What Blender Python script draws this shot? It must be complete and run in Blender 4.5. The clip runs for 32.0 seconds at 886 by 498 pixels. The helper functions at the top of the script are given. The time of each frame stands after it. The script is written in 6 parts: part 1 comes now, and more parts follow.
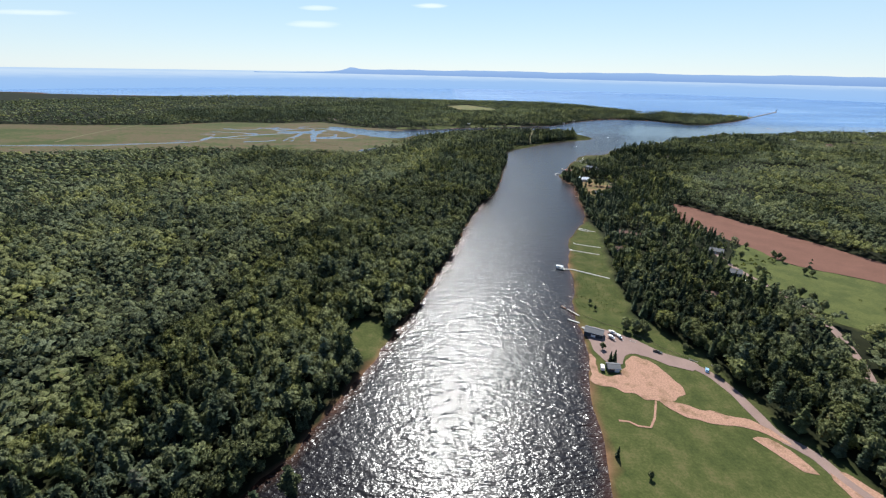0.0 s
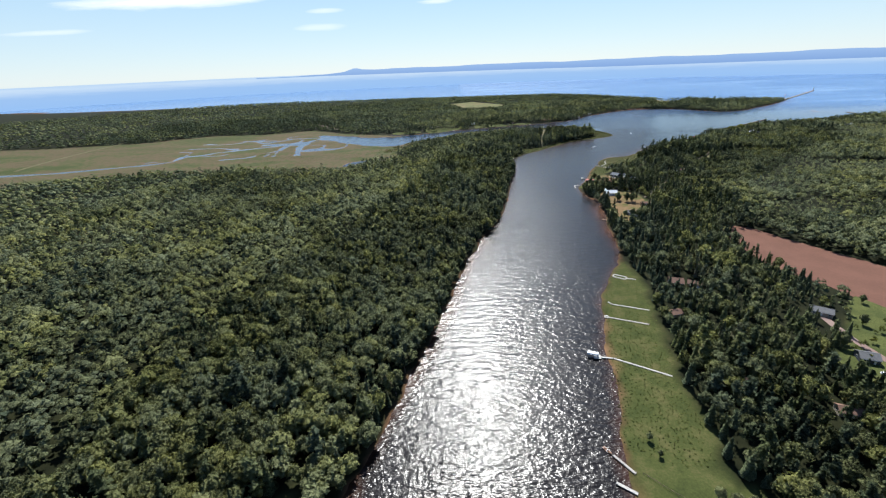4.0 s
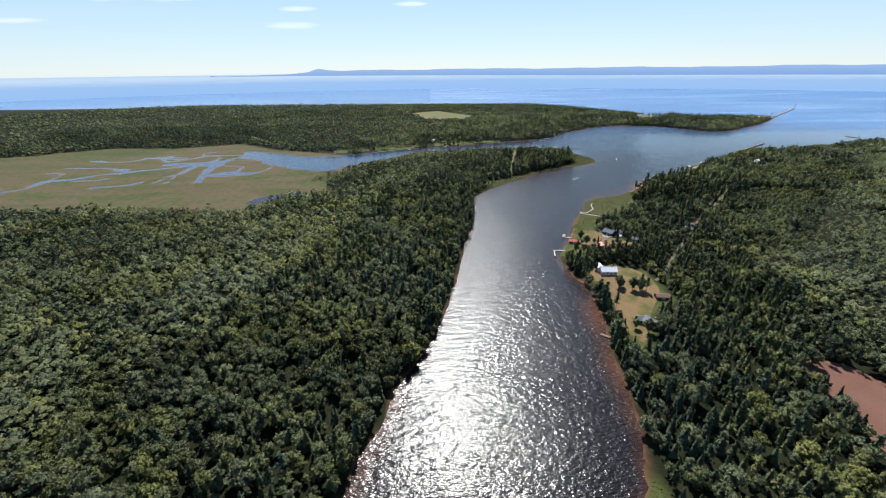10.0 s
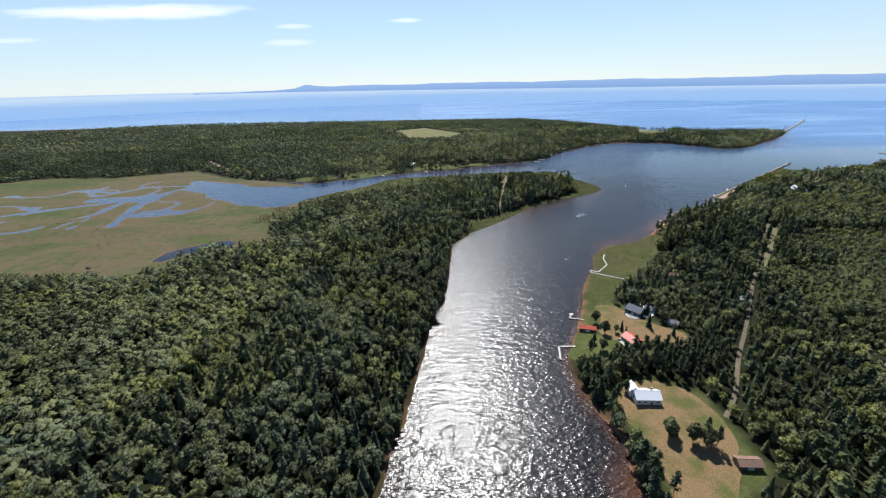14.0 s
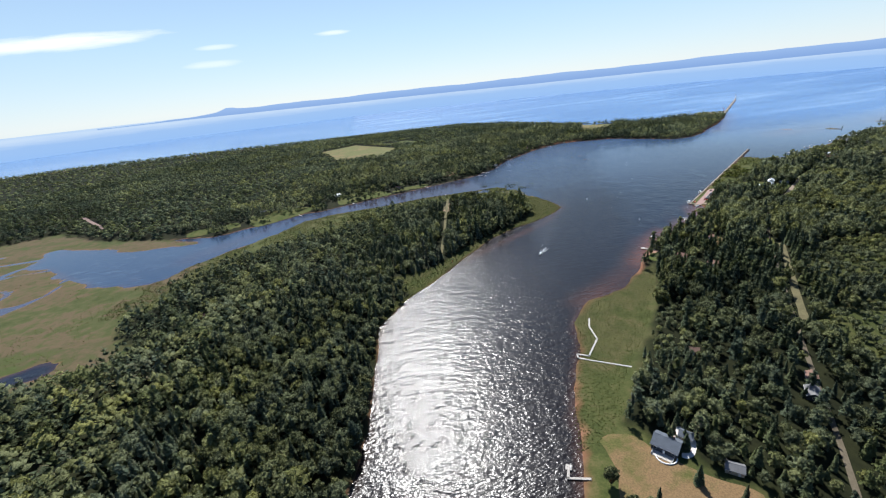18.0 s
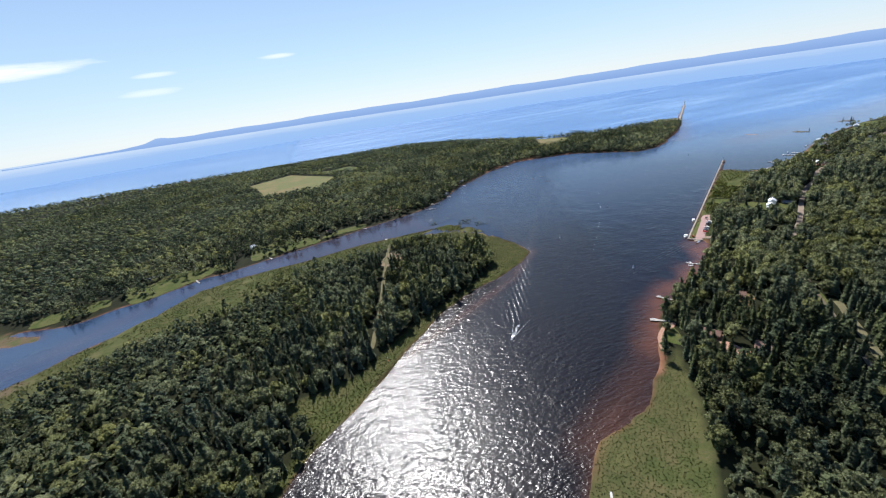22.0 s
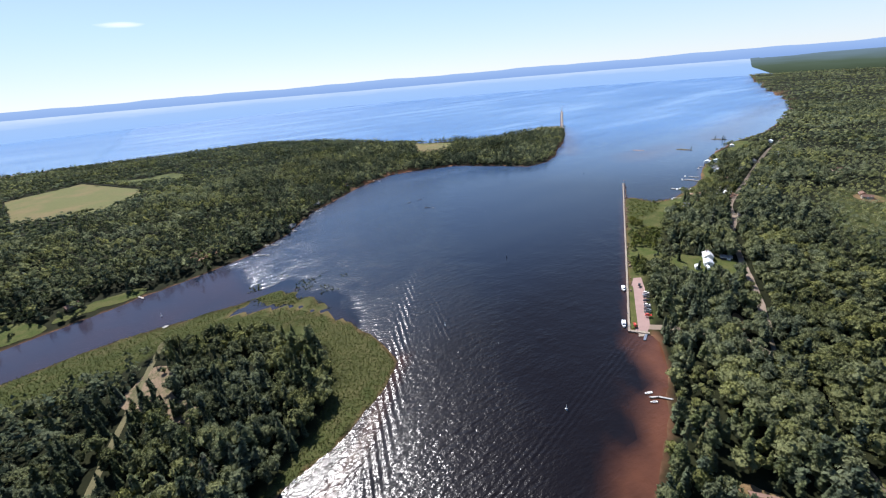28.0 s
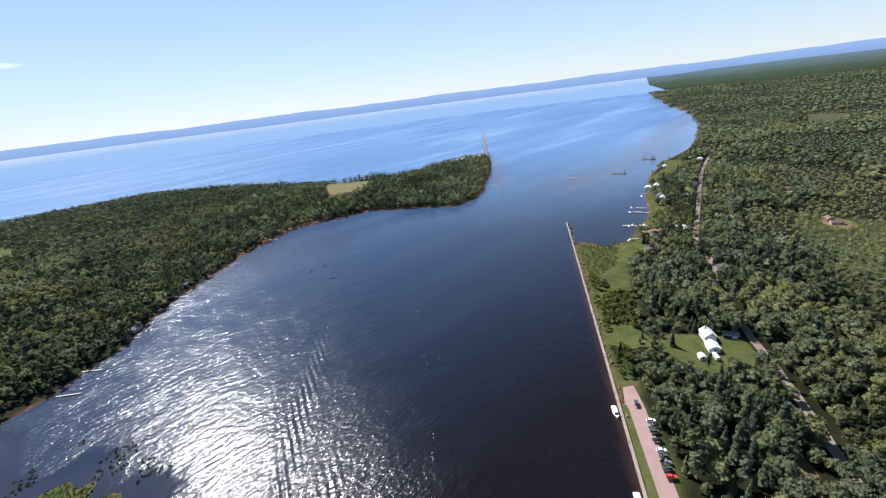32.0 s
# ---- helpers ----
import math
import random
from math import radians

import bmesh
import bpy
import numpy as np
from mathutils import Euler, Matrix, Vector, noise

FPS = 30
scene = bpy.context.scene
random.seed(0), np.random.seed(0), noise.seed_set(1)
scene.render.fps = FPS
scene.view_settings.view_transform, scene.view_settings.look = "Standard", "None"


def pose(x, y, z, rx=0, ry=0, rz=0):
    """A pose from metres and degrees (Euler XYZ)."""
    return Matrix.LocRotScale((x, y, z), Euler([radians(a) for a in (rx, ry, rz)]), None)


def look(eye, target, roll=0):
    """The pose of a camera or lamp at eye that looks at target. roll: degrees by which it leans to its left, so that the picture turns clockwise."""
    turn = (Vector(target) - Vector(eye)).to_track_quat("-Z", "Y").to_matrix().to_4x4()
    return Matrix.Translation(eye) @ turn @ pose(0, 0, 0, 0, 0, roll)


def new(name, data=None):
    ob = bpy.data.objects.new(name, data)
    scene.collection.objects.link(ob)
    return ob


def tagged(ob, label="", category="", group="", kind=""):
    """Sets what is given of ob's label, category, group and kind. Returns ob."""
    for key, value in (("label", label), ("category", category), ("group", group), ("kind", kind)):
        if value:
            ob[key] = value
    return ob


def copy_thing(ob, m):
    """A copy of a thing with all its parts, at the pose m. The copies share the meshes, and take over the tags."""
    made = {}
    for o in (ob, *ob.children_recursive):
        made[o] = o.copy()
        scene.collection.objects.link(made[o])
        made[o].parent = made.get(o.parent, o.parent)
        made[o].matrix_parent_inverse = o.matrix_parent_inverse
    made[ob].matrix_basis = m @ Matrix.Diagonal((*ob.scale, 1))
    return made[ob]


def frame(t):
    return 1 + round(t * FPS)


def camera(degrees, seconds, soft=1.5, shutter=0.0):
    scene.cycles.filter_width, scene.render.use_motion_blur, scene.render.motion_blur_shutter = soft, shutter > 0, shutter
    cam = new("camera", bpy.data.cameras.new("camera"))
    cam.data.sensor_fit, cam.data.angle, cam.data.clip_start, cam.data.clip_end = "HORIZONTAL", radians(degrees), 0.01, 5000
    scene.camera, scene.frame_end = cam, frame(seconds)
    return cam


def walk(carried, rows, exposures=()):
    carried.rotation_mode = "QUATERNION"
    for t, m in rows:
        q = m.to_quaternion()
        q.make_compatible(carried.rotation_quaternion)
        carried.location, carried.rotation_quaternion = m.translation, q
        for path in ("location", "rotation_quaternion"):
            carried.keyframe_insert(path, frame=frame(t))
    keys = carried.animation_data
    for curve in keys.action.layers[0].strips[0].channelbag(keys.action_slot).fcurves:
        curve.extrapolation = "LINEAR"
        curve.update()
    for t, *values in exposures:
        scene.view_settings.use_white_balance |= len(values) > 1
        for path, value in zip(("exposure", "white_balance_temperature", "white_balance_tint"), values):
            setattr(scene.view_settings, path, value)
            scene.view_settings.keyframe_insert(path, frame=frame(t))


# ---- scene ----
cam = camera(93.27, 32.0, soft=1.2)
PATH = [
    (0.0, pose(-0.00, -0.00, 161.00, 67.020, -0.903, 0.383)),
    (0.5, pose(3.30, 16.27, 160.72, 67.168, -0.544, 0.558)),
    (1.0, pose(6.60, 32.63, 160.58, 67.446, 0.518, 0.910)),
    (1.5, pose(9.94, 49.26, 160.59, 67.422, 0.811, 1.078)),
    (2.0, pose(13.32, 65.94, 160.79, 66.934, 0.299, 0.998)),
    (2.5, pose(16.95, 82.55, 161.20, 66.638, 0.772, 0.905)),
    (3.0, pose(20.45, 99.03, 161.77, 66.712, 2.125, 1.273)),
    (3.5, pose(23.73, 115.40, 162.45, 66.501, 2.401, 1.739)),
    (5.5, pose(30.76, 180.22, 166.63, 67.293, 1.691, -1.156)),
    (6.0, pose(34.93, 197.35, 167.46, 68.077, 3.224, -1.135)),
    (6.5, pose(39.51, 214.69, 168.31, 68.298, 3.838, -1.420)),
    (7.0, pose(44.12, 232.22, 169.05, 68.035, 2.574, -2.329)),
    (7.5, pose(48.75, 249.94, 169.50, 67.360, 0.942, -3.048)),
    (8.0, pose(53.59, 267.37, 169.72, 66.829, -0.298, -3.353)),
    (8.5, pose(58.41, 284.71, 169.83, 66.727, -0.443, -3.118)),
    (9.0, pose(63.05, 302.19, 169.81, 66.883, 0.048, -2.401)),
    (9.5, pose(67.49, 320.19, 169.81, 66.985, 0.853, -1.959)),
    (10.0, pose(71.64, 338.56, 169.74, 66.779, 0.554, -1.725)),
    (10.5, pose(75.98, 356.79, 169.74, 66.531, 0.743, -1.730)),
    (11.0, pose(80.57, 374.87, 169.64, 66.605, 1.363, -1.795)),
    (11.5, pose(85.19, 392.87, 169.55, 66.532, 2.193, -1.974)),
    (12.0, pose(89.74, 411.19, 169.45, 66.106, 2.008, -2.477)),
    (12.5, pose(94.38, 429.54, 169.25, 66.038, 1.308, -3.081)),
    (13.0, pose(99.04, 448.00, 169.07, 66.550, 0.900, -3.121)),
    (13.5, pose(103.66, 466.35, 169.25, 67.369, 0.773, -2.684)),
    (14.0, pose(108.19, 484.48, 169.63, 68.435, 1.190, -2.397)),
    (14.5, pose(112.56, 502.64, 170.05, 69.134, 2.478, -2.522)),
    (16.5, pose(131.32, 574.75, 173.65, 68.740, 3.672, -7.548)),
    (17.0, pose(136.83, 592.55, 174.15, 68.743, 4.656, -8.590)),
    (17.5, pose(142.31, 610.20, 174.41, 68.717, 5.354, -9.603)),
    (18.0, pose(147.74, 627.47, 174.47, 68.676, 5.827, -10.580)),
    (18.5, pose(153.46, 644.80, 174.46, 68.529, 6.133, -11.492)),
    (19.0, pose(159.78, 662.37, 174.32, 68.415, 6.909, -12.507)),
    (19.5, pose(166.17, 680.07, 174.30, 68.657, 7.646, -13.577)),
    (20.0, pose(172.57, 697.46, 174.20, 69.090, 7.886, -14.706)),
    (20.5, pose(179.32, 714.51, 174.02, 69.290, 7.236, -15.819)),
    (21.0, pose(186.45, 731.26, 173.89, 69.543, 6.687, -16.571)),
    (21.5, pose(194.00, 747.85, 173.83, 69.850, 7.161, -16.889)),
    (22.0, pose(202.00, 764.29, 173.56, 69.931, 8.225, -17.014)),
    (22.5, pose(210.25, 780.86, 173.20, 69.718, 8.895, -17.636)),
    (23.0, pose(218.84, 797.03, 172.83, 69.170, 8.811, -19.501)),
    (23.5, pose(227.53, 813.03, 172.50, 68.658, 8.601, -21.354)),
    (24.0, pose(236.49, 828.71, 172.19, 68.452, 8.728, -22.800)),
    (24.5, pose(246.03, 843.94, 172.13, 68.319, 8.743, -23.596)),
    (25.0, pose(255.72, 858.28, 172.39, 67.985, 8.130, -24.401)),
    (25.5, pose(265.11, 872.32, 172.75, 67.442, 6.510, -26.477)),
    (27.5, pose(303.35, 926.67, 173.54, 67.868, 5.482, -30.748)),
    (28.0, pose(313.93, 940.50, 173.60, 67.403, 4.534, -31.950)),
    (28.5, pose(324.68, 954.12, 173.99, 67.050, 3.909, -33.210)),
    (29.0, pose(335.91, 967.08, 174.11, 67.343, 5.291, -34.760)),
    (29.5, pose(347.67, 980.02, 173.98, 67.909, 7.069, -35.704)),
    (30.0, pose(359.78, 992.92, 173.65, 68.254, 7.943, -36.465)),
    (30.5, pose(371.97, 1005.37, 173.47, 68.887, 7.638, -37.699)),
    (31.0, pose(384.51, 1017.30, 173.44, 69.482, 7.180, -39.325)),
    (31.5, pose(397.53, 1029.18, 173.67, 69.653, 7.143, -41.060)),
    (32.0, pose(410.75, 1041.15, 174.16, 69.721, 6.856, -42.220)),
]
walk(cam, PATH, [(0.0, 0.65, 6200, 8), (18.0, 0.65, 6180, 10), (24.0, 0.66, 6150, 13), (29.0, 0.74, 6150, 14), (32.0, 0.68, 6150, 13)])

# ---------------------------------------------------------------- light
SUN_AZ, SUN_EL = radians(3.0), radians(49.0)
CLOUDS = [(-0.60, 0.149, 0.27, 0.017, 1.0), (-0.27, 0.118, 0.05, 0.006, 0.6), (-0.037, 0.126, 0.045, 0.006, 0.8), (-0.88, 0.101, 0.13, 0.006, 0.5), (-0.28, 0.088, 0.06, 0.008, 0.4)]
world = bpy.data.worlds.new("sky")
scene.world = world
world.use_nodes = True
wn, wl = world.node_tree.nodes, world.node_tree.links
sky = wn.new("ShaderNodeTexSky")
sky.sky_type = "NISHITA"
sky.sun_disc = False
sky.sun_elevation, sky.sun_rotation = SUN_EL, SUN_AZ
sky.air_density, sky.dust_density, sky.ozone_density = 1.0, 0.0, 2.5
wn["Background"].inputs["Strength"].default_value = 0.068
coord, split = wn.new("ShaderNodeTexCoord"), wn.new("ShaderNodeSeparateXYZ")
wl.new(coord.outputs["Generated"], split.inputs[0])


def wmath(op, a, b=0.0, c=0.0, clamp=False):
    m = wn.new("ShaderNodeMath")
    m.operation, m.use_clamp = op, clamp
    for i, v in enumerate((a, b, c)):
        if isinstance(v, bpy.types.NodeSocket):
            wl.new(v, m.inputs[i])
        else:
            m.inputs[i].default_value = v
    return m.outputs[0]


def wmix(fac, a, b, blend="MIX"):
    m = wn.new("ShaderNodeMix")
    m.data_type, m.blend_type = "RGBA", blend
    for socket, v in ((m.inputs["Factor"], fac), (m.inputs["A"], a), (m.inputs["B"], b)):
        if isinstance(v, bpy.types.NodeSocket):
            wl.new(v, socket)
        elif isinstance(v, float):
            socket.default_value = v
        else:
            socket.default_value = (*v, 1)
    return m.outputs["Result"]


# summer haze: the clear sky pales towards the horizon
haze = wn.new("ShaderNodeValToRGB")
for e, (at, c) in zip([haze.color_ramp.elements[0], haze.color_ramp.elements.new(0.12), haze.color_ramp.elements.new(0.36), haze.color_ramp.elements[-1]],
                      ((0.0, (0.80, 0.92, 1.0)), (0.12, (0.62, 0.83, 1.0)), (0.36, (0.34, 0.54, 0.92)), (1.0, (0.06, 0.14, 0.36)))):
    e.position, e.color = at, (*c, 1)
wl.new(split.outputs["Z"], haze.inputs["Fac"])
clear = wmix(0.7, sky.outputs["Color"], wmix(1.0, haze.outputs["Color"], (9.2, 9.2, 9.2), "MULTIPLY"))
# the clear sky is brightest on the sun's side and deeper behind
behind = wmath("MULTIPLY_ADD", split.outputs["Y"], -1.25, 0.0, True)
clear = wmix(behind, clear, wmix(1.0, clear, (0.30, 0.34, 0.42), "MULTIPLY"))
# a few thin high clouds
ahead = wmath("MAXIMUM", split.outputs["Y"], 0.05)
cu, cw = wmath("DIVIDE", split.outputs["X"], ahead), wmath("DIVIDE", split.outputs["Z"], ahead)
flat = wn.new("ShaderNodeCombineXYZ")
wl.new(wmath("MULTIPLY", cu, 5.0), flat.inputs[0]), wl.new(wmath("MULTIPLY", cw, 42.0), flat.inputs[1])
wisp = wn.new("ShaderNodeTexNoise")
wisp.inputs["Scale"].default_value, wisp.inputs["Detail"].default_value, wisp.inputs["Roughness"].default_value = 1.0, 6, 0.62
wl.new(flat.outputs[0], wisp.inputs["Vector"])
clouds = 0.0
for u, w, a, b, full in CLOUDS:
    d = wmath("ADD", wmath("POWER", wmath("ABSOLUTE", wmath("DIVIDE", wmath("SUBTRACT", cu, u), a)), 2.0), wmath("POWER", wmath("ABSOLUTE", wmath("DIVIDE", wmath("SUBTRACT", cw, w), b)), 2.0))
    edge = wmath("MULTIPLY_ADD", wisp.outputs["Fac"], 2.2, wmath("SUBTRACT", -0.2, d), True)
    clouds = wmath("MAXIMUM", clouds, wmath("MULTIPLY", edge, full))
wl.new(wmix(clouds, clear, (10.6, 10.8, 11.0)), wn["Background"].inputs["Color"])

sun = new("sun", bpy.data.lights.new("sun", "SUN"))
sun.data.energy, sun.data.angle, sun.data.color = 5.0, radians(0.53), (1.0, 0.96, 0.9)
sun.matrix_world = look((math.sin(SUN_AZ) * math.cos(SUN_EL) * 900, math.cos(SUN_AZ) * math.cos(SUN_EL) * 900, math.sin(SUN_EL) * 900), (0, 0, 0))

# ---------------------------------------------------------------- materials


def material(name):
    m = bpy.data.materials.new(name)
    m.use_nodes = True
    return m, m.node_tree.nodes, m.node_tree.links, m.node_tree.nodes["Principled BSDF"]


def ramp(n, l, source, *stops):
    r = n.new("ShaderNodeValToRGB")
    while len(r.color_ramp.elements) < len(stops):
        r.color_ramp.elements.new(0.5)
    for e, (at, c) in zip(r.color_ramp.elements, stops):
        e.position, e.color = at, (*c, 1) if len(c) == 3 else c
    l.new(source, r.inputs["Fac"])
    return r.outputs["Color"]


def noise_tex(n, l, scale, detail=4, rough=0.6, where=None, stretch=None):
    t = n.new("ShaderNodeTexNoise")
    t.inputs["Scale"].default_value, t.inputs["Detail"].default_value, t.inputs["Roughness"].default_value = scale, detail, rough
    if where is None:
        where = n.new("ShaderNodeNewGeometry").outputs["Position"]
    if stretch:
        mp = n.new("ShaderNodeMapping")
        mp.inputs["Scale"].default_value = stretch
        l.new(where, mp.inputs["Vector"])
        where = mp.outputs["Vector"]
    l.new(where, t.inputs["Vector"])
    return t.outputs["Fac"]


def mix(n, l, fac, a, b, blend="MIX"):
    m = n.new("ShaderNodeMix")
    m.data_type, m.blend_type = "RGBA", blend
    for socket, v in ((m.inputs["Factor"], fac), (m.inputs["A"], a), (m.inputs["B"], b)):
        if isinstance(v, bpy.types.NodeSocket):
            l.new(v, socket)
        elif isinstance(v, (int, float)):
            socket.default_value = v
        else:
            socket.default_value = (*v, 1)
    return m.outputs["Result"]


def calc(n, l, op, a, b=0.0, c=0.0):
    m = n.new("ShaderNodeMath")
    m.operation = op
    for i, v in enumerate((a, b, c)):
        if isinstance(v, bpy.types.NodeSocket):
            l.new(v, m.inputs[i])
        else:
            m.inputs[i].default_value = v
    return m.outputs[0]


def attribute(n, name):
    a = n.new("ShaderNodeAttribute")
    a.attribute_name = name
    return a.outputs["Fac"]


def bump(n, l, p, height, strength, distance):
    b = n.new("ShaderNodeBump")
    b.inputs["Strength"].default_value, b.inputs["Distance"].default_value = strength, distance
    l.new(height, b.inputs["Height"])
    l.new(b.outputs["Normal"], p.inputs["Normal"])
    return b


def simple(name, colour, rough=0.7, grain=1.0, spread=0.25, metal=0.0, relief=0.0, fine=8.0):
    """A plain surface with variation at two scales."""
    m, n, l, p = material(name)
    big, small = noise_tex(n, l, grain, 3), noise_tex(n, l, grain * fine, 4)
    both = calc(n, l, "MULTIPLY_ADD", small, 0.45, calc(n, l, "MULTIPLY", big, 0.55))
    dark = tuple(c * (1 - spread) for c in colour)
    light = tuple(min(1, c * (1 + spread)) for c in colour)
    l.new(ramp(n, l, both, (0.3, dark), (0.7, light)), p.inputs["Base Color"])
    p.inputs["Roughness"].default_value, p.inputs["Metallic"].default_value = rough, metal
    if rough > 0.85:
        p.inputs["Specular IOR Level"].default_value = 0.1
    if relief:
        bump(n, l, p, small, 0.6, relief)
    return m


def ground_material():
    m, n, l, p = material("ground")
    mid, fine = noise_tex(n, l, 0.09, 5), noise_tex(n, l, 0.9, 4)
    # Woods floor: dark humus, dimmed further to paint in the shade under crowns.
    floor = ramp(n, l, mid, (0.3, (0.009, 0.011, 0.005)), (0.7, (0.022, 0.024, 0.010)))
    g = calc(n, l, "MULTIPLY_ADD", fine, 0.4, calc(n, l, "MULTIPLY", mid, 0.6))
    grass = ramp(n, l, g, (0.34, (0.036, 0.048, 0.015)), (0.5, (0.062, 0.072, 0.022)), (0.62, (0.098, 0.092, 0.036)))
    wide = noise_tex(n, l, 0.008, 3, 0.55, stretch=(0.5, 1.2, 1))
    g2 = calc(n, l, "MULTIPLY_ADD", mid, 0.35, calc(n, l, "MULTIPLY", wide, 0.65))
    marsh = ramp(n, l, g2, (0.38, (0.050, 0.062, 0.021)), (0.46, (0.072, 0.077, 0.030)), (0.52, (0.110, 0.080, 0.048)), (0.57, (0.078, 0.072, 0.034)), (0.64, (0.060, 0.076, 0.024)))
    sand = ramp(n, l, mid, (0.3, (0.17, 0.075, 0.042)), (0.7, (0.30, 0.15, 0.09)))
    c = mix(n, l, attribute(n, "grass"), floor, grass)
    c = mix(n, l, attribute(n, "marsh"), c, marsh)
    c = mix(n, l, attribute(n, "sand"), c, sand)
    l.new(c, p.inputs["Base Color"])
    p.inputs["Roughness"].default_value, p.inputs["Specular IOR Level"].default_value = 0.95, 0.08
    bump(n, l, p, g, 0.7, 0.4)
    return m


def crests(n, l, vector, warp_size, amount):
    """Long parallel waves of a boat's wake: their wave vector and where they run."""
    dot = n.new("ShaderNodeVectorMath")
    dot.operation = "DOT_PRODUCT"
    dot.inputs[1].default_value = vector
    l.new(n.new("ShaderNodeNewGeometry").outputs["Position"], dot.inputs[0])
    warp = calc(n, l, "MULTIPLY_ADD", noise_tex(n, l, warp_size, 2), 4.0, dot.outputs["Value"])
    return calc(n, l, "MULTIPLY", calc(n, l, "SINE", warp), amount)


def water_material():
    m, n, l, p = material("water")
    shallow = attribute(n, "shallow")
    patch = noise_tex(n, l, 0.02, 5)
    mask = calc(n, l, "MULTIPLY", shallow, calc(n, l, "MULTIPLY_ADD", patch, 1.6, 0.1))
    far = attribute(n, "sky_tint")
    # Blue base bands stand in for the sky that far waves reflect.
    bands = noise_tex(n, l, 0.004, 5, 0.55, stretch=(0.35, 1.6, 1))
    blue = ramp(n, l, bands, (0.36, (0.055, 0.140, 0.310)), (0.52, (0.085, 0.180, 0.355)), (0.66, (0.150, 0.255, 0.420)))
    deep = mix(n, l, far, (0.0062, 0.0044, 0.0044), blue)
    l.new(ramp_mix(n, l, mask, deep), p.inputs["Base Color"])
    p.inputs["IOR"].default_value = 1.333
    # cat's paws: the breeze leaves ragged smooth and ruffled lanes
    calm = noise_tex(n, l, 0.011, 3, stretch=(1, 0.45, 1))
    ragged = noise_tex(n, l, 0.045, 5, 0.62)
    ripple = calc(n, l, "MULTIPLY_ADD", calc(n, l, "SUBTRACT", ragged, 0.5), 0.75, attribute(n, "ripple"))
    ruffle = n.new("ShaderNodeMapRange")
    for key, v in (("From Min", 0.30), ("From Max", 0.78), ("To Min", 0.16), ("To Max", 1.0)):
        ruffle.inputs[key].default_value = v
    l.new(ripple, ruffle.inputs["Value"])
    ruffle = ruffle.outputs["Result"]
    l.new(calc(n, l, "MULTIPLY_ADD", ruffle, 0.14, 0.10), p.inputs["Roughness"])
    waves = noise_tex(n, l, 0.40, 2, 0.6, stretch=(0.75, 1.3, 1))
    swell = noise_tex(n, l, 0.16, 2, 0.6, stretch=(0.55, 1.5, 1))
    h = calc(n, l, "MULTIPLY_ADD", swell, 1.3, waves)
    h = calc(n, l, "MULTIPLY", h, calc(n, l, "MULTIPLY", ruffle, calc(n, l, "MULTIPLY_ADD", calm, 0.9, 0.5)))
    h = calc(n, l, "ADD", h, crests(n, l, (1.42, -0.42, 0), 0.05, calc(n, l, "MULTIPLY", attribute(n, "wake"), 0.26)))
    h = calc(n, l, "ADD", h, crests(n, l, (-0.56, 1.92, 0), 0.05, calc(n, l, "MULTIPLY", attribute(n, "wake_side"), 0.15)))
    bump(n, l, p, h, 1.0, 0.54)
    return m


def ramp_mix(n, l, mask, deep):
    return mix(n, l, calc(n, l, "MINIMUM", mask, 1.0), deep, (0.105, 0.042, 0.022))


def leaf_material(name, dark, mid, light, dry, deep=0.7):
    m, n, l, p = material(name)
    tint, hue = attribute(n, "tint"), attribute(n, "hue")
    stand, spray, fine = noise_tex(n, l, 0.013, 3), noise_tex(n, l, 1.1, 3), noise_tex(n, l, 3.0, 3, 0.7)
    c = ramp(n, l, tint, (0.0, dark), (0.55, mid), (0.9, light), (1.0, dry))
    c = mix(n, l, ramp(n, l, spray, (0.45, (0, 0, 0)), (0.66, (0.8, 0.8, 0.8))), c, light)
    # Near-black flecks put the shade between leaves into the colour.
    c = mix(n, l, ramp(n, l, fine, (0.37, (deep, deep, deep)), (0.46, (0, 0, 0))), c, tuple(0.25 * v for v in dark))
    c = mix(n, l, ramp(n, l, stand, (0.42, (0, 0, 0)), (0.62, (0.4, 0.4, 0.4))), c, light)
    # some crowns yellow-green, some grey- or blue-green
    c = mix(n, l, 1.0, c, ramp(n, l, hue, (0.0, (0.84, 0.92, 1.0)), (0.4, (0.97, 1.02, 0.96)), (0.7, (1.08, 1.10, 0.88)), (1.0, (1.24, 1.22, 0.80))), "MULTIPLY")
    n.remove(p)
    d, t, s1, b = (n.new(k) for k in ("ShaderNodeBsdfDiffuse", "ShaderNodeBsdfTranslucent", "ShaderNodeMixShader", "ShaderNodeBump"))
    b.inputs["Strength"].default_value, b.inputs["Distance"].default_value = 1.0, 1.1
    l.new(calc(n, l, "MULTIPLY_ADD", fine, 0.6, spray), b.inputs["Height"])
    l.new(b.outputs["Normal"], d.inputs["Normal"])
    l.new(c, d.inputs["Color"])
    l.new(mix(n, l, 1.0, c, (1.0, 1.0, 0.72), "MULTIPLY"), t.inputs["Color"])
    s1.inputs["Fac"].default_value = 0.16
    l.new(d.outputs[0], s1.inputs[1]), l.new(t.outputs[0], s1.inputs[2])
    l.new(s1.outputs[0], n["Material Output"].inputs["Surface"])
    return m


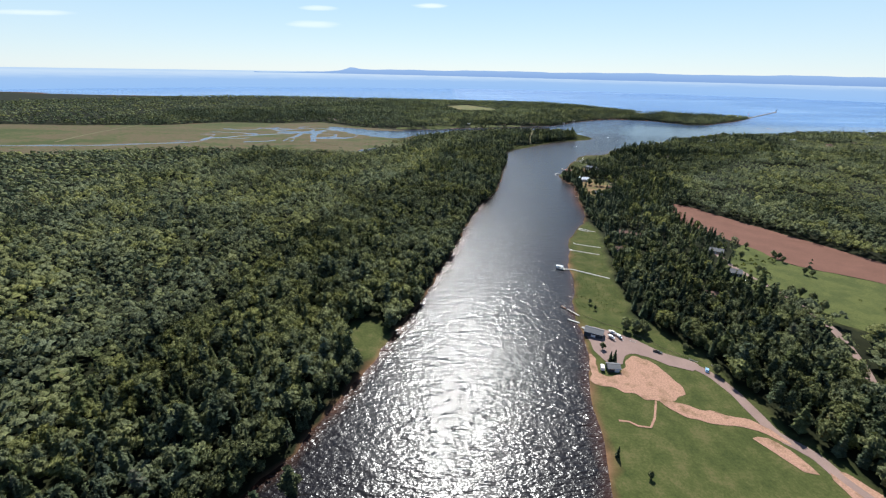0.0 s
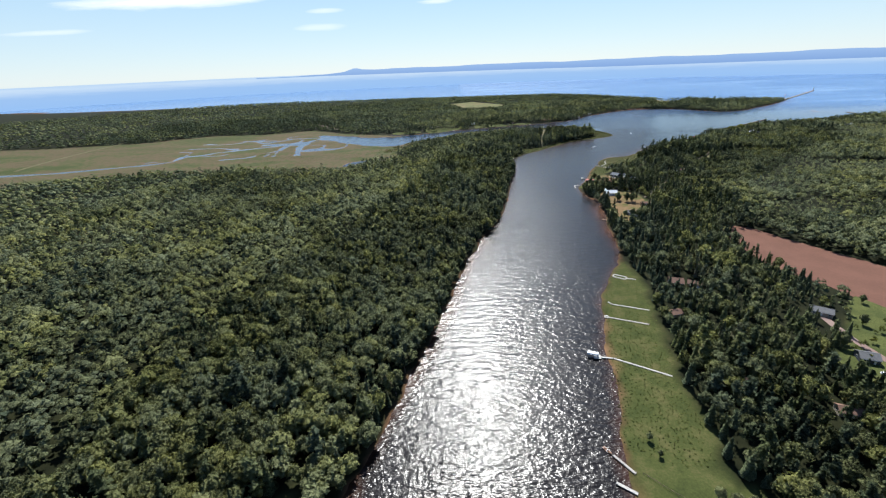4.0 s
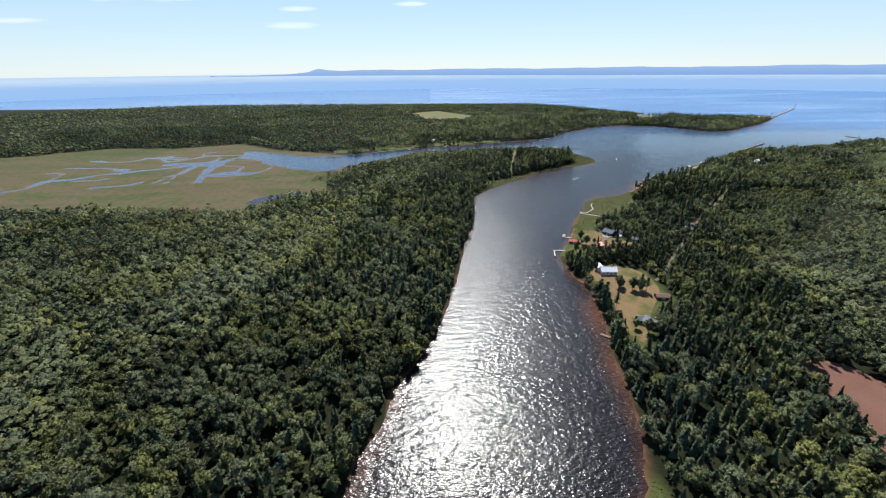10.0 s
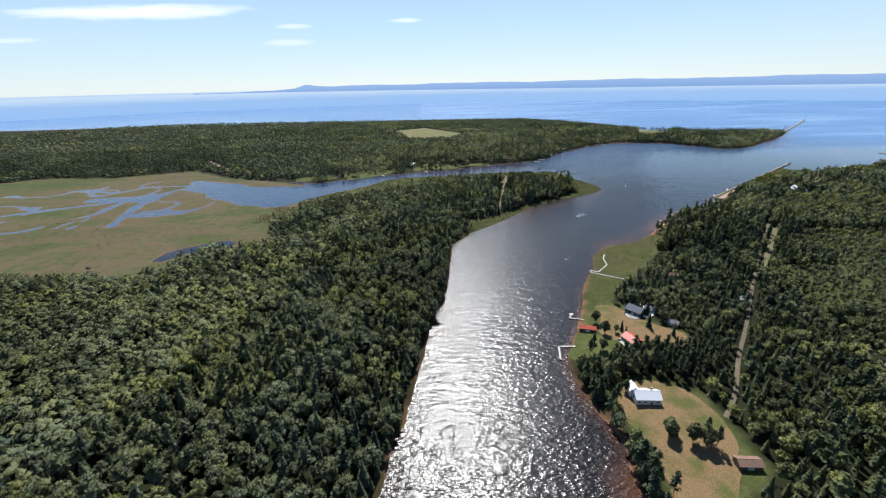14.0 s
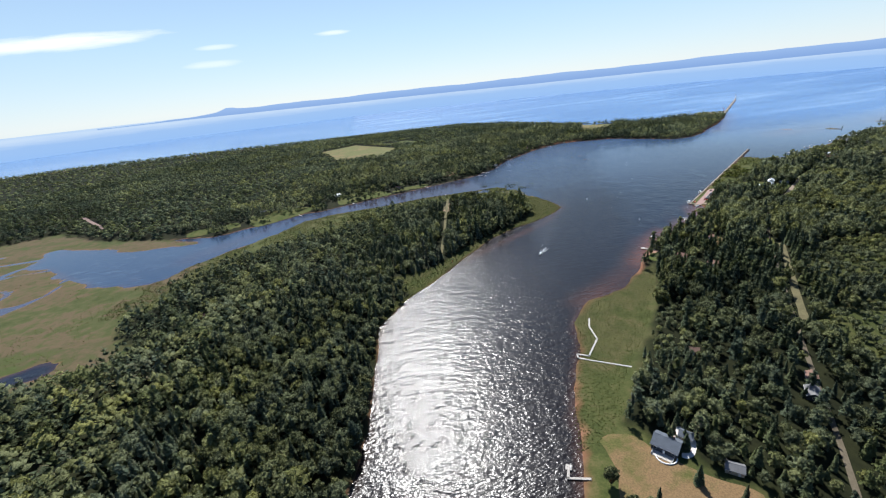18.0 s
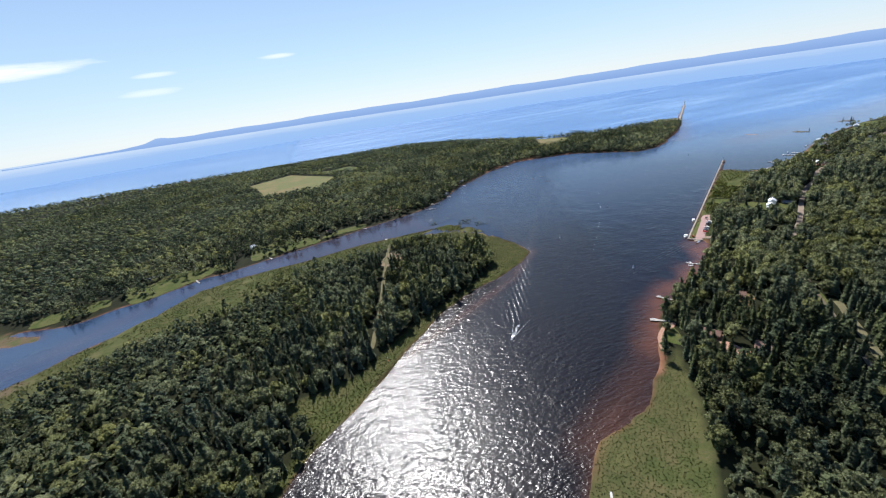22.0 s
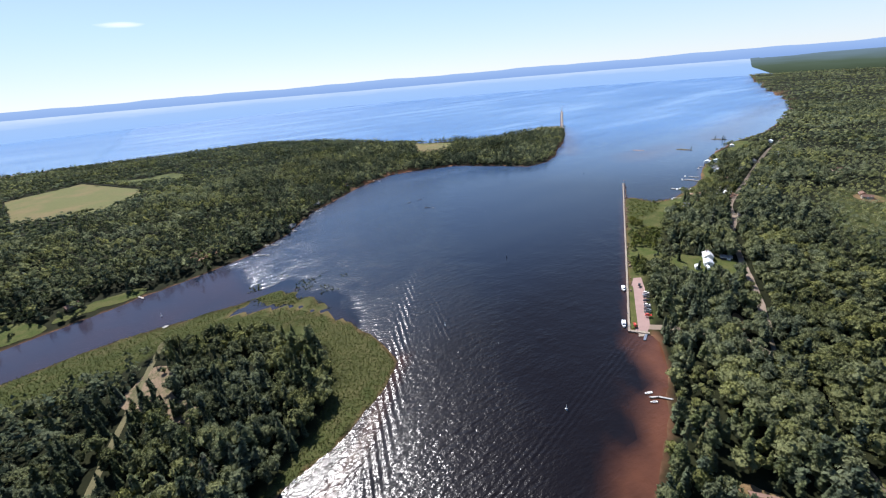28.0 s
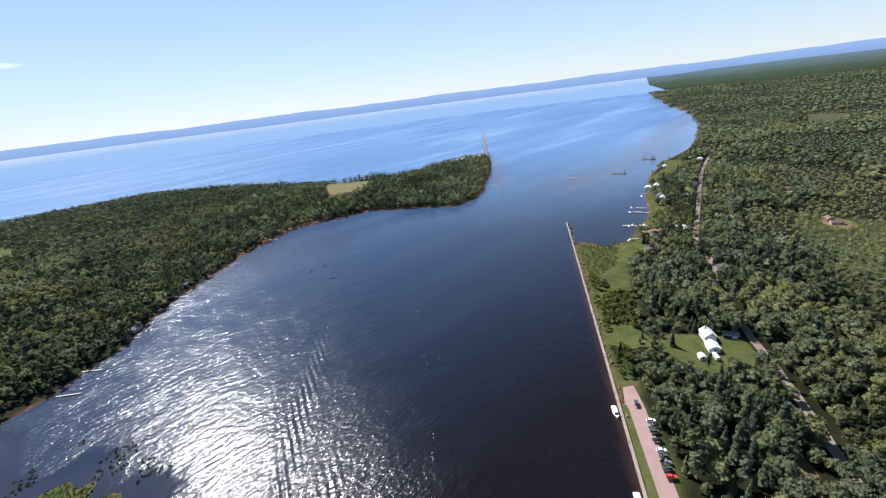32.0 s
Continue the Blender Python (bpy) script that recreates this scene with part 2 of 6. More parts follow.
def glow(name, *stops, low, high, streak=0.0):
    """A glowing far backdrop with distance haze painted in over its height."""
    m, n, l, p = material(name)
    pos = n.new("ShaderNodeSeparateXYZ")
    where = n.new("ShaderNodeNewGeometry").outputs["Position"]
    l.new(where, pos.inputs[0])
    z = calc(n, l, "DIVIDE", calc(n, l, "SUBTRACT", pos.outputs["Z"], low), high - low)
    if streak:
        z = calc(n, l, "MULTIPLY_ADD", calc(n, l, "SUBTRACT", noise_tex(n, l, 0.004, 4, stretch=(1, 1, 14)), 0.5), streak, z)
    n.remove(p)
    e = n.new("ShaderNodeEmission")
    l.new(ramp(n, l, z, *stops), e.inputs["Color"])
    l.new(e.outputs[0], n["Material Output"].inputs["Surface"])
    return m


GROUND, WATER = ground_material(), water_material()
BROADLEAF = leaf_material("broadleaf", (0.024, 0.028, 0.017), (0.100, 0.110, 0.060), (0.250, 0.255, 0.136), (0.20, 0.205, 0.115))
# Needle blue is raised so that far conifers carry some distance haze.
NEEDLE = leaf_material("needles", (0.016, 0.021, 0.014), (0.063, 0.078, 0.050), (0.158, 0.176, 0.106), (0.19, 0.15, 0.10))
BARK = simple("bark", (0.16, 0.12, 0.09), 0.9, 2.0, 0.3)
DIRT = simple("red_soil", (0.150, 0.076, 0.054), 0.95, 0.05, 0.18, relief=0.1, fine=20)
GRAVEL = simple("gravel_road", (0.235, 0.165, 0.14), 0.95, 0.08, 0.18, relief=0.05, fine=25)


def worn(name, first, second, grain=0.07, low=0.42, high=0.58):
    """Two covers in patches, such as grass worn through to the soil."""
    m, n, l, p = material(name)
    where, fine = noise_tex(n, l, grain, 5, 0.65), noise_tex(n, l, 1.3, 3)
    a = ramp(n, l, fine, (0.3, tuple(0.75 * v for v in first)), (0.7, tuple(1.25 * v for v in first)))
    b = ramp(n, l, fine, (0.3, tuple(0.75 * v for v in second)), (0.7, tuple(1.25 * v for v in second)))
    l.new(mix(n, l, ramp(n, l, where, (low, (0, 0, 0)), (high, (1, 1, 1))), a, b), p.inputs["Base Color"])
    p.inputs["Roughness"].default_value, p.inputs["Specular IOR Level"].default_value = 0.95, 0.1
    bump(n, l, p, fine, 0.6, 0.1)
    return m


ROAD = simple("tan_gravel_road", (0.235, 0.185, 0.14), 0.95, 0.1, 0.2, relief=0.05, fine=20)
LAWN = worn("lawn", (0.055, 0.072, 0.018), (0.088, 0.090, 0.030))
DRY = worn("dry_lawn", (0.086, 0.086, 0.028), (0.175, 0.115, 0.058), 0.05, 0.36, 0.52)
BARE = worn("bare_earth", (0.33, 0.195, 0.135), (0.20, 0.125, 0.075), 0.13, 0.50, 0.66)
HAY = worn("hay_field", (0.120, 0.122, 0.046), (0.165, 0.130, 0.060), 0.009, 0.46, 0.62)
MEADOW = worn("meadow", (0.088, 0.098, 0.030), (0.062, 0.074, 0.023), 0.06)
LANE = simple("brown_lane", (0.12, 0.10, 0.07), 0.95, 0.08, 0.3, relief=0.1, fine=14)
TRACK = simple("grassy_track", (0.125, 0.112, 0.06), 0.95, 0.06, 0.35, relief=0.1, fine=14)
SAND = simple("beach_sand", (0.50, 0.38, 0.26), 0.95, 0.05, 0.2, fine=12)
PALE = simple("pale_planks", (0.44, 0.42, 0.38), 0.8, 0.4, 0.12)
PLANK = simple("grey_planks", (0.38, 0.35, 0.31), 0.85, 0.4, 0.2)
WHITE = simple("white_paint", (0.80, 0.80, 0.78), 0.5, 0.3, 0.06)
WHITE_ROOF = simple("white_metal_roof", (0.80, 0.81, 0.82), 0.35, 0.3, 0.05)
RED_ROOF = simple("red_metal_roof", (0.48, 0.075, 0.04), 0.4, 0.3, 0.12)
BROWN_ROOF = simple("brown_shingles", (0.20, 0.125, 0.095), 0.9, 0.5, 0.2)
GREY_ROOF = simple("grey_shingles", (0.17, 0.17, 0.17), 0.95, 0.5, 0.15)
DARK_ROOF = simple("slate_shingles", (0.085, 0.10, 0.12), 0.8, 0.5, 0.2)
LOG = simple("brown_siding", (0.17, 0.095, 0.055), 0.8, 0.5, 0.2)
DARK_WALL = simple("dark_siding", (0.05, 0.055, 0.065), 0.8, 0.5, 0.2)
TAN = simple("tan_siding", (0.42, 0.36, 0.28), 0.75, 0.5, 0.1)
CONCRETE = simple("concrete", (0.30, 0.25, 0.20), 0.9, 0.2, 0.2, relief=0.04)
ROCK = simple("reddish_rock", (0.27, 0.18, 0.14), 0.9, 0.3, 0.35, relief=0.1)
STEEL = simple("grey_metal", (0.45, 0.46, 0.47), 0.35, 0.5, 0.1, 0.8)
RUBBER = simple("rubber", (0.025, 0.025, 0.025), 0.8, 3.0, 0.2)
ORANGE = simple("orange_red_paint", (0.62, 0.10, 0.04), 0.5, 0.5, 0.1)
FOAM = simple("foam", (0.75, 0.77, 0.78), 0.9, 1.0, 0.1)
GLASS, _, _, _p = material("window_glass")
_p.inputs["Base Color"].default_value = (0.02, 0.025, 0.03, 1)
_p.inputs["Roughness"].default_value = 0.08

# ---------------------------------------------------------------- plan
WEST = [(-140, -300), (-100, 60), (-80, 117), (-67, 139), (-57, 164), (-44, 195), (-33, 230), (-19, 263), (-10, 300), (10, 373), (28, 455), (48, 529), (68, 566), (87, 640),
        (102, 730), (122, 812), (128, 867), (134, 925), (156, 959), (193, 996), (235, 1040), (264, 1072), (301, 1098), (340, 1115), (379, 1138), (398, 1158), (397, 1190),
        (389, 1233), (380, 1290), (360, 1323), (305, 1320), (230, 1322), (146, 1305), (80, 1300), (30, 1285), (-26, 1225), (-80, 1160), (-200, 1060), (-3900, 900), (-3900, -300)]
NORTH = [(-3900, 2790), (-2761, 2770), (-1933, 2620), (-1004, 2700), (-307, 2660), (200, 2580), (566, 2550), (723, 2370), (900, 1985), (1016, 1905), (1120, 1893), (1204, 1905),
         (1250, 1920), (1290, 1905), (1309, 1876), (1285, 1842), (1200, 1760), (1100, 1672), (1012, 1608), (974, 1575), (915, 1540), (863, 1537), (823, 1600), (781, 1660), (700, 1690), (640, 1695),
         (555, 1645), (451, 1555), (399, 1484), (345, 1437), (279, 1412), (200, 1383), (126, 1359), (70, 1339), (0, 1311), (-60, 1282), (-100, 1270), (-200, 1300),
         (-300, 1345), (-404, 1433), (-548, 1375), (-700, 1392), (-847, 1290), (-1091, 1250), (-3900, 1200)]
MARSH = [(-3900, 1210), (-1091, 1255), (-847, 1295), (-700, 1395), (-548, 1380), (-404, 1436), (-300, 1350), (-200, 1305), (-120, 1260), (-60, 1190), (-90, 1100),
         (-88, 1060), (-108, 1034), (-98, 996), (-80, 964), (-75, 940), (-105, 930), (-140, 918), (-171, 860), (-516, 890), (-807, 809), (-3900, 500)]
EAST = [(60, -300), (66, 60), (71, 119), (78, 160), (88, 205), (96, 245), (99, 272), (108, 308), (116, 346), (132, 407), (148, 440), (164, 462), (173, 489), (183, 529),
        (188, 561), (196, 601), (202, 635), (195, 671), (194, 708), (214, 744), (224, 765), (237, 800), (258, 837), (280, 880), (302, 905), (340, 914), (367, 938),
        (400, 973), (414, 989), (438, 1002), (461, 1013), (487, 1027), (531, 1053), (548, 1070), (549, 1079), (541, 1087), (800, 1283), (812, 1280), (814, 1250), (845, 1240),
        (905, 1252), (947, 1262), (1020, 1300)]
EAST += [(1075, 1320), (1160, 1353), (1296, 1380), (1394, 1378), (1549, 1415), (1813, 1491), (2143, 1634), (2580, 1886), (4035, 2618), (4900, 3000), (4900, -300)]
CHANNELS = [([(60, 1322), (-30, 1262), (-106, 1185), (-141, 1120), (-202, 1160), (-312, 1255), (-345, 1317), (-240, 1270)], 8),
            ([(-240, 1270), (-326, 1301), (-354, 1221), (-408, 1172), (-473, 1137), (-533, 1103), (-551, 1075), (-588, 1061), (-581, 1009), (-599, 990), (-760, 930), (-1000, 900)], 5),
            ([(-354, 1221), (-350, 1141), (-322, 1043)], 6.5), ([(-445, 1188), (-405, 1185), (-360, 1180)], 10), ([(-385, 1158), (-384, 1105), (-410, 1065), (-424, 1027), (-473, 1012)], 3),
            ([(-343, 1283), (-417, 1282), (-444, 1240), (-543, 1266)], 3.5), ([(-371, 1035), (-384, 1088)], 3), ([(-180, 911), (-174, 930), (-150, 942), (-133, 951)], 8)]
LAGOON = [(-340, 1250), (-328, 1298), (-301, 1303), (-259, 1277), (-194, 1254), (-112, 1250), (-67, 1290), (-28, 1300), (29, 1338), (60, 1330), (27, 1276), (-27, 1208), (-69, 1176), (-91, 1146), (-101, 1115), (-126, 1108), (-148, 1137), (-165, 1124), (-193, 1130), (-290, 1228)]
BEACH = [(1160, 1888), (1204, 1902), (1250, 1917), (1288, 1902), (1306, 1876), (1284, 1848), (1262, 1868), (1235, 1885), (1200, 1884)]
SCRUB_EAST = [(400, 751), (426, 819), (486, 888), (546, 929), (630, 920), (456, 754)]
SCRUB_ROAD = [(690, 900), (740, 1010), (860, 1080), (1000, 1130), (1000, 1000), (800, 920)]
TIP_HEATH = [(963, 1925), (1076, 1900), (1172, 1870), (1073, 1791), (959, 1847)]
GROVE_GAP = [(239, 1222), (243, 1236), (256, 1256), (270, 1247), (266, 1232), (268, 1214), (280, 1192), (286, 1184), (274, 1180), (260, 1198), (248, 1212)]
TIP = [(300, 1299), (344, 1326), (358, 1327), (372, 1308), (392, 1276), (394, 1240), (386, 1226), (372, 1258), (352, 1282), (325, 1295)]
STILL = [(60, 1290), (60, 1352), (200, 1408), (312, 1442), (330, 1400), (332, 1345), (345, 1330), (300, 1300), (250, 1280)]
BRAIDS = [(-640, 1000), (-300, 1040), (-170, 1110), (-150, 1190), (-250, 1290), (-420, 1330), (-640, 1240)]
FIELD_RED = [(293, 535), (318, 540), (340, 500), (420, 350), (470, 250), (400, 270), (372, 318), (322, 356), (300, 420), (283, 460)]
FIELD_GREEN = [(238, 330), (262, 348), (308, 400), (322, 353), (372, 316), (398, 270), (340, 225), (300, 238), (278, 258), (272, 290), (250, 304)]
FIELD_HAY = [(-7, 2073), (103, 2158), (234, 1931), (187, 1807), (124, 1815), (57, 1825)]
FIELD_STRIP = [(192, 2100), (232, 2090), (271, 2114), (297, 2070), (297, 1994), (246, 2014), (201, 2026)]
BROWN_HEATH = [(1967, 1278), (1942, 1180), (1747, 1199), (1811, 1239)]
QUAY_MEADOW = [(669, 1174), (675, 1170), (673, 1153), (666, 1135), (655, 1142), (644, 1162)]
FIELD_EAST = [(862, 1990), (924, 1915), (912, 1852), (824, 1786), (778, 1800), (806, 1880)]
PARK = [(71, 119), (78, 160), (88, 205), (96, 245), (99, 272), (112, 270), (130, 262), (143, 250), (162, 218), (165, 190), (170, 158), (180, 138), (192, 100), (215, 40), (240, -60), (66, -60)]
SHORE_GRASS = [(99, 272), (108, 308), (116, 346), (132, 407), (148, 440), (170, 470), (172, 440), (163, 400), (154, 362), (150, 338), (144, 312), (142, 285), (138, 262), (120, 262)]
YARD = [(200, 556), (203, 578), (207, 600), (211, 632), (207, 652), (204, 668), (211, 681), (236, 687), (260, 674), (264, 640), (262, 622), (244, 605), (230, 590), (214, 560)]
YARD_NORTH = [(196, 706), (212, 742), (230, 778), (246, 781), (260, 774), (272, 752), (292, 728), (276, 716), (250, 712), (226, 708), (205, 700)]
POINT_MARSH = [(224, 770), (237, 800), (258, 837), (280, 880), (302, 905), (340, 914), (372, 938), (392, 946), (356, 896), (315, 848), (286, 818), (262, 792), (252, 776)]
QUAY = [(540, 1086), (800, 1283), (812, 1280), (814, 1250), (845, 1238), (886, 1216), (860, 1205), (775, 1205), (700, 1168), (650, 1145), (620, 1132), (604, 1116), (566, 1085), (549, 1078)]
HOUSE_LAWN = [(660, 1134), (680, 1135), (690, 1119), (703, 1100), (678, 1085), (655, 1098), (654, 1120)]
VILLAGE = [(845, 1240), (905, 1252), (947, 1262), (1020, 1300), (1075, 1320), (1120, 1334), (1130, 1300), (1050, 1262), (960, 1212), (905, 1185), (860, 1192), (830, 1215)]
CAPE_GROVE = [(-160, -100), (-106, 50), (-86, 112), (-60, 162), (-50, 195), (-37, 232), (-22, 265), (-13, 300), (7, 373), (25, 457), (45, 531), (65, 568), (84, 641), (99, 731), (119, 813), (125, 868), (130, 928), (150, 965), (163, 972), (140, 1010), (191, 1022), (251, 1077),
              (300, 1106), (334, 1131), (356, 1164), (362, 1204), (335, 1244), (306, 1268), (266, 1282), (236, 1262), (180, 1260), (130, 1240), (90, 1190), (62, 1180), (18, 1168), (-18, 1143), (-48, 1111),
              (-68, 1080), (-81, 1058), (-79, 1030), (-103, 1031), (-95, 998), (-78, 970), (-62, 962), (-68, 940), (-101, 928), (-140, 915), (-171, 850), (-516, 880), (-807, 800), (-3800, 480), (-3800, -100)]
ROAD_MAIN = [(262, 652), (280, 670), (305, 702), (338, 740), (365, 773), (430, 850), (520, 952), (576, 1011), (612, 1034), (652, 1058), (682, 1078), (712, 1098), (760, 1128), (814, 1152), (861, 1179),
             (977, 1216), (1192, 1282), (1350, 1318)]
RIVER = [(-10, -100), (40, 300), (130, 600), (200, 850), (330, 1000), (450, 1180), (700, 1420)]
POND = [(-35, 205), (-33, 232), (-44, 250), (-62, 245), (-62, 225), (-50, 205)]
HARBOUR_LOT = [(541, 1086), (549, 1079), (560, 1085), (600, 1117), (618, 1130), (613, 1136), (600, 1129)]


def inside(p, poly):
    """Which of the points p (n, 2) lie in the polygon."""
    x, y, hit = p[:, 0], p[:, 1], np.zeros(len(p), bool)
    for (ax, ay), (bx, by) in zip(poly, poly[1:] + poly[:1]):
        if ay != by:
            hit ^= ((ay > y) != (by > y)) & (x < (bx - ax) * (y - ay) / (by - ay) + ax)
    return hit


def off_line(p, line, closed=False):
    """Distance of the points p from a polyline."""
    best = np.full(len(p), 1e9)
    for a, b in zip(line, line[1:] + line[:1] if closed else line[1:]):
        a, d = np.array(a, float), np.array(b, float) - np.array(a, float)
        t = np.clip(((p - a) @ d) / max(d @ d, 1e-9), 0, 1)
        best = np.minimum(best, np.hypot(*(p - a - t[:, None] * d).T))
    return best


def signed(p, poly):
    """Metres inside (positive) or outside (negative) the polygon."""
    return np.where(inside(p, poly), 1, -1) * off_line(p, poly, True)


def value_noise(p, size, seed):
    """Smooth noise from 0 to 1 over the plan."""
    table = np.random.default_rng(seed).random((64, 64))
    q = p / size
    i = np.floor(q).astype(int)
    f = q - i
    f = f * f * (3 - 2 * f)
    g = lambda a, b: table[(i[:, 0] + a) % 64, (i[:, 1] + b) % 64]
    return (g(0, 0) * (1 - f[:, 0]) + g(1, 0) * f[:, 0]) * (1 - f[:, 1]) + (g(0, 1) * (1 - f[:, 0]) + g(1, 1) * f[:, 0]) * f[:, 1]


def wobble(p):
    """Uneven natural edges: a few metres, at two sizes."""
    return (value_noise(p, 23, 1) - 0.5) * 7 + (value_noise(p, 7, 2) - 0.5) * 3


def land(p):
    s = np.maximum.reduce([signed(p, WEST), signed(p, NORTH), signed(p, MARSH), signed(p, EAST)])
    s += np.where(off_line(p, [(541, 1087), (800, 1283)]) < 14, 0, wobble(p) * 0.6)
    for line, half in CHANNELS:
        s = np.minimum(s, off_line(p, line) - half * (0.65 + 1.2 * value_noise(p, 34, 5)) + wobble(p) * 0.7)
    near = (p[:, 0] > -420) & (p[:, 0] < 130) & (p[:, 1] > 1050) & (p[:, 1] < 1400)
    k = np.where(near)[0]
    if len(k):
        s[k] = np.minimum(s[k], -signed(p[k], LAGOON) + wobble(p[k]) * 1.2)
    k = np.where(inside(p, TIP))[0]
    if len(k):
        q = p[k]
        creek = np.minimum(np.abs(value_noise(q, 19, 98) - 0.5) * 42 - 1.2, signed(q, TIP) - 7 + (value_noise(q, 11, 99) - 0.5) * 14)
        s[k] = np.minimum(s[k], np.clip(creek, -1.0, 0.6))
    braid = (np.abs(value_noise(p, 52, 6) - 0.5) - 0.05) * 60
    s = np.where(inside(p, BRAIDS), np.minimum(s, braid), s)
    return s


def height(p, s=None):
    """The ground's height over the water."""
    s = land(p) if s is None else s
    z = np.where(s > 0, np.minimum(s * 0.14, 0.25) + np.clip((s - 4) * 0.06, 0, 1.3), np.maximum(s * 0.10, -2.5))
    wet = np.maximum.reduce([inside(p, MARSH), inside(p, POINT_MARSH), inside(p, SHORE_GRASS)])
    z = np.where(wet & (s > 0), np.minimum(z, 0.35), z)
    hill = np.clip(signed(p, NORTH) / 220, 0, 1) * 10
    hill = np.where(p[:, 0] > 1000, hill * 0.3, hill)
    return z + hill * (s > 0)


def spaced(low, dense_low, dense_high, high, step, grow=1.12):
    v = list(np.arange(dense_low, dense_high + step, step))
    a, b, s = v[0], v[-1], step
    front, back = [], []
    while a > low:
        s = min(s * grow, 220)
        a -= s
        front.append(max(a, low))
    s = step
    while b < high:
        s = min(s * grow, 220)
        b += s
        back.append(min(b, high))
    return np.array(front[::-1] + v + back)


def mesh_from(name, verts, faces, mats, attributes=(), smooth=False, index=None):
    """A mesh from arrays: faces (n, 3 or 4); attributes: (name, values at the points)."""
    me = bpy.data.meshes.new(name)
    k = faces.shape[1]
    me.vertices.add(len(verts))
    me.vertices.foreach_set("co", np.asarray(verts, np.float32).ravel())
    me.loops.add(faces.size)
    me.loops.foreach_set("vertex_index", faces.astype(np.int32).ravel())
    me.polygons.add(len(faces))
    me.polygons.foreach_set("loop_start", np.arange(0, faces.size, k, dtype=np.int32))
    if index is not None:
        me.polygons.foreach_set("material_index", index.astype(np.int32))
    if smooth:
        me.polygons.foreach_set("use_smooth", np.ones(len(faces), bool))
    for key, values in attributes:
        me.attributes.new(key, "FLOAT", "POINT").data.foreach_set("value", np.asarray(values, np.float32))
    for m in mats:
        me.materials.append(m)
    me.update(calc_edges=True)
    return me


def sheet(xs, ys):
    gx, gy = np.meshgrid(xs, ys)
    i = np.arange(gx.size).reshape(gx.shape)
    faces = np.stack([i[:-1, :-1], i[:-1, 1:], i[1:, 1:], i[1:, :-1]], -1).reshape(-1, 4)
    return np.stack([gx.ravel(), gy.ravel()], 1), faces


XS, YS = spaced(-4300, -600, 960, 4900, 6.5), spaced(-300, 80, 1480, 5100, 6.5)
P, F = sheet(XS, YS)
S = land(P)
Z = height(P, S)
soft = lambda poly, w=3.0: np.clip((signed(P, poly) + wobble(P) * 0.7) / w + 0.5, 0, 1)
open_grass = np.maximum.reduce([soft(q) for q in (PARK, SHORE_GRASS, POINT_MARSH, YARD, YARD_NORTH, QUAY, HOUSE_LAWN, VILLAGE, FIELD_GREEN, POND)] + [soft(q) * 0.8 for q in (SCRUB_EAST, SCRUB_ROAD, TIP_HEATH)])
fringe = np.clip(-signed(P, CAPE_GROVE) / 4, 0, 1) * (signed(P, WEST) > 0)
open_grass = np.maximum(open_grass, fringe * (P[:, 1] > 900))
marsh_cover = np.maximum.reduce([soft(MARSH, 8), soft(POINT_MARSH) * 0.3, fringe * (P[:, 1] > 1000) * 0.2])
sand_cover = np.clip(1 - np.abs(S) / 2.5, 0, 1) * np.clip(value_noise(P, 40, 8) * 2 - 0.6, 0, 1) * (marsh_cover < 0.5)
sand_cover = np.maximum(sand_cover * np.where(off_line(P, WEST[6:36]) < 25, 0.15, np.where(off_line(P, NORTH[8:40]) < 25, 0.35, 1)), np.clip(-S / 3, 0, 1))
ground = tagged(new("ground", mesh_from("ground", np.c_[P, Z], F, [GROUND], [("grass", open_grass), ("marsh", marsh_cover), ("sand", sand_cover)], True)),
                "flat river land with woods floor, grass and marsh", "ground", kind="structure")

shoal = lambda pts, w: np.clip(1 - off_line(P, pts) / w, 0, 1)
west_bank = off_line(P, WEST[6:36]) < 25
shallow = np.clip(1 + S / 5.0, 0, 1) * np.where(west_bank, 0.18, 0.42) * np.where(inside(P, TIP), 0.35, np.where(inside(P, STILL), 0.6, 1))
shallow = np.maximum.reduce([shallow, shoal([(182, 500), (190, 560), (198, 620)], 17) * np.clip(0.55 + 0.9 * (value_noise(P, 14, 53) - 0.3), 0, 1), np.clip(1.15 + S / 24 - 0.9 * np.clip(1 - np.hypot(P[:, 0] - 463, P[:, 1] - 1034) / 15, 0, 1) - 0.7 * np.clip(1 - np.hypot(P[:, 0] - 503, P[:, 1] - 1052) / 10, 0, 1) + (value_noise(P, 17, 51) - 0.5) * 0.9 + (value_noise(P, 6, 52) - 0.5) * 0.3, 0, 1) * np.clip(1.5 - off_line(P, [(388, 955), (436, 998), (500, 1036), (540, 1064)]) / 18, 0, 1),
                             shoal([(300, 905), (370, 945), (420, 1000)], 20) * 0.4, shoal([(-60, 165), (-28, 250)], 10), shoal([(-28, 250), (-8, 310), (12, 373), (30, 455), (50, 529)], 8) * 0.55, shoal([(230, 1030), (350, 1105), (402, 1160)], 8) * 0.35, np.clip((signed(P, STILL) + 10) / 20, 0, 1) * 0.2, shoal([(-100, 1180), (0, 1290), (120, 1335), (280, 1375)], 30) * 0.2,
                             shoal([(1040, 1440), (1180, 1440)], 60) * 0.35, shoal([(1300, 1430), (2000, 1600)], 90) * 0.35, shoal([(1000, 1560), (1250, 1800)], 30) * 0.4])
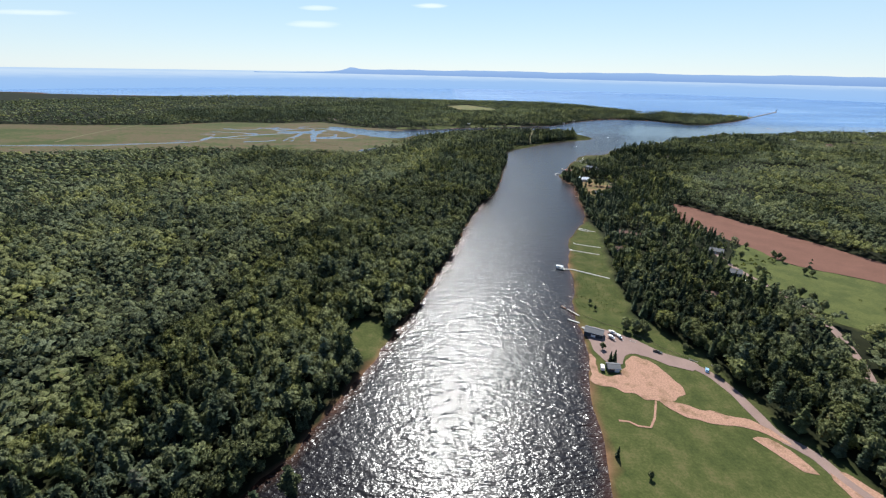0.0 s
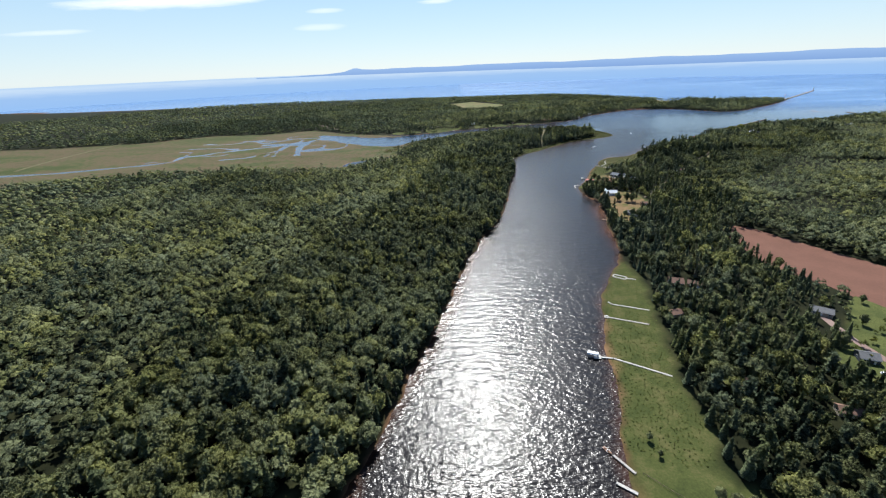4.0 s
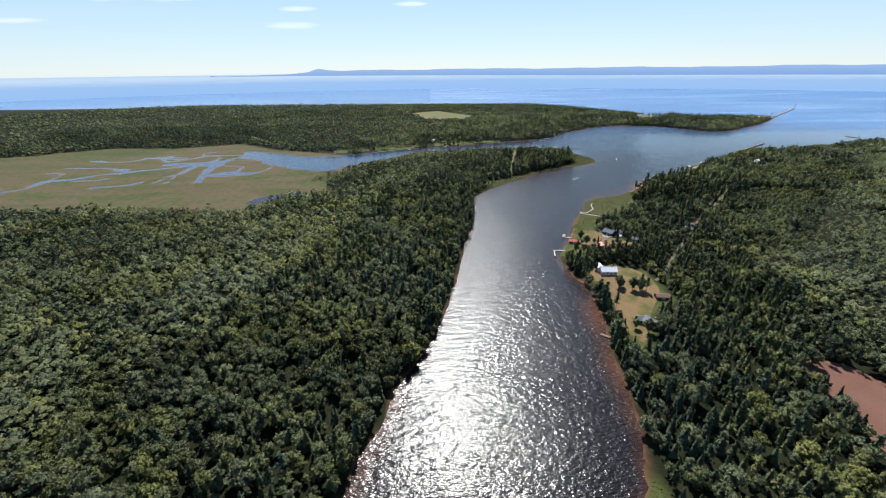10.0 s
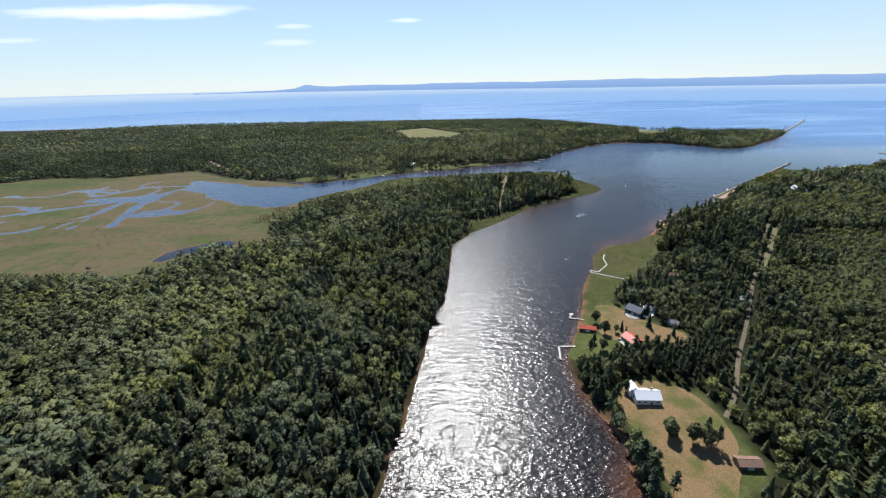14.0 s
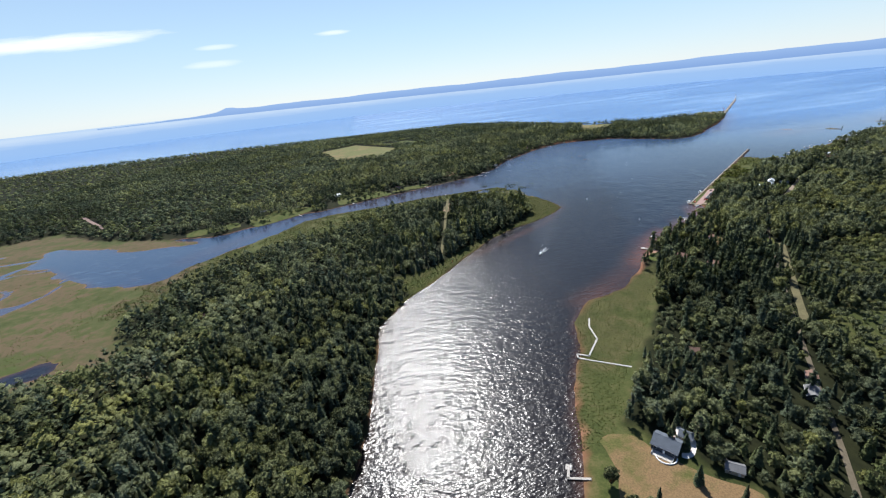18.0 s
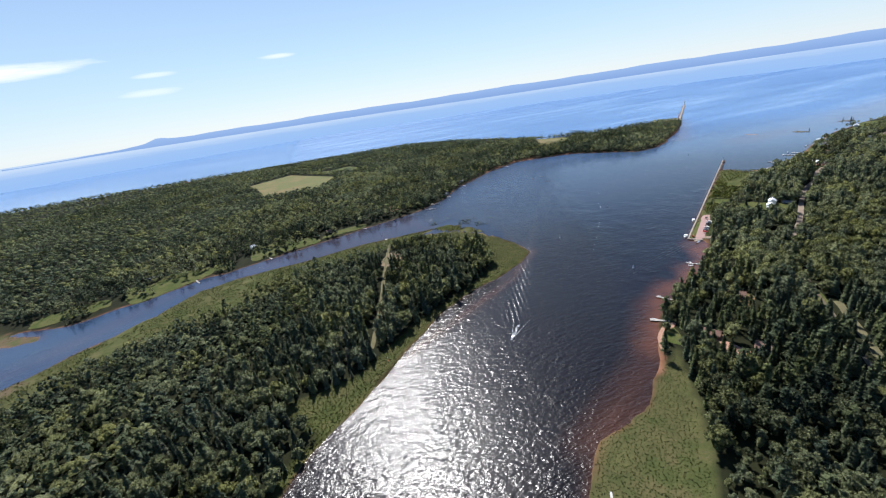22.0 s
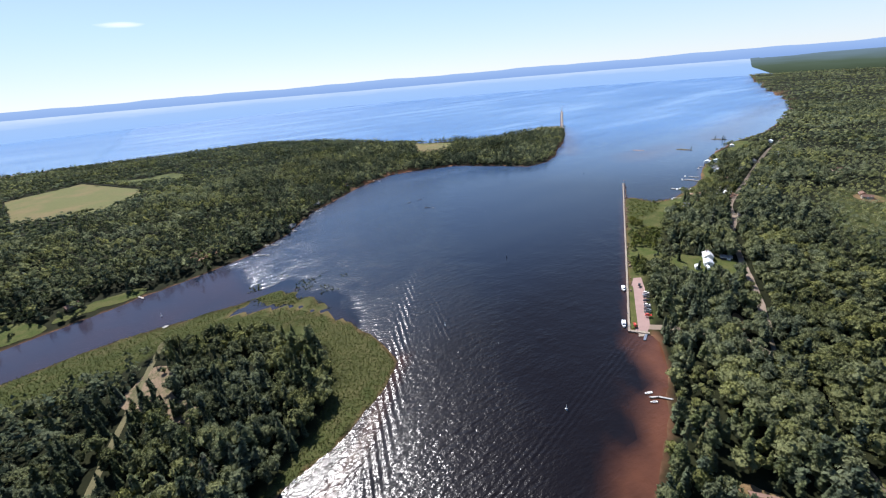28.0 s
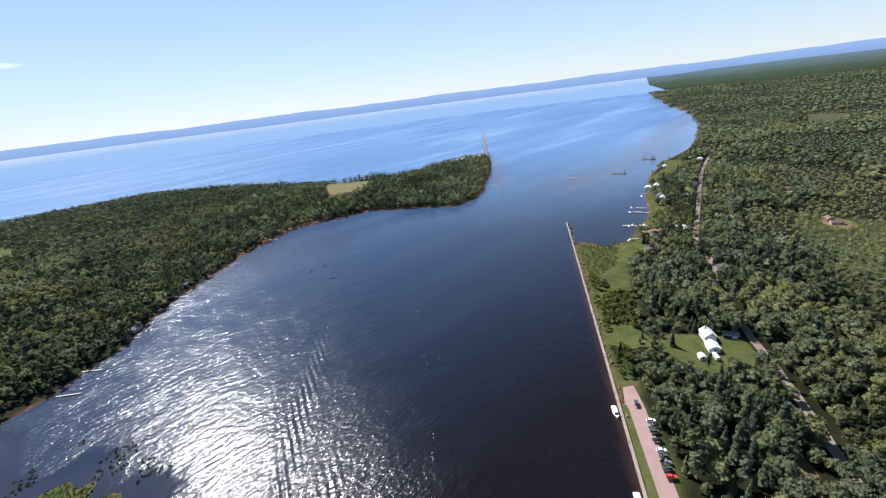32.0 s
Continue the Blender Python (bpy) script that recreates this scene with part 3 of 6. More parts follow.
# Share of sky reflection painted into the water: lake, outer bay, marsh channels.
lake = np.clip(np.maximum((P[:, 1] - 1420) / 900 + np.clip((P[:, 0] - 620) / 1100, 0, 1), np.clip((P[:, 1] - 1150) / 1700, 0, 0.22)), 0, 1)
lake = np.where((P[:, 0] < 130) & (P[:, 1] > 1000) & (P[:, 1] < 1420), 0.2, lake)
ripple = 1.0 - 0.62 * np.clip((P[:, 0] - 395 - (P[:, 1] - 1051) * 0.48) / 60, 0, 1) * np.clip((P[:, 1] - 800) / 150, 0, 1) * np.clip((1750 - P[:, 1]) / 300, 0, 1)
ripple *= 1 - 0.72 * np.clip((signed(P, TIP) + 12 + (value_noise(P, 14, 55) - 0.5) * 20) / 8, 0, 1)
ripple *= 1 - 0.85 * np.clip((signed(P, STILL) + wobble(P) * 1.5) / 8 + 0.4, 0, 1)
ripple *= 1 - 0.38 * np.clip((P[:, 1] - 1190) / 90, 0, 1) * np.clip((1600 - P[:, 1]) / 100, 0, 1)
ripple *= np.where((P[:, 1] > 900) & (P[:, 0] < 110), np.clip(0.3 + (P[:, 0] - 40) / 100, 0.3, 1), 1)
wake_band = np.clip(1.25 - off_line(P, [(320, 1040), (346, 1079), (380, 1132), (441, 1229), (479, 1284), (532, 1354), (572, 1407)]) / 7, 0, 1)
wake_band *= np.clip(1.15 - np.clip(P[:, 1] - 1190, 0, 999) / 200, 0.10, 1)
wake_band = np.maximum(wake_band, 0.5 * np.clip(1.2 - off_line(P, [(438, 1165), (446, 1185), (462, 1216)]) / 8, 0, 1))
wake_side = np.clip(1.2 - off_line(P, [(315, 1015), (355, 1034), (428, 1053), (532, 1078)]) / 8, 0, 1)
slick = np.clip(1.4 - off_line(P, [(99, 575), (79, 513), (62, 467), (50, 430), (44, 412)]) / 5.5, 0, 1)
ripple *= 1 - 0.22 * slick * np.clip(0.6 + value_noise(P, 12, 54), 0, 1)
keep = (S[F] < 12).any(1)
water = tagged(new("water", mesh_from("water", np.c_[P, P[:, 0] * 0], F[keep], [WATER], [("shallow", shallow), ("sky_tint", lake), ("ripple", ripple), ("wake", wake_band), ("wake_side", wake_side)], True)),
               "rippled dark river and lake water with painted sky blue", "water", kind="structure")


def backdrop(name, label, mat, a0, a1, low, top, r=4380, steps=240, lean=0):
    """A far band; lean: metres by which its foot stands nearer, so that it shades nothing."""
    v, f = [], []
    for k in range(steps + 1):
        a = radians(a0 + (a1 - a0) * k / steps)
        for q, z in ((r - lean, low), (r, top)):
            v.append((200 + q * math.sin(a), 500 + q * math.cos(a), z(math.degrees(a))))
        if k:
            f.append((2 * k - 2, 2 * k, 2 * k + 1, 2 * k - 1))
    return tagged(new(name, mesh_from(name, np.array(v), np.array(f), [mat])), label, "backdrop", kind="structure")


# Self-lit bands: haze and bright water streaks are put into the colour ramps.
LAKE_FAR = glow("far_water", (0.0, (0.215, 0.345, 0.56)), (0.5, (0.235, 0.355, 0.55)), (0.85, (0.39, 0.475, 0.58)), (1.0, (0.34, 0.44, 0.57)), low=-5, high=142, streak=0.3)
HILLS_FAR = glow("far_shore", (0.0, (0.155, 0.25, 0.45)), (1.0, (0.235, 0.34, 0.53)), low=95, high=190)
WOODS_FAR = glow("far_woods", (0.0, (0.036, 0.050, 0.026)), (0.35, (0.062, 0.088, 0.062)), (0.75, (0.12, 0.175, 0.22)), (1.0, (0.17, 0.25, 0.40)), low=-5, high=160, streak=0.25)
wave = lambda a, k: math.sin(a * k) * 0.5 + math.sin(a * k * 2.3 + 1) * 0.3 + math.sin(a * k * 5.1 + 2) * 0.2
backdrop("backdrop_lake", "blue lake out to the horizon with painted haze", LAKE_FAR, -100, 75, lambda a: -4, lambda a: 142, 4385, lean=280)
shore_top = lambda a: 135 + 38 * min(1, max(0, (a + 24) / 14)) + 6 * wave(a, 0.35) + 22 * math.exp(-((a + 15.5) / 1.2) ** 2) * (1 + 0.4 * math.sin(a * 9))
backdrop("backdrop_far_shore", "low hills of the far lake shore, painted haze blue", HILLS_FAR, -28, 110, lambda a: 128 - 22 * min(1, max(0, (a + 20) / 40)), shore_top, 4300)
backdrop("backdrop_woods", "wooded plain to the horizon with painted haze", WOODS_FAR, 61.0, 260, lambda a: -4 + 60 * max(0, (63 - a) / 2), lambda a: 125 + 27 * min(1, max(0, (a - 61) / 6)) + 3 * wave(a, 0.3), 4368, lean=280)

# ---------------------------------------------------------------- fields, roads and bare ground
from mathutils.geometry import delaunay_2d_cdt


def smooth_line(pts, step=3.0, closed=False):
    """Points every few metres along a rounded line through pts."""
    pts = [Vector(p) for p in pts]
    n, out = len(pts), []
    for k in range(n if closed else n - 1):
        a, b, c, d = (pts[j % n] if closed else pts[min(max(j, 0), n - 1)] for j in (k - 1, k, k + 1, k + 2))
        m = max(1, int((c - b).length / step))
        for j in range(m):
            t = j / m
            out.append(0.5 * (2 * b + (c - a) * t + (2 * a - 5 * b + 4 * c - d) * t * t + (3 * b - a - 3 * c + d) * t ** 3))
    if not closed:
        out.append(pts[-1])
    return out


def patch(name, poly, mat, label, category, lift=0.15, cell=6.0, ragged=0.8, rounded=True):
    """A flat cover that lies on the ground inside a plan outline."""
    edge = smooth_line(poly, cell * 0.6, True) if rounded else [Vector(p) for p in poly]
    edge = [p + Vector((noise.noise((p.x * 0.13, p.y * 0.13, 3)), noise.noise((p.x * 0.13, p.y * 0.13, 9)))) * ragged * 2 for p in edge]
    e = np.array([tuple(p) for p in edge])
    lo, hi = e.min(0), e.max(0)
    gx, gy = np.meshgrid(np.arange(lo[0], hi[0], cell), np.arange(lo[1], hi[1], cell))
    g = np.stack([gx.ravel(), gy.ravel()], 1)
    ring = [tuple(p) for p in e]
    g = g[inside(g, ring)]
    g = g[off_line(g, ring, True) > cell * 0.4]
    pts = edge + [Vector(p) for p in g]
    v, _, f, *_ = delaunay_2d_cdt(pts, [(k, (k + 1) % len(edge)) for k in range(len(edge))], [], 1, 1e-4)
    q = np.array([tuple(p) for p in v])
    me = mesh_from(name, np.c_[q, np.maximum(height(q), 0.05) + lift], np.array([t for t in f if len(t) == 3]), [mat], smooth=True)
    return tagged(new(name, me), label, category, kind="structure")


def ribbon(name, pts, width, mat, label, category, lift=0.18):
    line = smooth_line(pts, 4.0)
    v, f = [], []
    for k, p in enumerate(line):
        d = (line[min(k + 1, len(line) - 1)] - line[max(k - 1, 0)]).normalized()
        s = Vector((-d.y, d.x))
        for j, u in enumerate((-0.5, -0.17, 0.17, 0.5)):
            w = width * u * (1 + 0.22 * noise.noise((p.x * 0.11, p.y * 0.11, j)))
            v.append(tuple(p + s * w))
    for k in range(len(line) - 1):
        f += [(4 * k + j, 4 * k + j + 4, 4 * k + j + 5, 4 * k + j + 1) for j in range(3)]
    q = np.array(v)
    crown = np.tile((0, 0.04, 0.04, 0), len(line))
    me = mesh_from(name, np.c_[q, np.maximum(height(q), 0.05) + lift + crown], np.array(f), [mat], smooth=True)
    return tagged(new(name, me), label, category, kind="structure")


patch("red_field", FIELD_RED, DIRT, "ploughed reddish-brown field between woods", "field", cell=12)
patch("hay_field", FIELD_HAY, HAY, "mown yellow-green hay field on the peninsula", "field", 0.6, 24, 2, False)
patch("grass_strip", FIELD_STRIP, MEADOW, "strip of green grassland behind the hay field", "field", 0.6, 18, 2)
patch("heath_clearing", BROWN_HEATH, worn("brown_heath", (0.082, 0.072, 0.042), (0.060, 0.066, 0.028), 0.03), "brown heath clearing in the far woods", "ground", 0.5, 18, 3)
patch("quay_meadow", QUAY_MEADOW, LAWN, "rough green meadow between quay and farm lawn", "lawn", 0.2, 4, 1.5)
patch("grass_field", FIELD_EAST, HAY, "small yellow-green field on the peninsula", "field", 0.6, 18, 2)
BARE_PATCH = [(110.8, 208.9), (120.1, 211), (128.8, 202.9), (132.4, 190.2), (133.7, 183.7), (124.6, 175), (116.3, 173), (106.5, 177.6), (98.8, 182.5), (90.8, 187), (86.6, 191.2), (89, 204), (91.8, 215.3), (94.6, 213.7), (92.8, 203), (94.0, 195.4), (100.2, 194.1), (106.2, 198.3)]
patch("bare_earth", BARE_PATCH, BARE, "trampled patch of pale red earth", "ground", 0.2, 2.2, 1.5)
patch("meadow", FIELD_GREEN, MEADOW, "bright green rough meadow beside the red field", "field", 0.16, 10, 1.5)
patch("gravel_lot", [(96, 224), (98, 240), (104, 246), (118, 236), (132, 224), (138, 216), (150, 210), (154, 204), (148, 199), (136, 204), (124, 213), (113, 213), (108, 205), (101, 206), (98, 214)], GRAVEL,
      "gravel parking lot beside the boat house", "road", 0.24)
ribbon("park_road", [(148, 206), (156, 196), (160, 184), (162, 168), (163, 153), (168, 146), (172, 140), (175, 128), (182, 110), (196, 70), (220, 0)], 6, GRAVEL, "curved gravel park road", "road")
patch("dirt_track", [(116.3, 176), (123.3, 174.0), (134.9, 168.5), (147.5, 165.4), (158.0, 160.4), (164, 154), (166, 147), (155.1, 154.5), (145.2, 157.3), (133.2, 160.1), (124.3, 163.1), (119.5, 169)], BARE, "wide pale dirt track across the lawn", "road", 0.23, 2.2, 1.0)
ribbon("foot_path", [(114.5, 174), (111, 167), (108.4, 162.0), (103.6, 155.6), (97.9, 156.9), (94.9, 159.8), (90.0, 160.8)], 1.1, BARE, "narrow sandy foot path across the lawn", "path", 0.22)
patch("earth_heap_ground", [(150, 150), (158, 150), (164, 140), (166, 130), (160, 132), (154, 142)], BARE, "bare sandy earth beside the track", "ground", 0.2)
patch("earth_verge", [(170, 128), (178, 132), (196, 96), (206, 60), (196, 60), (178, 100)], BARE, "bare earth verge of the park road", "ground", 0.2)
patch("dry_lawn", [(206, 580), (209, 604), (214, 634), (209, 660), (218, 678), (236, 684), (256, 670), (258, 642), (250, 624), (238, 608), (226, 592), (212, 566)], DRY, "dry brownish house lawn on the river bank", "lawn")
patch("dry_lawn_north", [(240, 776), (252, 774), (262, 758), (272, 744), (286, 730), (276, 720), (256, 724), (238, 724), (228, 738), (236, 756)], DRY, "dry brown lawn round the dark house", "lawn")
patch("green_lawn", [(197, 712), (206, 726), (214, 738), (224, 736), (236, 724), (226, 712), (208, 704)], LAWN, "mown green lawn by the boat house", "lawn")
patch("house_lawn", HOUSE_LAWN, LAWN, "mown green lawn round the white farm house", "lawn")
patch("village_lawn", [(862, 1228), (900, 1246), (950, 1258), (1000, 1286), (1040, 1302), (1030, 1286), (960, 1240), (900, 1212), (872, 1212)], LAWN, "mown lawns between the village houses and the water", "lawn")
patch("harbour_lot", [(549, 1079), (558, 1083), (602, 1117), (616, 1130), (611, 1134), (596, 1125), (545, 1085)], simple("pinkish_gravel", (0.31, 0.21, 0.185), 0.95, 0.1, 0.15, fine=20), "pinkish gravel parking strip on the quay", "parking", 0.3, 4, 0.1, False)
ribbon("main_road", ROAD_MAIN[8:], 5.0, ROAD, "straight unpaved village road through the woods", "road")
ribbon("woods_road", ROAD_MAIN[:9], 2.6, LANE, "narrow brown dirt road through the pine woods", "road")
ribbon("harbour_road", [(552, 1086), (561, 1077), (570, 1066.7), (575, 1058), (581, 1048), (586, 1039), (585, 1028), (578, 1014)], 5.5, ROAD, "gravel road to the harbour parking", "road")
ribbon("farm_drive", [(266.6, 375.7), (264.4, 349.6), (267.4, 319.6), (271.8, 300.1), (273.3, 279.9), (272, 258), (268, 240), (258, 214), (240, 180)], 5, GRAVEL, "gravel drive past the farm yard", "road")
ribbon("grove_path", [(262, 1290), (253, 1252), (236, 1178), (222, 1112), (206, 1050)], 3.6, TRACK, "grassy path cut through the cape grove", "path")
ribbon("woods_track", [(420, 829), (440, 852), (480, 896), (520, 940)], 5, TRACK, "grassy track beside the road", "path", 0.14)
ribbon("north_lane", [(-430, 1540), (-417, 1528), (-360, 1460), (-324, 1417)], 6, GRAVEL, "pale lane in the peninsula woods", "road", 0.5)
ribbon("marsh_lane", [(-880, 960), (-900, 1060), (-910, 1200), (-905, 1300)], 9, TRACK, "grassy causeway across the marsh", "path", 0.4)
VILLAGE_GREEN = [(1278, 1374), (1284, 1326), (1208, 1316), (1162, 1322), (1104, 1326), (1134, 1342), (1200, 1350)]
patch("village_green", VILLAGE_GREEN, LAWN, "broad mown lawn at the village shore", "lawn", 0.3, 9)
patch("shore_lawn", [(818, 1240), (849, 1227), (872, 1212), (851, 1198), (812, 1208), (776, 1208), (776, 1220)], LAWN, "bright mown lawn beside the harbour marsh", "lawn", 0.3, 8)
patch("dock_lawn", [(949, 1261), (980, 1253), (944, 1235), (921, 1243)], LAWN, "mown lawn behind the village docks", "lawn", 0.34, 8)
patch("shore_garden", [(403.3, 970), (408.5, 968.0), (400, 950), (396.7, 949), (391.7, 958), (395.0, 964.4)], LAWN, "small mown lawn above the red shallows", "lawn", 0.26, 3, 0.6)
patch("shore_sand", [(395.6, 968.1), (406, 974.4), (412.8, 971.3), (407.8, 968), (402, 968), (394.7, 962), (385.3, 951), (382.1, 950.5), (388, 961)], BARE, "strip of bare reddish shore sand", "beach", 0.3, 3, 0.5)
patch("cottage_yard", [(470.9, 994), (479.5, 986.6), (485.2, 977.1), (482.0, 969.3), (469.5, 961), (467.8, 967.4), (472.2, 976), (470.7, 986)], DRY, "dry brown yard of the shore house", "yard", 0.2, 4, 0.8)
patch("sandy_yard", [(421.7, 954.1), (425.2, 949.1), (423.9, 943), (416.7, 942), (416.9, 950.4)], BARE, "bare reddish yard before the cottage", "yard", 0.2, 3, 0.6)
patch("sandy_drive", [(423, 929), (423.7, 925.0), (413.1, 919.9), (409.7, 923), (417.5, 940.8), (421.9, 938)], BARE, "bare reddish drive between pines", "drive", 0.2, 3, 0.6)
patch("lane_verge", [(519.4, 960), (525, 956), (518, 945), (505.3, 937), (505, 944.9)], LAWN, "green verge beside the forest lane", "lawn", 0.2, 4, 0.6)
patch("grove_clearing", GROVE_GAP, worn("pale_needle_litter", (0.20, 0.145, 0.095), (0.085, 0.085, 0.04), 0.16, 0.46, 0.62), "bare tan ground between the grove trees", "ground", 0.2, 3, 1.5)
patch("tan_clearing", [(614, 1056), (614, 1051), (601, 1042), (596, 1045), (605, 1053)], DRY, "small dry clearing beside the road", "ground", 0.2, 4)
patch("sand_beach", BEACH, SAND, "pale sandy beach at the point", "beach", 0.25, 10, 1.0)

# ---------------------------------------------------------------- trees


def card_cloud(rng, centres, normals, size):
    """Uneven leaf sprays as four-cornered faces with a fold."""
    n = len(centres)
    a = rng.normal(size=(n, 3))
    a -= normals * (a * normals).sum(1, keepdims=True)
    a /= np.linalg.norm(a, axis=1, keepdims=True)
    b = np.cross(normals, a)
    corner = np.array([(-1, -1), (1, -1), (1, 1), (-1, 1)], float)[None] * rng.uniform(0.55, 1.2, (n, 4, 2))
    s = (np.asarray(size) * rng.uniform(0.7, 1.25, n))[:, None, None]
    fold = rng.uniform(-0.45, 0.25, (n, 4))[:, :, None]
    return (centres[:, None] + (a[:, None] * corner[..., :1] + b[:, None] * corner[..., 1:] + normals[:, None] * fold) * s).reshape(-1, 3)


def spray_cloud(rng, centres, normals, size):
    """Ragged three-cornered leaf sprays."""
    n = len(centres)
    a = rng.normal(size=(n, 3))
    a -= normals * (a * normals).sum(1, keepdims=True)
    a /= np.linalg.norm(a, axis=1, keepdims=True)
    b = np.cross(normals, a)
    turn = np.array([0.3, 2.4, 4.5])[None] + rng.uniform(-0.5, 0.5, (n, 3))
    s = (size * rng.uniform(0.6, 1.35, (n, 3)))[..., None]
    v = centres[:, None] + (a[:, None] * np.cos(turn)[..., None] + b[:, None] * np.sin(turn)[..., None] + normals[:, None] * rng.uniform(-0.5, 0.3, (n, 3))[..., None]) * s
    return v.reshape(-1, 3), np.arange(3 * n).reshape(-1, 3)


def unit(v):
    return v / np.linalg.norm(v, axis=-1, keepdims=True)


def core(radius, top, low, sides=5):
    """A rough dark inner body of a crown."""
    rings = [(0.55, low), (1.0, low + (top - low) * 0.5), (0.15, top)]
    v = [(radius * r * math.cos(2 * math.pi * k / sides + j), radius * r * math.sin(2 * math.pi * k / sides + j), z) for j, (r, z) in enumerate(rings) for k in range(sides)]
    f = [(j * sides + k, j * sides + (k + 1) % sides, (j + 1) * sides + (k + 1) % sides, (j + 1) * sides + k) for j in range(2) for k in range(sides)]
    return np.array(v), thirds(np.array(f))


def thirds(f):
    """Four-cornered faces cut into triangles."""
    return np.concatenate([f[:, (0, 1, 2)], f[:, (0, 2, 3)]])


def dome(rng, centre, radius, flat, sides=6, rings=2):
    """One leafy bough head: a lumpy cap, open below."""
    v, f = [], []
    for j in range(rings):
        e = (-0.35, 0.62)[j] if rings == 2 else 0.0
        for k in range(sides):
            a = 2 * math.pi * (k + 0.5 * j) / sides + rng.uniform(-0.25, 0.25)
            q = radius * rng.uniform(0.78, 1.18)
            v.append((centre[0] + math.cos(a) * math.cos(e) * q, centre[1] + math.sin(a) * math.cos(e) * q, centre[2] + math.sin(e) * q * flat))
    v.append((centre[0] + rng.uniform(-0.2, 0.2) * radius, centre[1] + rng.uniform(-0.2, 0.2) * radius, centre[2] + radius * flat * rng.uniform(0.95, 1.2)))
    for k in range(sides):
        m = (k + 1) % sides
        if rings == 2:
            f += [(k, m, sides + k), (m, sides + m, sides + k)]
        f.append(((rings - 1) * sides + k, (rings - 1) * sides + m, rings * sides))
    return np.array(v), np.array(f)


def joined(parts):
    v, f, at = [], [], 0
    for a, b in parts:
        v.append(a), f.append(b + at)
        at += len(a)
    return np.concatenate(v), np.concatenate(f)


def quads(v):
    return v, thirds(np.arange(len(v)).reshape(-1, 4))


def broadleaf(seed, lobes, cards, size, wide=4.2, tall=12.0, sides=6, rings=2):
    """A round-headed crown of leafy boughs, base at the ground."""
    rng = np.random.default_rng(seed)
    mid, half = tall * 0.60, tall * 0.30
    around = 2 * math.pi * (np.arange(lobes) * 0.618 + rng.uniform(0, 0.12, lobes))
    up = np.linspace(-0.25, 1.0, lobes) + rng.uniform(-0.12, 0.12, lobes)
    out = np.sqrt(np.clip(1 - np.clip(up, 0, 1) ** 2, 0.02, 1))
    c = np.c_[np.cos(around) * out * wide * 0.60, np.sin(around) * out * wide * 0.60, mid + up * half * 0.8]
    r = wide * rng.uniform(0.38, 0.58, lobes) * (1.0 if lobes > 3 else 1.45)
    parts = [dome(rng, c[k], r[k] * (1 if rings == 2 else 0.92), 0.85 if rings == 2 else 1.0, sides, rings) for k in range(lobes)]
    if cards:
        which = rng.integers(0, lobes, cards)
        n = unit(rng.normal(size=(cards, 3)) + (c[which] - (0, 0, mid)) / wide + (0, 0, 0.5))
        p = c[which] + n * r[which][:, None] * rng.uniform(0.9, 1.15, (cards, 1))
        parts.append(spray_cloud(rng, p, unit(n + rng.normal(size=(cards, 3)) * 0.55), size))
    if lobes > 5:
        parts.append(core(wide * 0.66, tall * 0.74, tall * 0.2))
    return joined(parts)


def conifer(seed, levels, boughs, wide=2.7, tall=15.0):
    """A pointed spruce or fir with drooping boughs."""
    rng = np.random.default_rng(seed)
    v = []
    for k in range(levels):
        u = (k + 0.3 * rng.random()) / levels
        z, r = tall * (0.10 + 0.86 * u), wide * (1 - u) ** 0.8 + 0.18
        for j in range(boughs):
            a = 2 * math.pi * (j + rng.random() * 0.8) / boughs + k
            q = r * rng.uniform(0.65, 1.2)
            w = 0.62 * q * rng.uniform(0.7, 1.2) * 5.0 / boughs + 0.15
            c, s = math.cos(a), math.sin(a)
            z0, z1, z2 = z + 0.10 * tall / levels * 4, z - 0.12 * q, z - 0.34 * q
            v += [(0, 0, z0), (c * q * 0.6 + s * w, s * q * 0.6 - c * w, z1), (c * q, s * q, z2), (c * q * 0.6 - s * w, s * q * 0.6 + c * w, z1)]
    return joined([quads(np.array(v))] + ([core(wide * 0.5, tall * 0.9, tall * 0.06, 5)] if levels > 4 else []))


def pine(seed, cards, size, wide=3.4, tall=17.0):
    """An uneven pine with layered plates of needles."""
    rng = np.random.default_rng(seed)
    layers = 6
    k = rng.integers(0, layers, cards)
    u = k / (layers - 1)
    off = rng.uniform(0, 6.28, layers)[k] + rng.uniform(-1.5, 1.5, cards)
    r = wide * (1.0 - 0.62 * u) * np.sqrt(rng.random(cards)) * 1.1
    z = tall * (0.42 + 0.55 * u) + rng.normal(size=cards) * 0.5 - r * 0.08
    n = unit(np.c_[np.cos(off) * 0.5, np.sin(off) * 0.5, np.ones(cards)] + rng.normal(size=(cards, 3)) * 0.35)
    return joined([spray_cloud(rng, np.c_[np.cos(off) * r, np.sin(off) * r, z], n, size)] + ([core(wide * 0.42, tall * 0.93, tall * 0.36, 5)] if cards > 20 else []))


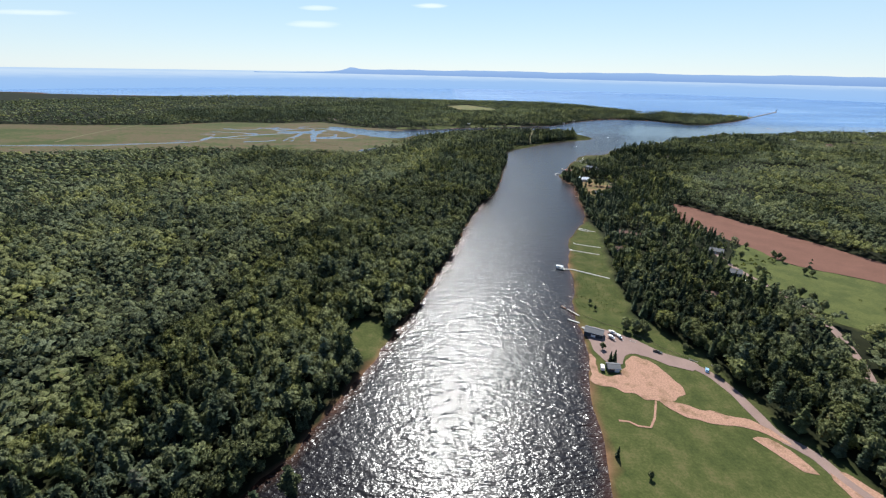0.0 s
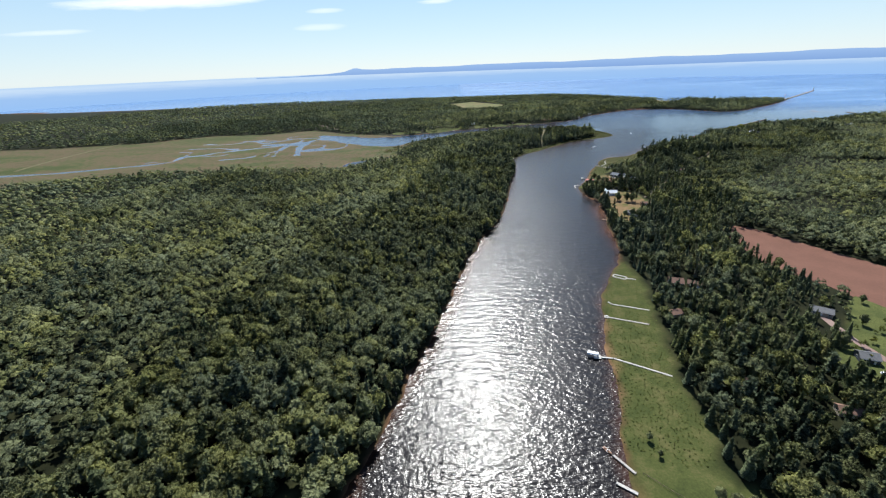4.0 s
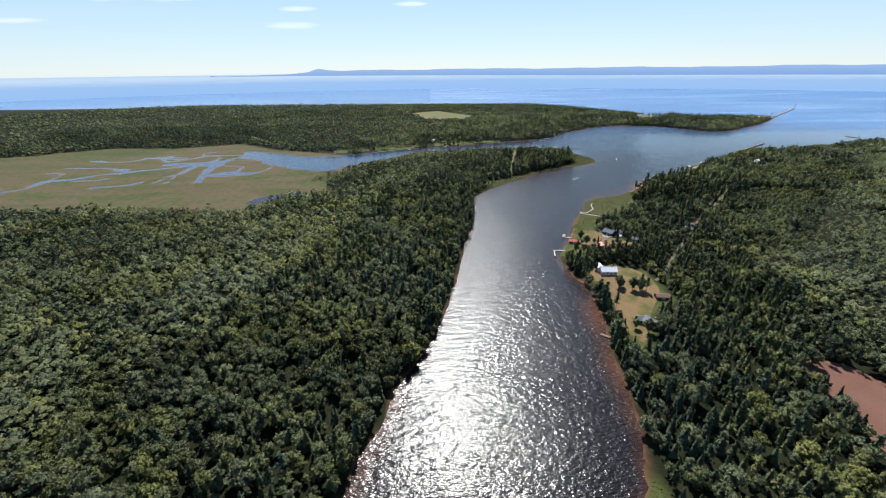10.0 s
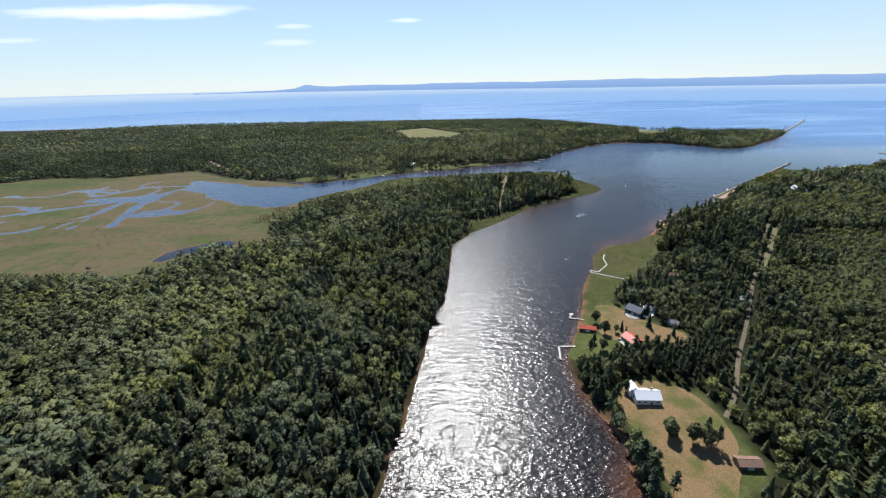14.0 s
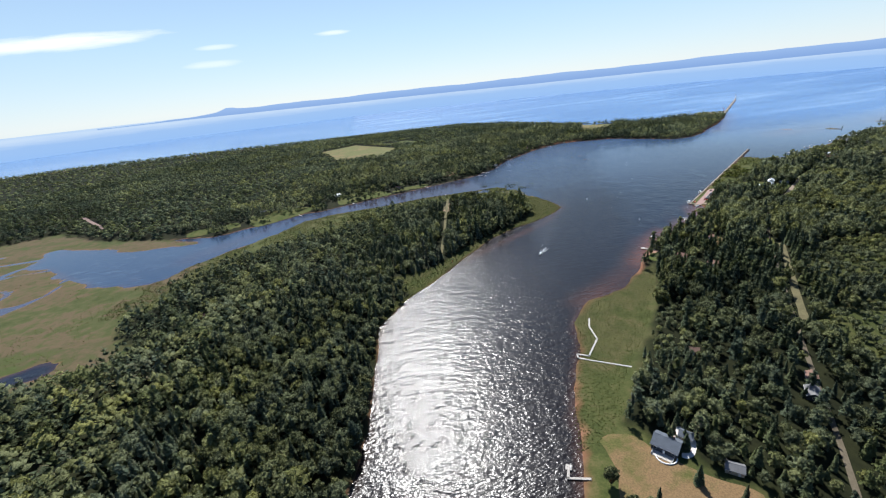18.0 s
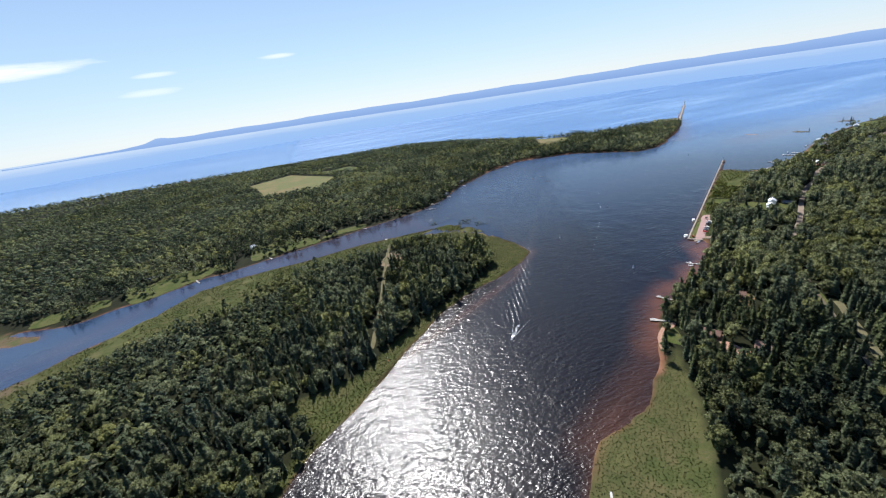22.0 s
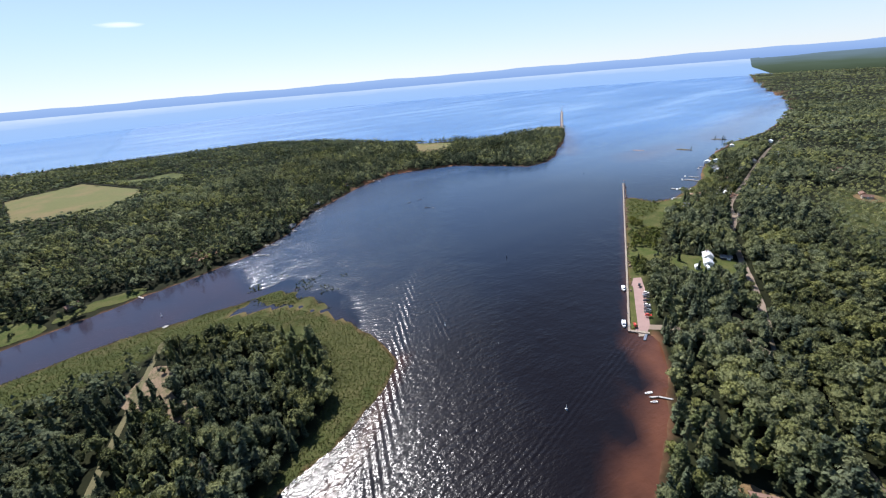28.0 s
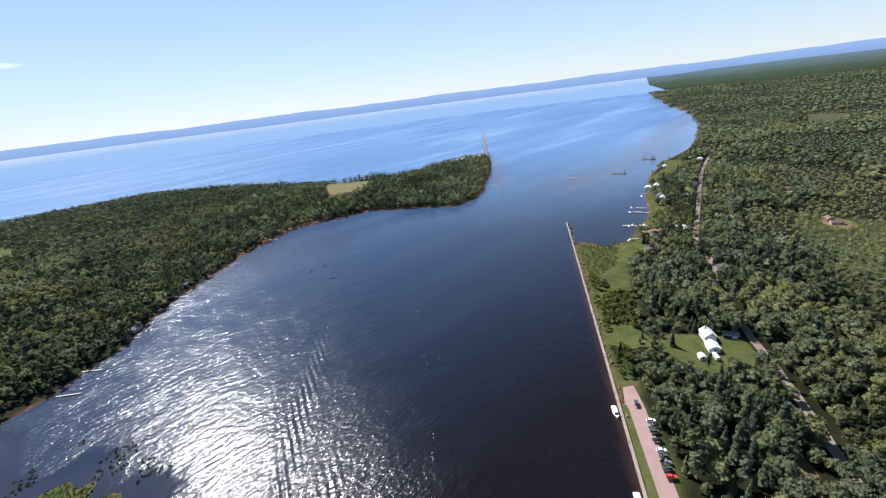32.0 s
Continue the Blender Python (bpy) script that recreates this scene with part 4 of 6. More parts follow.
def plant(name, label, mat, forms, xy, z, tall, turn, tint, variant, spread=1.0):
    """Many crowns in one mesh."""
    vs, fs, ts, hs, at = [], [], [], [], 0
    hue = np.clip(0.42 + (value_noise(xy, 38, 95) - 0.5) * 0.9 + np.random.default_rng(96).normal(0, 0.24, len(xy)), 0, 1)
    for k, (v, f) in enumerate(forms):
        m = variant == k
        if not m.any():
            continue
        c, s = np.cos(turn[m])[:, None], np.sin(turn[m])[:, None]
        h = tall[m][:, None]
        wide = h * spread * (0.8 + 0.4 * ((tint[m] * 7.3) % 1))[:, None]
        w = np.stack([(v[:, 0] * c - v[:, 1] * s) * wide, (v[:, 0] * s + v[:, 1] * c) * wide, v[:, 2] * h], -1)
        w += np.c_[xy[m], z[m]][:, None]
        n = m.sum()
        vs.append(w.reshape(-1, 3))
        fs.append((f[None] + (np.arange(n) * len(v))[:, None, None]).reshape(-1, f.shape[1]) + at)
        fleck = np.random.default_rng(len(v) + k).normal(0, 0.16, len(v))
        ts.append(np.clip(tint[m][:, None] + fleck[None], 0, 1).ravel())
        hs.append(np.repeat(hue[m], len(v)))
        at += n * len(v)
    if not vs:
        return None
    me = mesh_from(name, np.concatenate(vs), np.concatenate(fs), [mat], [("tint", np.concatenate(ts)), ("hue", np.concatenate(hs))], True)
    return tagged(new(name, me), label, "trees", kind="stuff")


def scatter(lo, hi, step, seed):
    gx, gy = np.meshgrid(np.arange(lo[0], hi[0], step), np.arange(lo[1], hi[1], step * 0.87))
    gx = gx.astype(float)
    gx[1::2] += step / 2
    p = np.stack([gx.ravel(), gy.ravel()], 1)
    return p + np.random.default_rng(seed).uniform(-0.42, 0.42, p.shape) * step


CLEARINGS = [[(403.3, 972), (412, 972), (408.5, 966.0), (400, 948), (380, 948), (391.7, 958), (395.0, 966)], [(470.9, 994), (479.5, 986.6), (485.2, 977.1), (482.0, 969.3), (469.5, 961), (467.8, 967.4), (472.2, 976), (470.7, 986)], [(421.7, 954), (425, 949), (424, 943), (416.7, 942)], [(423, 929), (423.7, 925), (413, 920), (410, 923), (417.5, 940)], [(519.4, 960), (525, 956), (518, 945), (505.3, 937), (505, 944.9)], VILLAGE_GREEN, [(614, 1056), (614, 1051), (601, 1042), (596, 1045), (605, 1053)], PARK, SHORE_GRASS, YARD, YARD_NORTH, POINT_MARSH, QUAY, HOUSE_LAWN, VILLAGE, FIELD_RED, FIELD_GREEN, FIELD_HAY, FIELD_STRIP, BROWN_HEATH, BEACH, FIELD_EAST, POND, MARSH, HARBOUR_LOT]
HOUSE_PLOTS = [((200, 424), 15), ((172, 380), 8), ((189, 368), 9), ((268, 379), 12), ((480, 990), 5), ((430, 923), 6), ((496, 945), 3),
               ((-25, 995), 9), ((206, 289), 8), ((172, 307), 7), ((1102, 1153), 18), ((974, 1087), 20), ((939, 1181), 14), ((804, 1142), 12), ((328, 821), 2), ((366, 778), 9),
               ((475, 978), 5), ((285, 743), 6), ((1192, 1282), 10), ((895, 1208), 15), ((886, 1222), 8), ((1009, 1272), 8), ((1290, 1318), 10), ((1180, 1262), 9), ((1030, 1248), 9), ((1100, 1255), 12), ((278, 243), 9)]
POWER_LINE = [(-121, 210), (-143, 236), (-193, 307), (-217, 338), (-314, 487), (-421, 640)]
# Outline within which the woods get more conifers and a lower tint.
DARK_AREA = [(-1019, 1552), (-1041, 1699), (-804, 1673), (-466, 1677), (-350, 1486), (-572, 1425), (-911, 1440)]
LAWN_STRIP = [(-180, 1310), (-100, 1272), (0, 1322), (126, 1366), (230, 1402), (330, 1440)]


def wooded(p):
    s = land(p)
    w = wobble(p)
    ok = (s > 2.2) & (inside(p, EAST) | inside(p, NORTH) | inside(p, CAPE_GROVE))
    for q in CLEARINGS:
        near = (np.array(q).min(0) - 8 < p).all(1) & (p < np.array(q).max(0) + 8).all(1)
        k = np.where(near & ok)[0]
        if len(k):
            ok[k] &= signed(p[k], q) + w[k] * 0.5 < -2.0
    ok &= ~inside(p, GROVE_GAP) | (value_noise(p, 6, 100) > 0.48)
    ok &= off_line(p, ROAD_MAIN) > np.where(p[:, 1] < 1040, 2.2, 5.4)
    ok &= off_line(p, [(-417, 1528), (-360, 1460), (-324, 1417)]) > 7
    ok &= off_line(p, POWER_LINE) > 2.6 + (value_noise(p, 9, 97) - 0.5) * 3
    ok &= off_line(p, [(420, 829), (440, 852), (520, 940)]) > 3.4
    ok &= off_line(p, [(262, 1290), (253, 1252), (236, 1178), (222, 1112), (206, 1050)]) > 4.5
    ok &= off_line(p, [(555, 1084), (570, 1067), (581, 1048), (586, 1039), (580, 1018)]) > 3.8
    ok &= off_line(p, [(266.6, 376), (264.4, 350), (272, 300), (273, 280), (268, 240), (240, 180)]) > 7
    ok &= (off_line(p, LAWN_STRIP) > np.where(np.abs(p[:, 0] - 40) < 190, 30, 9)) | (value_noise(p, 14, 12) > 0.70)
    for (x, y), r in HOUSE_PLOTS:
        ok &= np.hypot(p[:, 0] - x, p[:, 1] - y) > r * 0.85
    return ok


def forest(tag, p, detail, seed, size, spread=1.0):
    """Fill places with crowns of three kinds; detail sets how fine they are."""
    rng = np.random.default_rng(seed)
    n = len(p)
    z = height(p) - 0.2
    kind = value_noise(p, 60, 21) * 0.35 + value_noise(p, 170, 23) * 0.25 + value_noise(p, 17, 22) * 0.25 + rng.random(n) * 0.5
    east = inside(p, EAST) & (p[:, 0] < 700 + 0 * p[:, 1])
    kind += np.where(east & (off_line(p, RIVER) < 210), np.where(p[:, 1] > 980, 0.06, 0.26), 0) + np.where(inside(p, CAPE_GROVE) & (p[:, 1] > 900), 0.22, 0)
    # Peninsula: more dark conifers, whose bluish colour also stands in for haze.
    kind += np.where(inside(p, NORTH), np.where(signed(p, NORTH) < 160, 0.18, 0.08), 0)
    dark_area = inside(p, DARK_AREA)
    kind += dark_area * 0.45
    small = 0.66 + 0.40 * value_noise(p, 90, 31) + rng.uniform(-0.32, 0.27, n)
    young = value_noise(p, 140, 33) > 0.62
    patchy = value_noise(p, 95, 34) * 0.7 + value_noise(p, 30, 35) * 0.3
    scrub = inside(p, EAST) & (off_line(p, ROAD_MAIN) > 40) & (p[:, 0] > 300) & (p[:, 1] > 560) & (patchy > 0.58)
    scrub |= (inside(p, SCRUB_EAST) | inside(p, SCRUB_ROAD) | inside(p, TIP_HEATH)) & (patchy > np.where(inside(p, SCRUB_ROAD), 0.5, 0.36))
    small = small if detail else 0.55 + small * 0.42
    small = np.where(scrub, small * 0.5, np.where(young & east, small * 0.75, small))
    kind -= scrub * 0.25
    turn, tint = rng.uniform(0, 6.28, n), np.clip(rng.normal(0.46, 0.22, n) + (value_noise(p, 45, 41) - 0.5) * 0.4 + (value_noise(p, 130, 42) - 0.5) * 0.55 + young * 0.12 + scrub * 0.2 - dark_area * 0.22, 0, 1)
    variant = rng.integers(0, 5, n)
    b, c = kind < 0.80, (kind >= 0.80) & ((turn * 10) % 1 < 0.6)
    d = ~b & ~c
    if detail == 2:
        forms = [[broadleaf(k, 7, 118, 0.85, 4.5, sides=5, rings=1) for k in range(5)], [conifer(k, 9, 5) for k in range(5)], [pine(k, 84, 1.1) for k in range(5)]]
    elif detail == 1:
        forms = [[broadleaf(k, 5, 24, 0.8, 4.2, sides=5, rings=1) for k in range(5)], [conifer(k, 3, 4, 2.8) for k in range(5)], [pine(k, 18, 1.7) for k in range(5)]]
    else:
        forms = [[broadleaf(k, 1, 5, 1.3, 3.5, 11.0, sides=5, rings=2) for k in range(5)], [conifer(k, 2, 3, 3.2, 11.5) for k in range(5)], [pine(k, 9, 2.0, 3.4, 12.5) for k in range(5)]]
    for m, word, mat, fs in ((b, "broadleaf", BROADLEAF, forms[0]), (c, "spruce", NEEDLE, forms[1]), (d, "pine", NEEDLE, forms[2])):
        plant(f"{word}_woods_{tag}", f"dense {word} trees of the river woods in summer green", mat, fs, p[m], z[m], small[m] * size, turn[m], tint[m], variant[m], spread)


HARBOUR_WOODS = [(380, 830), (520, 960), (640, 1040), (720, 1090)]


def bands():
    close = lambda p: (off_line(p, RIVER) < 205) | (off_line(p, HARBOUR_WOODS) < 130)
    middle = lambda p: off_line(p, RIVER) < 590
    near = scatter((-330, 60), (860, 1330), 6.3, 1)
    near = near[close(near)]
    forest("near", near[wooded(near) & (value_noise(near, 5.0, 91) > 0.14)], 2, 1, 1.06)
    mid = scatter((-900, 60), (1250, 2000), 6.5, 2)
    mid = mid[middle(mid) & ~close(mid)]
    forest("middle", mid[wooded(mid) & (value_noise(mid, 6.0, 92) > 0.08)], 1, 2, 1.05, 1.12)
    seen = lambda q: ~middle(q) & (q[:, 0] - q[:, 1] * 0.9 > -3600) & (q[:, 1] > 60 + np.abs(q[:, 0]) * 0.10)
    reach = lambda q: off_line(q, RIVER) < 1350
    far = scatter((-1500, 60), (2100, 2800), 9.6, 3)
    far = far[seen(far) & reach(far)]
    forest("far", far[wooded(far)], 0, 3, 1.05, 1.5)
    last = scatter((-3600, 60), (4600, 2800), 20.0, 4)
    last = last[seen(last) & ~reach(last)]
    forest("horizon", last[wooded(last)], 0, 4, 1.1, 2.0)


bands()

# ---------------------------------------------------------------- building things


def part(name, bm, mat, parent=None, label=""):
    """Links a bmesh as one mesh object under a thing or part."""
    me = bpy.data.meshes.new(name)
    bm.to_mesh(me)
    bm.free()
    me.materials.append(mat)
    ob = new(name, me)
    ob.parent = parent
    if label:
        ob["label"] = label
    return ob


def share(name, src, parent, m):
    """Another part on the same mesh."""
    ob = new(name, src.data)
    ob.parent, ob.matrix_local = parent, m
    return ob


def thing(name, label, category, group="", at=None):
    ob = tagged(new(name), label, category, group)
    ob.empty_display_size = 0.5
    if at is not None:
        ob.matrix_world = at
    return ob


def solid(pieces, bevel=0.0):
    """Boxes in one bmesh: (x, y, z, length, width, height) with z at the base."""
    bm = bmesh.new()
    for x, y, z, a, b, c in pieces:
        bmesh.ops.create_cube(bm, size=1, matrix=Matrix.Translation((x, y, z + c / 2)) @ Matrix.Diagonal((a, b, c, 1)))
    if bevel:
        bmesh.ops.bevel(bm, geom=bm.edges[:], offset=bevel, segments=1, affect="EDGES")
    return bm


def prism(outline, axis_len, along="y"):
    """An outline (u, z) drawn out along an axis, centred."""
    bm = bmesh.new()
    h = axis_len / 2
    place = (lambda u, z, s: (u, s * h, z)) if along == "y" else (lambda u, z, s: (s * h, u, z))
    a, b = ([bm.verts.new(place(u, z, s)) for u, z in outline] for s in (-1, 1))
    bm.faces.new(a), bm.faces.new(b[::-1])
    for k in range(len(outline)):
        m = (k + 1) % len(outline)
        bm.faces.new((a[m], a[k], b[k], b[m]))
    bmesh.ops.recalc_face_normals(bm, faces=bm.faces[:])
    return bm


def rod(r0, r1, z0, z1, sides=8, x=0, y=0, bm=None):
    bm = bm or bmesh.new()
    bmesh.ops.create_cone(bm, cap_ends=True, segments=sides, radius1=r0, radius2=r1, depth=z1 - z0, matrix=Matrix.Translation((x, y, (z0 + z1) / 2)))
    return bm


def spot(x, y, turn=0, z=None):
    h = max(float(height(np.array([[x, y]], float))[0]), 0.0) if z is None else z
    return pose(x, y, h, 0, 0, turn)


def house(x, y, turn, long, wide, wall, rise, wall_mat, roof_mat, label, name="house", rows=2, chimney=False, deck=False, porch=False, category="house", garage=False):
    """A gabled building: body, two roof slopes, ridge, gutters, windows, door."""
    h = thing(name, label, category, at=spot(x, y, turn))
    w = wide / 2
    part("wall", prism([(-w, -0.6), (w, -0.6), (w, wall), (0, wall + rise), (-w, wall)], long, "x"), wall_mat, h)
    over, slope = 0.45, math.hypot(w, rise)
    ux, uz = w / slope, rise / slope
    for s in (-1, 1):
        lo = (s * (w + over * ux), wall - over * uz + 0.05)
        outline = [(0, wall + rise + 0.05), lo, (lo[0] + s * uz * 0.18, lo[1] + ux * 0.18), (0, wall + rise + 0.26)]
        r = part("roof", prism(outline, long + 0.8, "x"), roof_mat, h)
        part("gutter", solid([(0, lo[0] + s * 0.06, lo[1] - 0.08, long + 0.7, 0.14, 0.13)]), WHITE, r)
    part("ridge", solid([(0, 0, wall + rise + 0.2, long + 0.8, 0.3, 0.1)], 0.03), roof_mat, h)
    for s in (-1, 1):
        n = max(1, int(long / 3.2))
        for k in range(n):
            u = (k + 0.5 - n / 2) * long / n
            if s == -1 and k == n // 2:
                d = part("garage_door" if garage else "door", solid([(u, s * (w + 0.03), 0.05, 2.8 if garage else 1.0, 0.08, 2.1)], 0.02), WHITE if wall_mat is not WHITE else LOG, h)
                part("door_handle", solid([(u + 0.35, s * (w + 0.1), 1.0, 0.06, 0.06, 0.12)]), STEEL, d)
                continue
            if garage:
                continue
            f = part("window", solid([(u, s * (w + 0.03), wall * 0.40, 1.25, 0.07, 0.1), (u, s * (w + 0.03), wall * 0.40 + 1.1, 1.25, 0.07, 0.1), (u - 0.6, s * (w + 0.03), wall * 0.4, 0.1, 0.07, 1.2), (u + 0.6, s * (w + 0.03), wall * 0.4, 0.1, 0.07, 1.2)]), WHITE, h)
            part("pane", solid([(u, s * (w + 0.02), wall * 0.40 + 0.08, 1.12, 0.05, 1.04)]), GLASS, f)
    for s in (-1, 1):
        f = part("window", solid([(s * (long / 2 + 0.03), 0, wall * 0.45, 0.07, 1.5, 0.1), (s * (long / 2 + 0.03), 0, wall * 0.45 + 1.2, 0.07, 1.5, 0.1), (s * (long / 2 + 0.03), -0.7, wall * 0.45, 0.07, 0.1, 1.3), (s * (long / 2 + 0.03), 0.7, wall * 0.45, 0.07, 0.1, 1.3)]), WHITE, h)
        part("pane", solid([(s * (long / 2 + 0.02), 0, wall * 0.45 + 0.08, 0.05, 1.4, 1.14)]), GLASS, f)
    if chimney:
        c = part("chimney", solid([(long * 0.22, w * 0.3, wall + rise * 0.4, 0.8, 0.8, rise * 0.6 + 1.3)], 0.04), ROCK, h)
        part("chimney_cap", solid([(long * 0.22, w * 0.3, wall + rise + 1.3, 1.0, 1.0, 0.12)]), CONCRETE, c)
    if deck:
        part("deck", solid([(0, -(w + 1.8), 0.1, long * 0.8, 3.4, 0.25)], 0.02), PLANK, h, "pale wooden deck")
        for s in (-1, 1):
            part("deck_rail", solid([(s * long * 0.4, -(w + 1.8), 0.35, 0.08, 3.4, 0.9)]), WHITE, h)
    if porch:
        part("porch_roof", prism([(-1.4, 2.4), (1.4, 2.2), (1.4, 2.35), (-1.4, 2.55)], long * 0.5, "x"), roof_mat, h).matrix_local = pose(0, w + 1.3, 0)
        for s in (-1, 1):
            part("porch_post", solid([(s * long * 0.22, w + 2.4, 0, 0.14, 0.14, 2.3)]), WHITE, h)
    return h


def dock(pts, width=1.5, z=0.55, mat=PLANK, label="narrow grey wooden boat dock on posts", head=None, name="dock"):
    """A plank deck on posts along a line; head: (length, width) of a platform at the first point."""
    d = thing(name, label, "dock", at=Matrix.Identity(4))
    post = None
    for (ax, ay), (bx, by) in zip(pts, pts[1:]):
        a = math.degrees(math.atan2(by - ay, bx - ax))
        n = math.hypot(bx - ax, by - ay)
        m = pose((ax + bx) / 2, (ay + by) / 2, z, 0, 0, a)
        part("deck", solid([(0, s * width / 4, 0, n + width * 0.5, width / 2 - 0.03, 0.14) for s in (-1, 1)], 0.02), mat, d).matrix_local = m
        for s in (-1, 1):
            part("stringer", solid([(0, s * width * 0.42, -0.22, n, 0.12, 0.2)]), PLANK, d).matrix_local = m
        for k in range(max(2, int(n / 5) + 1)):
            t = k / max(1, int(n / 5))
            for s in (-1, 1):
                q = m @ Matrix.Translation(((min(t, 1) - 0.5) * n, s * width * 0.5, 0))
                if post is None:
                    post = part("post", rod(0.11, 0.10, -2.2, 0.55, 6), BARK, d)
                    post.matrix_local = q
                else:
                    share("post", post, d, q)
    if head:
        a = math.degrees(math.atan2(pts[1][1] - pts[0][1], pts[1][0] - pts[0][0]))
        part("platform", solid([(0, 0, 0, head[0], head[1], 0.2)], 0.03), mat, d).matrix_local = pose(*pts[0], z + 0.01, 0, 0, a)
        part("bench", solid([(0, head[1] * 0.3, 0.2, head[0] * 0.5, 0.4, 0.4)], 0.03), WHITE, d).matrix_local = pose(*pts[0], z, 0, 0, a)
    return d


def boat(x, y, turn, long, mat, label, cabin=True, z=0.0, name="motor_boat", trailer=False):
    """A small motor boat: hull with a pointed bow, deck, cabin, windscreen, outboard."""
    b = thing(name, label, "boat", at=pose(x, y, z, 0, 0, turn))
    w, bm = long * 0.16, bmesh.new()
    rings = []
    for u, f, k in ((-0.5, 0.86, 0.0), (-0.2, 1.0, 0.0), (0.15, 0.95, 0.02), (0.38, 0.55, 0.08), (0.5, 0.06, 0.16)):
        rings.append([bm.verts.new((u * long, s * w * f * q, h + k * long * 0.35)) for s, q, h in ((-1, 1, long * 0.10), (-1, 0.75, -0.12), (0, 1, -0.3 + k), (1, 0.75, -0.12), (1, 1, long * 0.10))])
    for a, c in zip(rings, rings[1:]):
        for k in range(4):
            bm.faces.new((a[k], a[k + 1], c[k + 1], c[k]))
        bm.faces.new((a[4], a[0], c[0], c[4]))
    bm.faces.new(rings[0]), bm.faces.new(rings[-1][::-1])
    bmesh.ops.recalc_face_normals(bm, faces=bm.faces[:])
    part("hull", bm, mat, b)
    top = long * 0.10
    for s in (-1, 1):
        part("rubbing_strake", solid([(-0.12 * long, s * w * 0.98, top - 0.1, long * 0.72, 0.08, 0.1)]), STEEL, b)
    if cabin:
        c = part("cabin", prism([(-0.24 * long, top), (0.26 * long, top), (0.16 * long, top + long * 0.10), (-0.2 * long, top + long * 0.12)], w * 1.35, "y"), WHITE, b)
        part("windscreen", prism([(0.262 * long, top + 0.1), (0.275 * long, top + 0.1), (0.18 * long, top + long * 0.095), (0.165 * long, top + long * 0.095)], w * 1.2, "y"), GLASS, c)
        for s in (-1, 1):
            part("side_window", solid([(0, s * w * 0.68, top + long * 0.045, long * 0.28, 0.05, long * 0.045)]), GLASS, c)
    else:
        part("console", solid([(0, 0, top - 0.1, long * 0.12, w * 0.6, 0.7)], 0.05), WHITE, b)
        for u in (-0.25, 0.2):
            part("bench_seat", solid([(u * long, 0, top - 0.05, 0.4, w * 1.5, 0.25)], 0.03), LOG, b)
    m = part("outboard", solid([(-0.54 * long, 0, top - 0.2, 0.35, 0.4, 0.8)], 0.08), RUBBER, b, "black outboard motor")
    part("propeller_leg", solid([(-0.54 * long, 0, -0.5, 0.14, 0.14, top + 0.3)]), RUBBER, m)
    if trailer:
        t = part("trailer", solid([(0, s * w * 0.7, -0.5, long * 0.9, 0.1, 0.12) for s in (-1, 1)] + [(long * 0.55, 0, -0.5, long * 0.3, 0.1, 0.1)]), STEEL, b)
        for s in (-1, 1):
            wheel = bmesh.new()
            bmesh.ops.create_cone(wheel, cap_ends=True, segments=10, radius1=0.3, radius2=0.3, depth=0.2, matrix=pose(-long * 0.1, s * w * 0.95, -0.5, 90))
            part("wheel", wheel, RUBBER, t)
    return b


def car(x, y, turn, paint, label, truck=False, z=None):
    c = thing("pickup_truck" if truck else "car", label, "truck" if truck else "car", "cars on the harbour lot", spot(x, y, turn) if z is None else pose(x, y, z, 0, 0, turn))
    a = 2.65 if truck else 2.3
    body = [(-a, 0.35), (a, 0.35), (a, 0.75), (a - 0.25, 0.98), (0.95, 1.05), (-a + 0.1, 1.05), (-a, 0.9)]
    bm = prism(body, 1.8, "y")
    bmesh.ops.bevel(bm, geom=bm.edges[:], offset=0.06, segments=2, affect="EDGES")
    part("body", bm, paint, c)
    if truck:
        cab, bed = [(-0.35, 1.03), (1.0, 1.03), (0.55, 1.62), (-0.25, 1.65)], True
    else:
        cab, bed = [(-2.0, 1.03), (1.0, 1.03), (0.35, 1.5), (-1.5, 1.52)], False
    g = part("cabin", prism(cab, 1.5, "y"), GLASS, c)
    part("roof", solid([((cab[2][0] + cab[3][0]) / 2, 0, cab[3][1] - 0.02, cab[2][0] - cab[3][0] + 0.1, 1.42, 0.08)], 0.03), paint, g)
    if bed:
        part("bed", solid([(-1.5, 0, 1.03, 2.0, 1.5, 0.02)]), RUBBER, c)
    for u in (-a + 0.8, a - 0.85):
        for s in (-1, 1):
            t = bmesh.new()
            bmesh.ops.create_cone(t, cap_ends=True, segments=12, radius1=0.34, radius2=0.34, depth=0.24, matrix=pose(u, s * 0.82, 0.34, 90))
            wheel = part("wheel", t, RUBBER, c)
            t = bmesh.new()
            bmesh.ops.create_cone(t, cap_ends=True, segments=8, radius1=0.19, radius2=0.19, depth=0.03, matrix=pose(u, s * 0.95, 0.34, 90))
            part("rim", t, STEEL, wheel)
    for s in (-1, 1):
        part("headlight", solid([(a - 0.02, s * 0.65, 0.68, 0.06, 0.35, 0.14)]), WHITE, c)
        part("tail_light", solid([(-a + 0.02, s * 0.7, 0.75, 0.06, 0.25, 0.16)]), ORANGE, c)
    return c


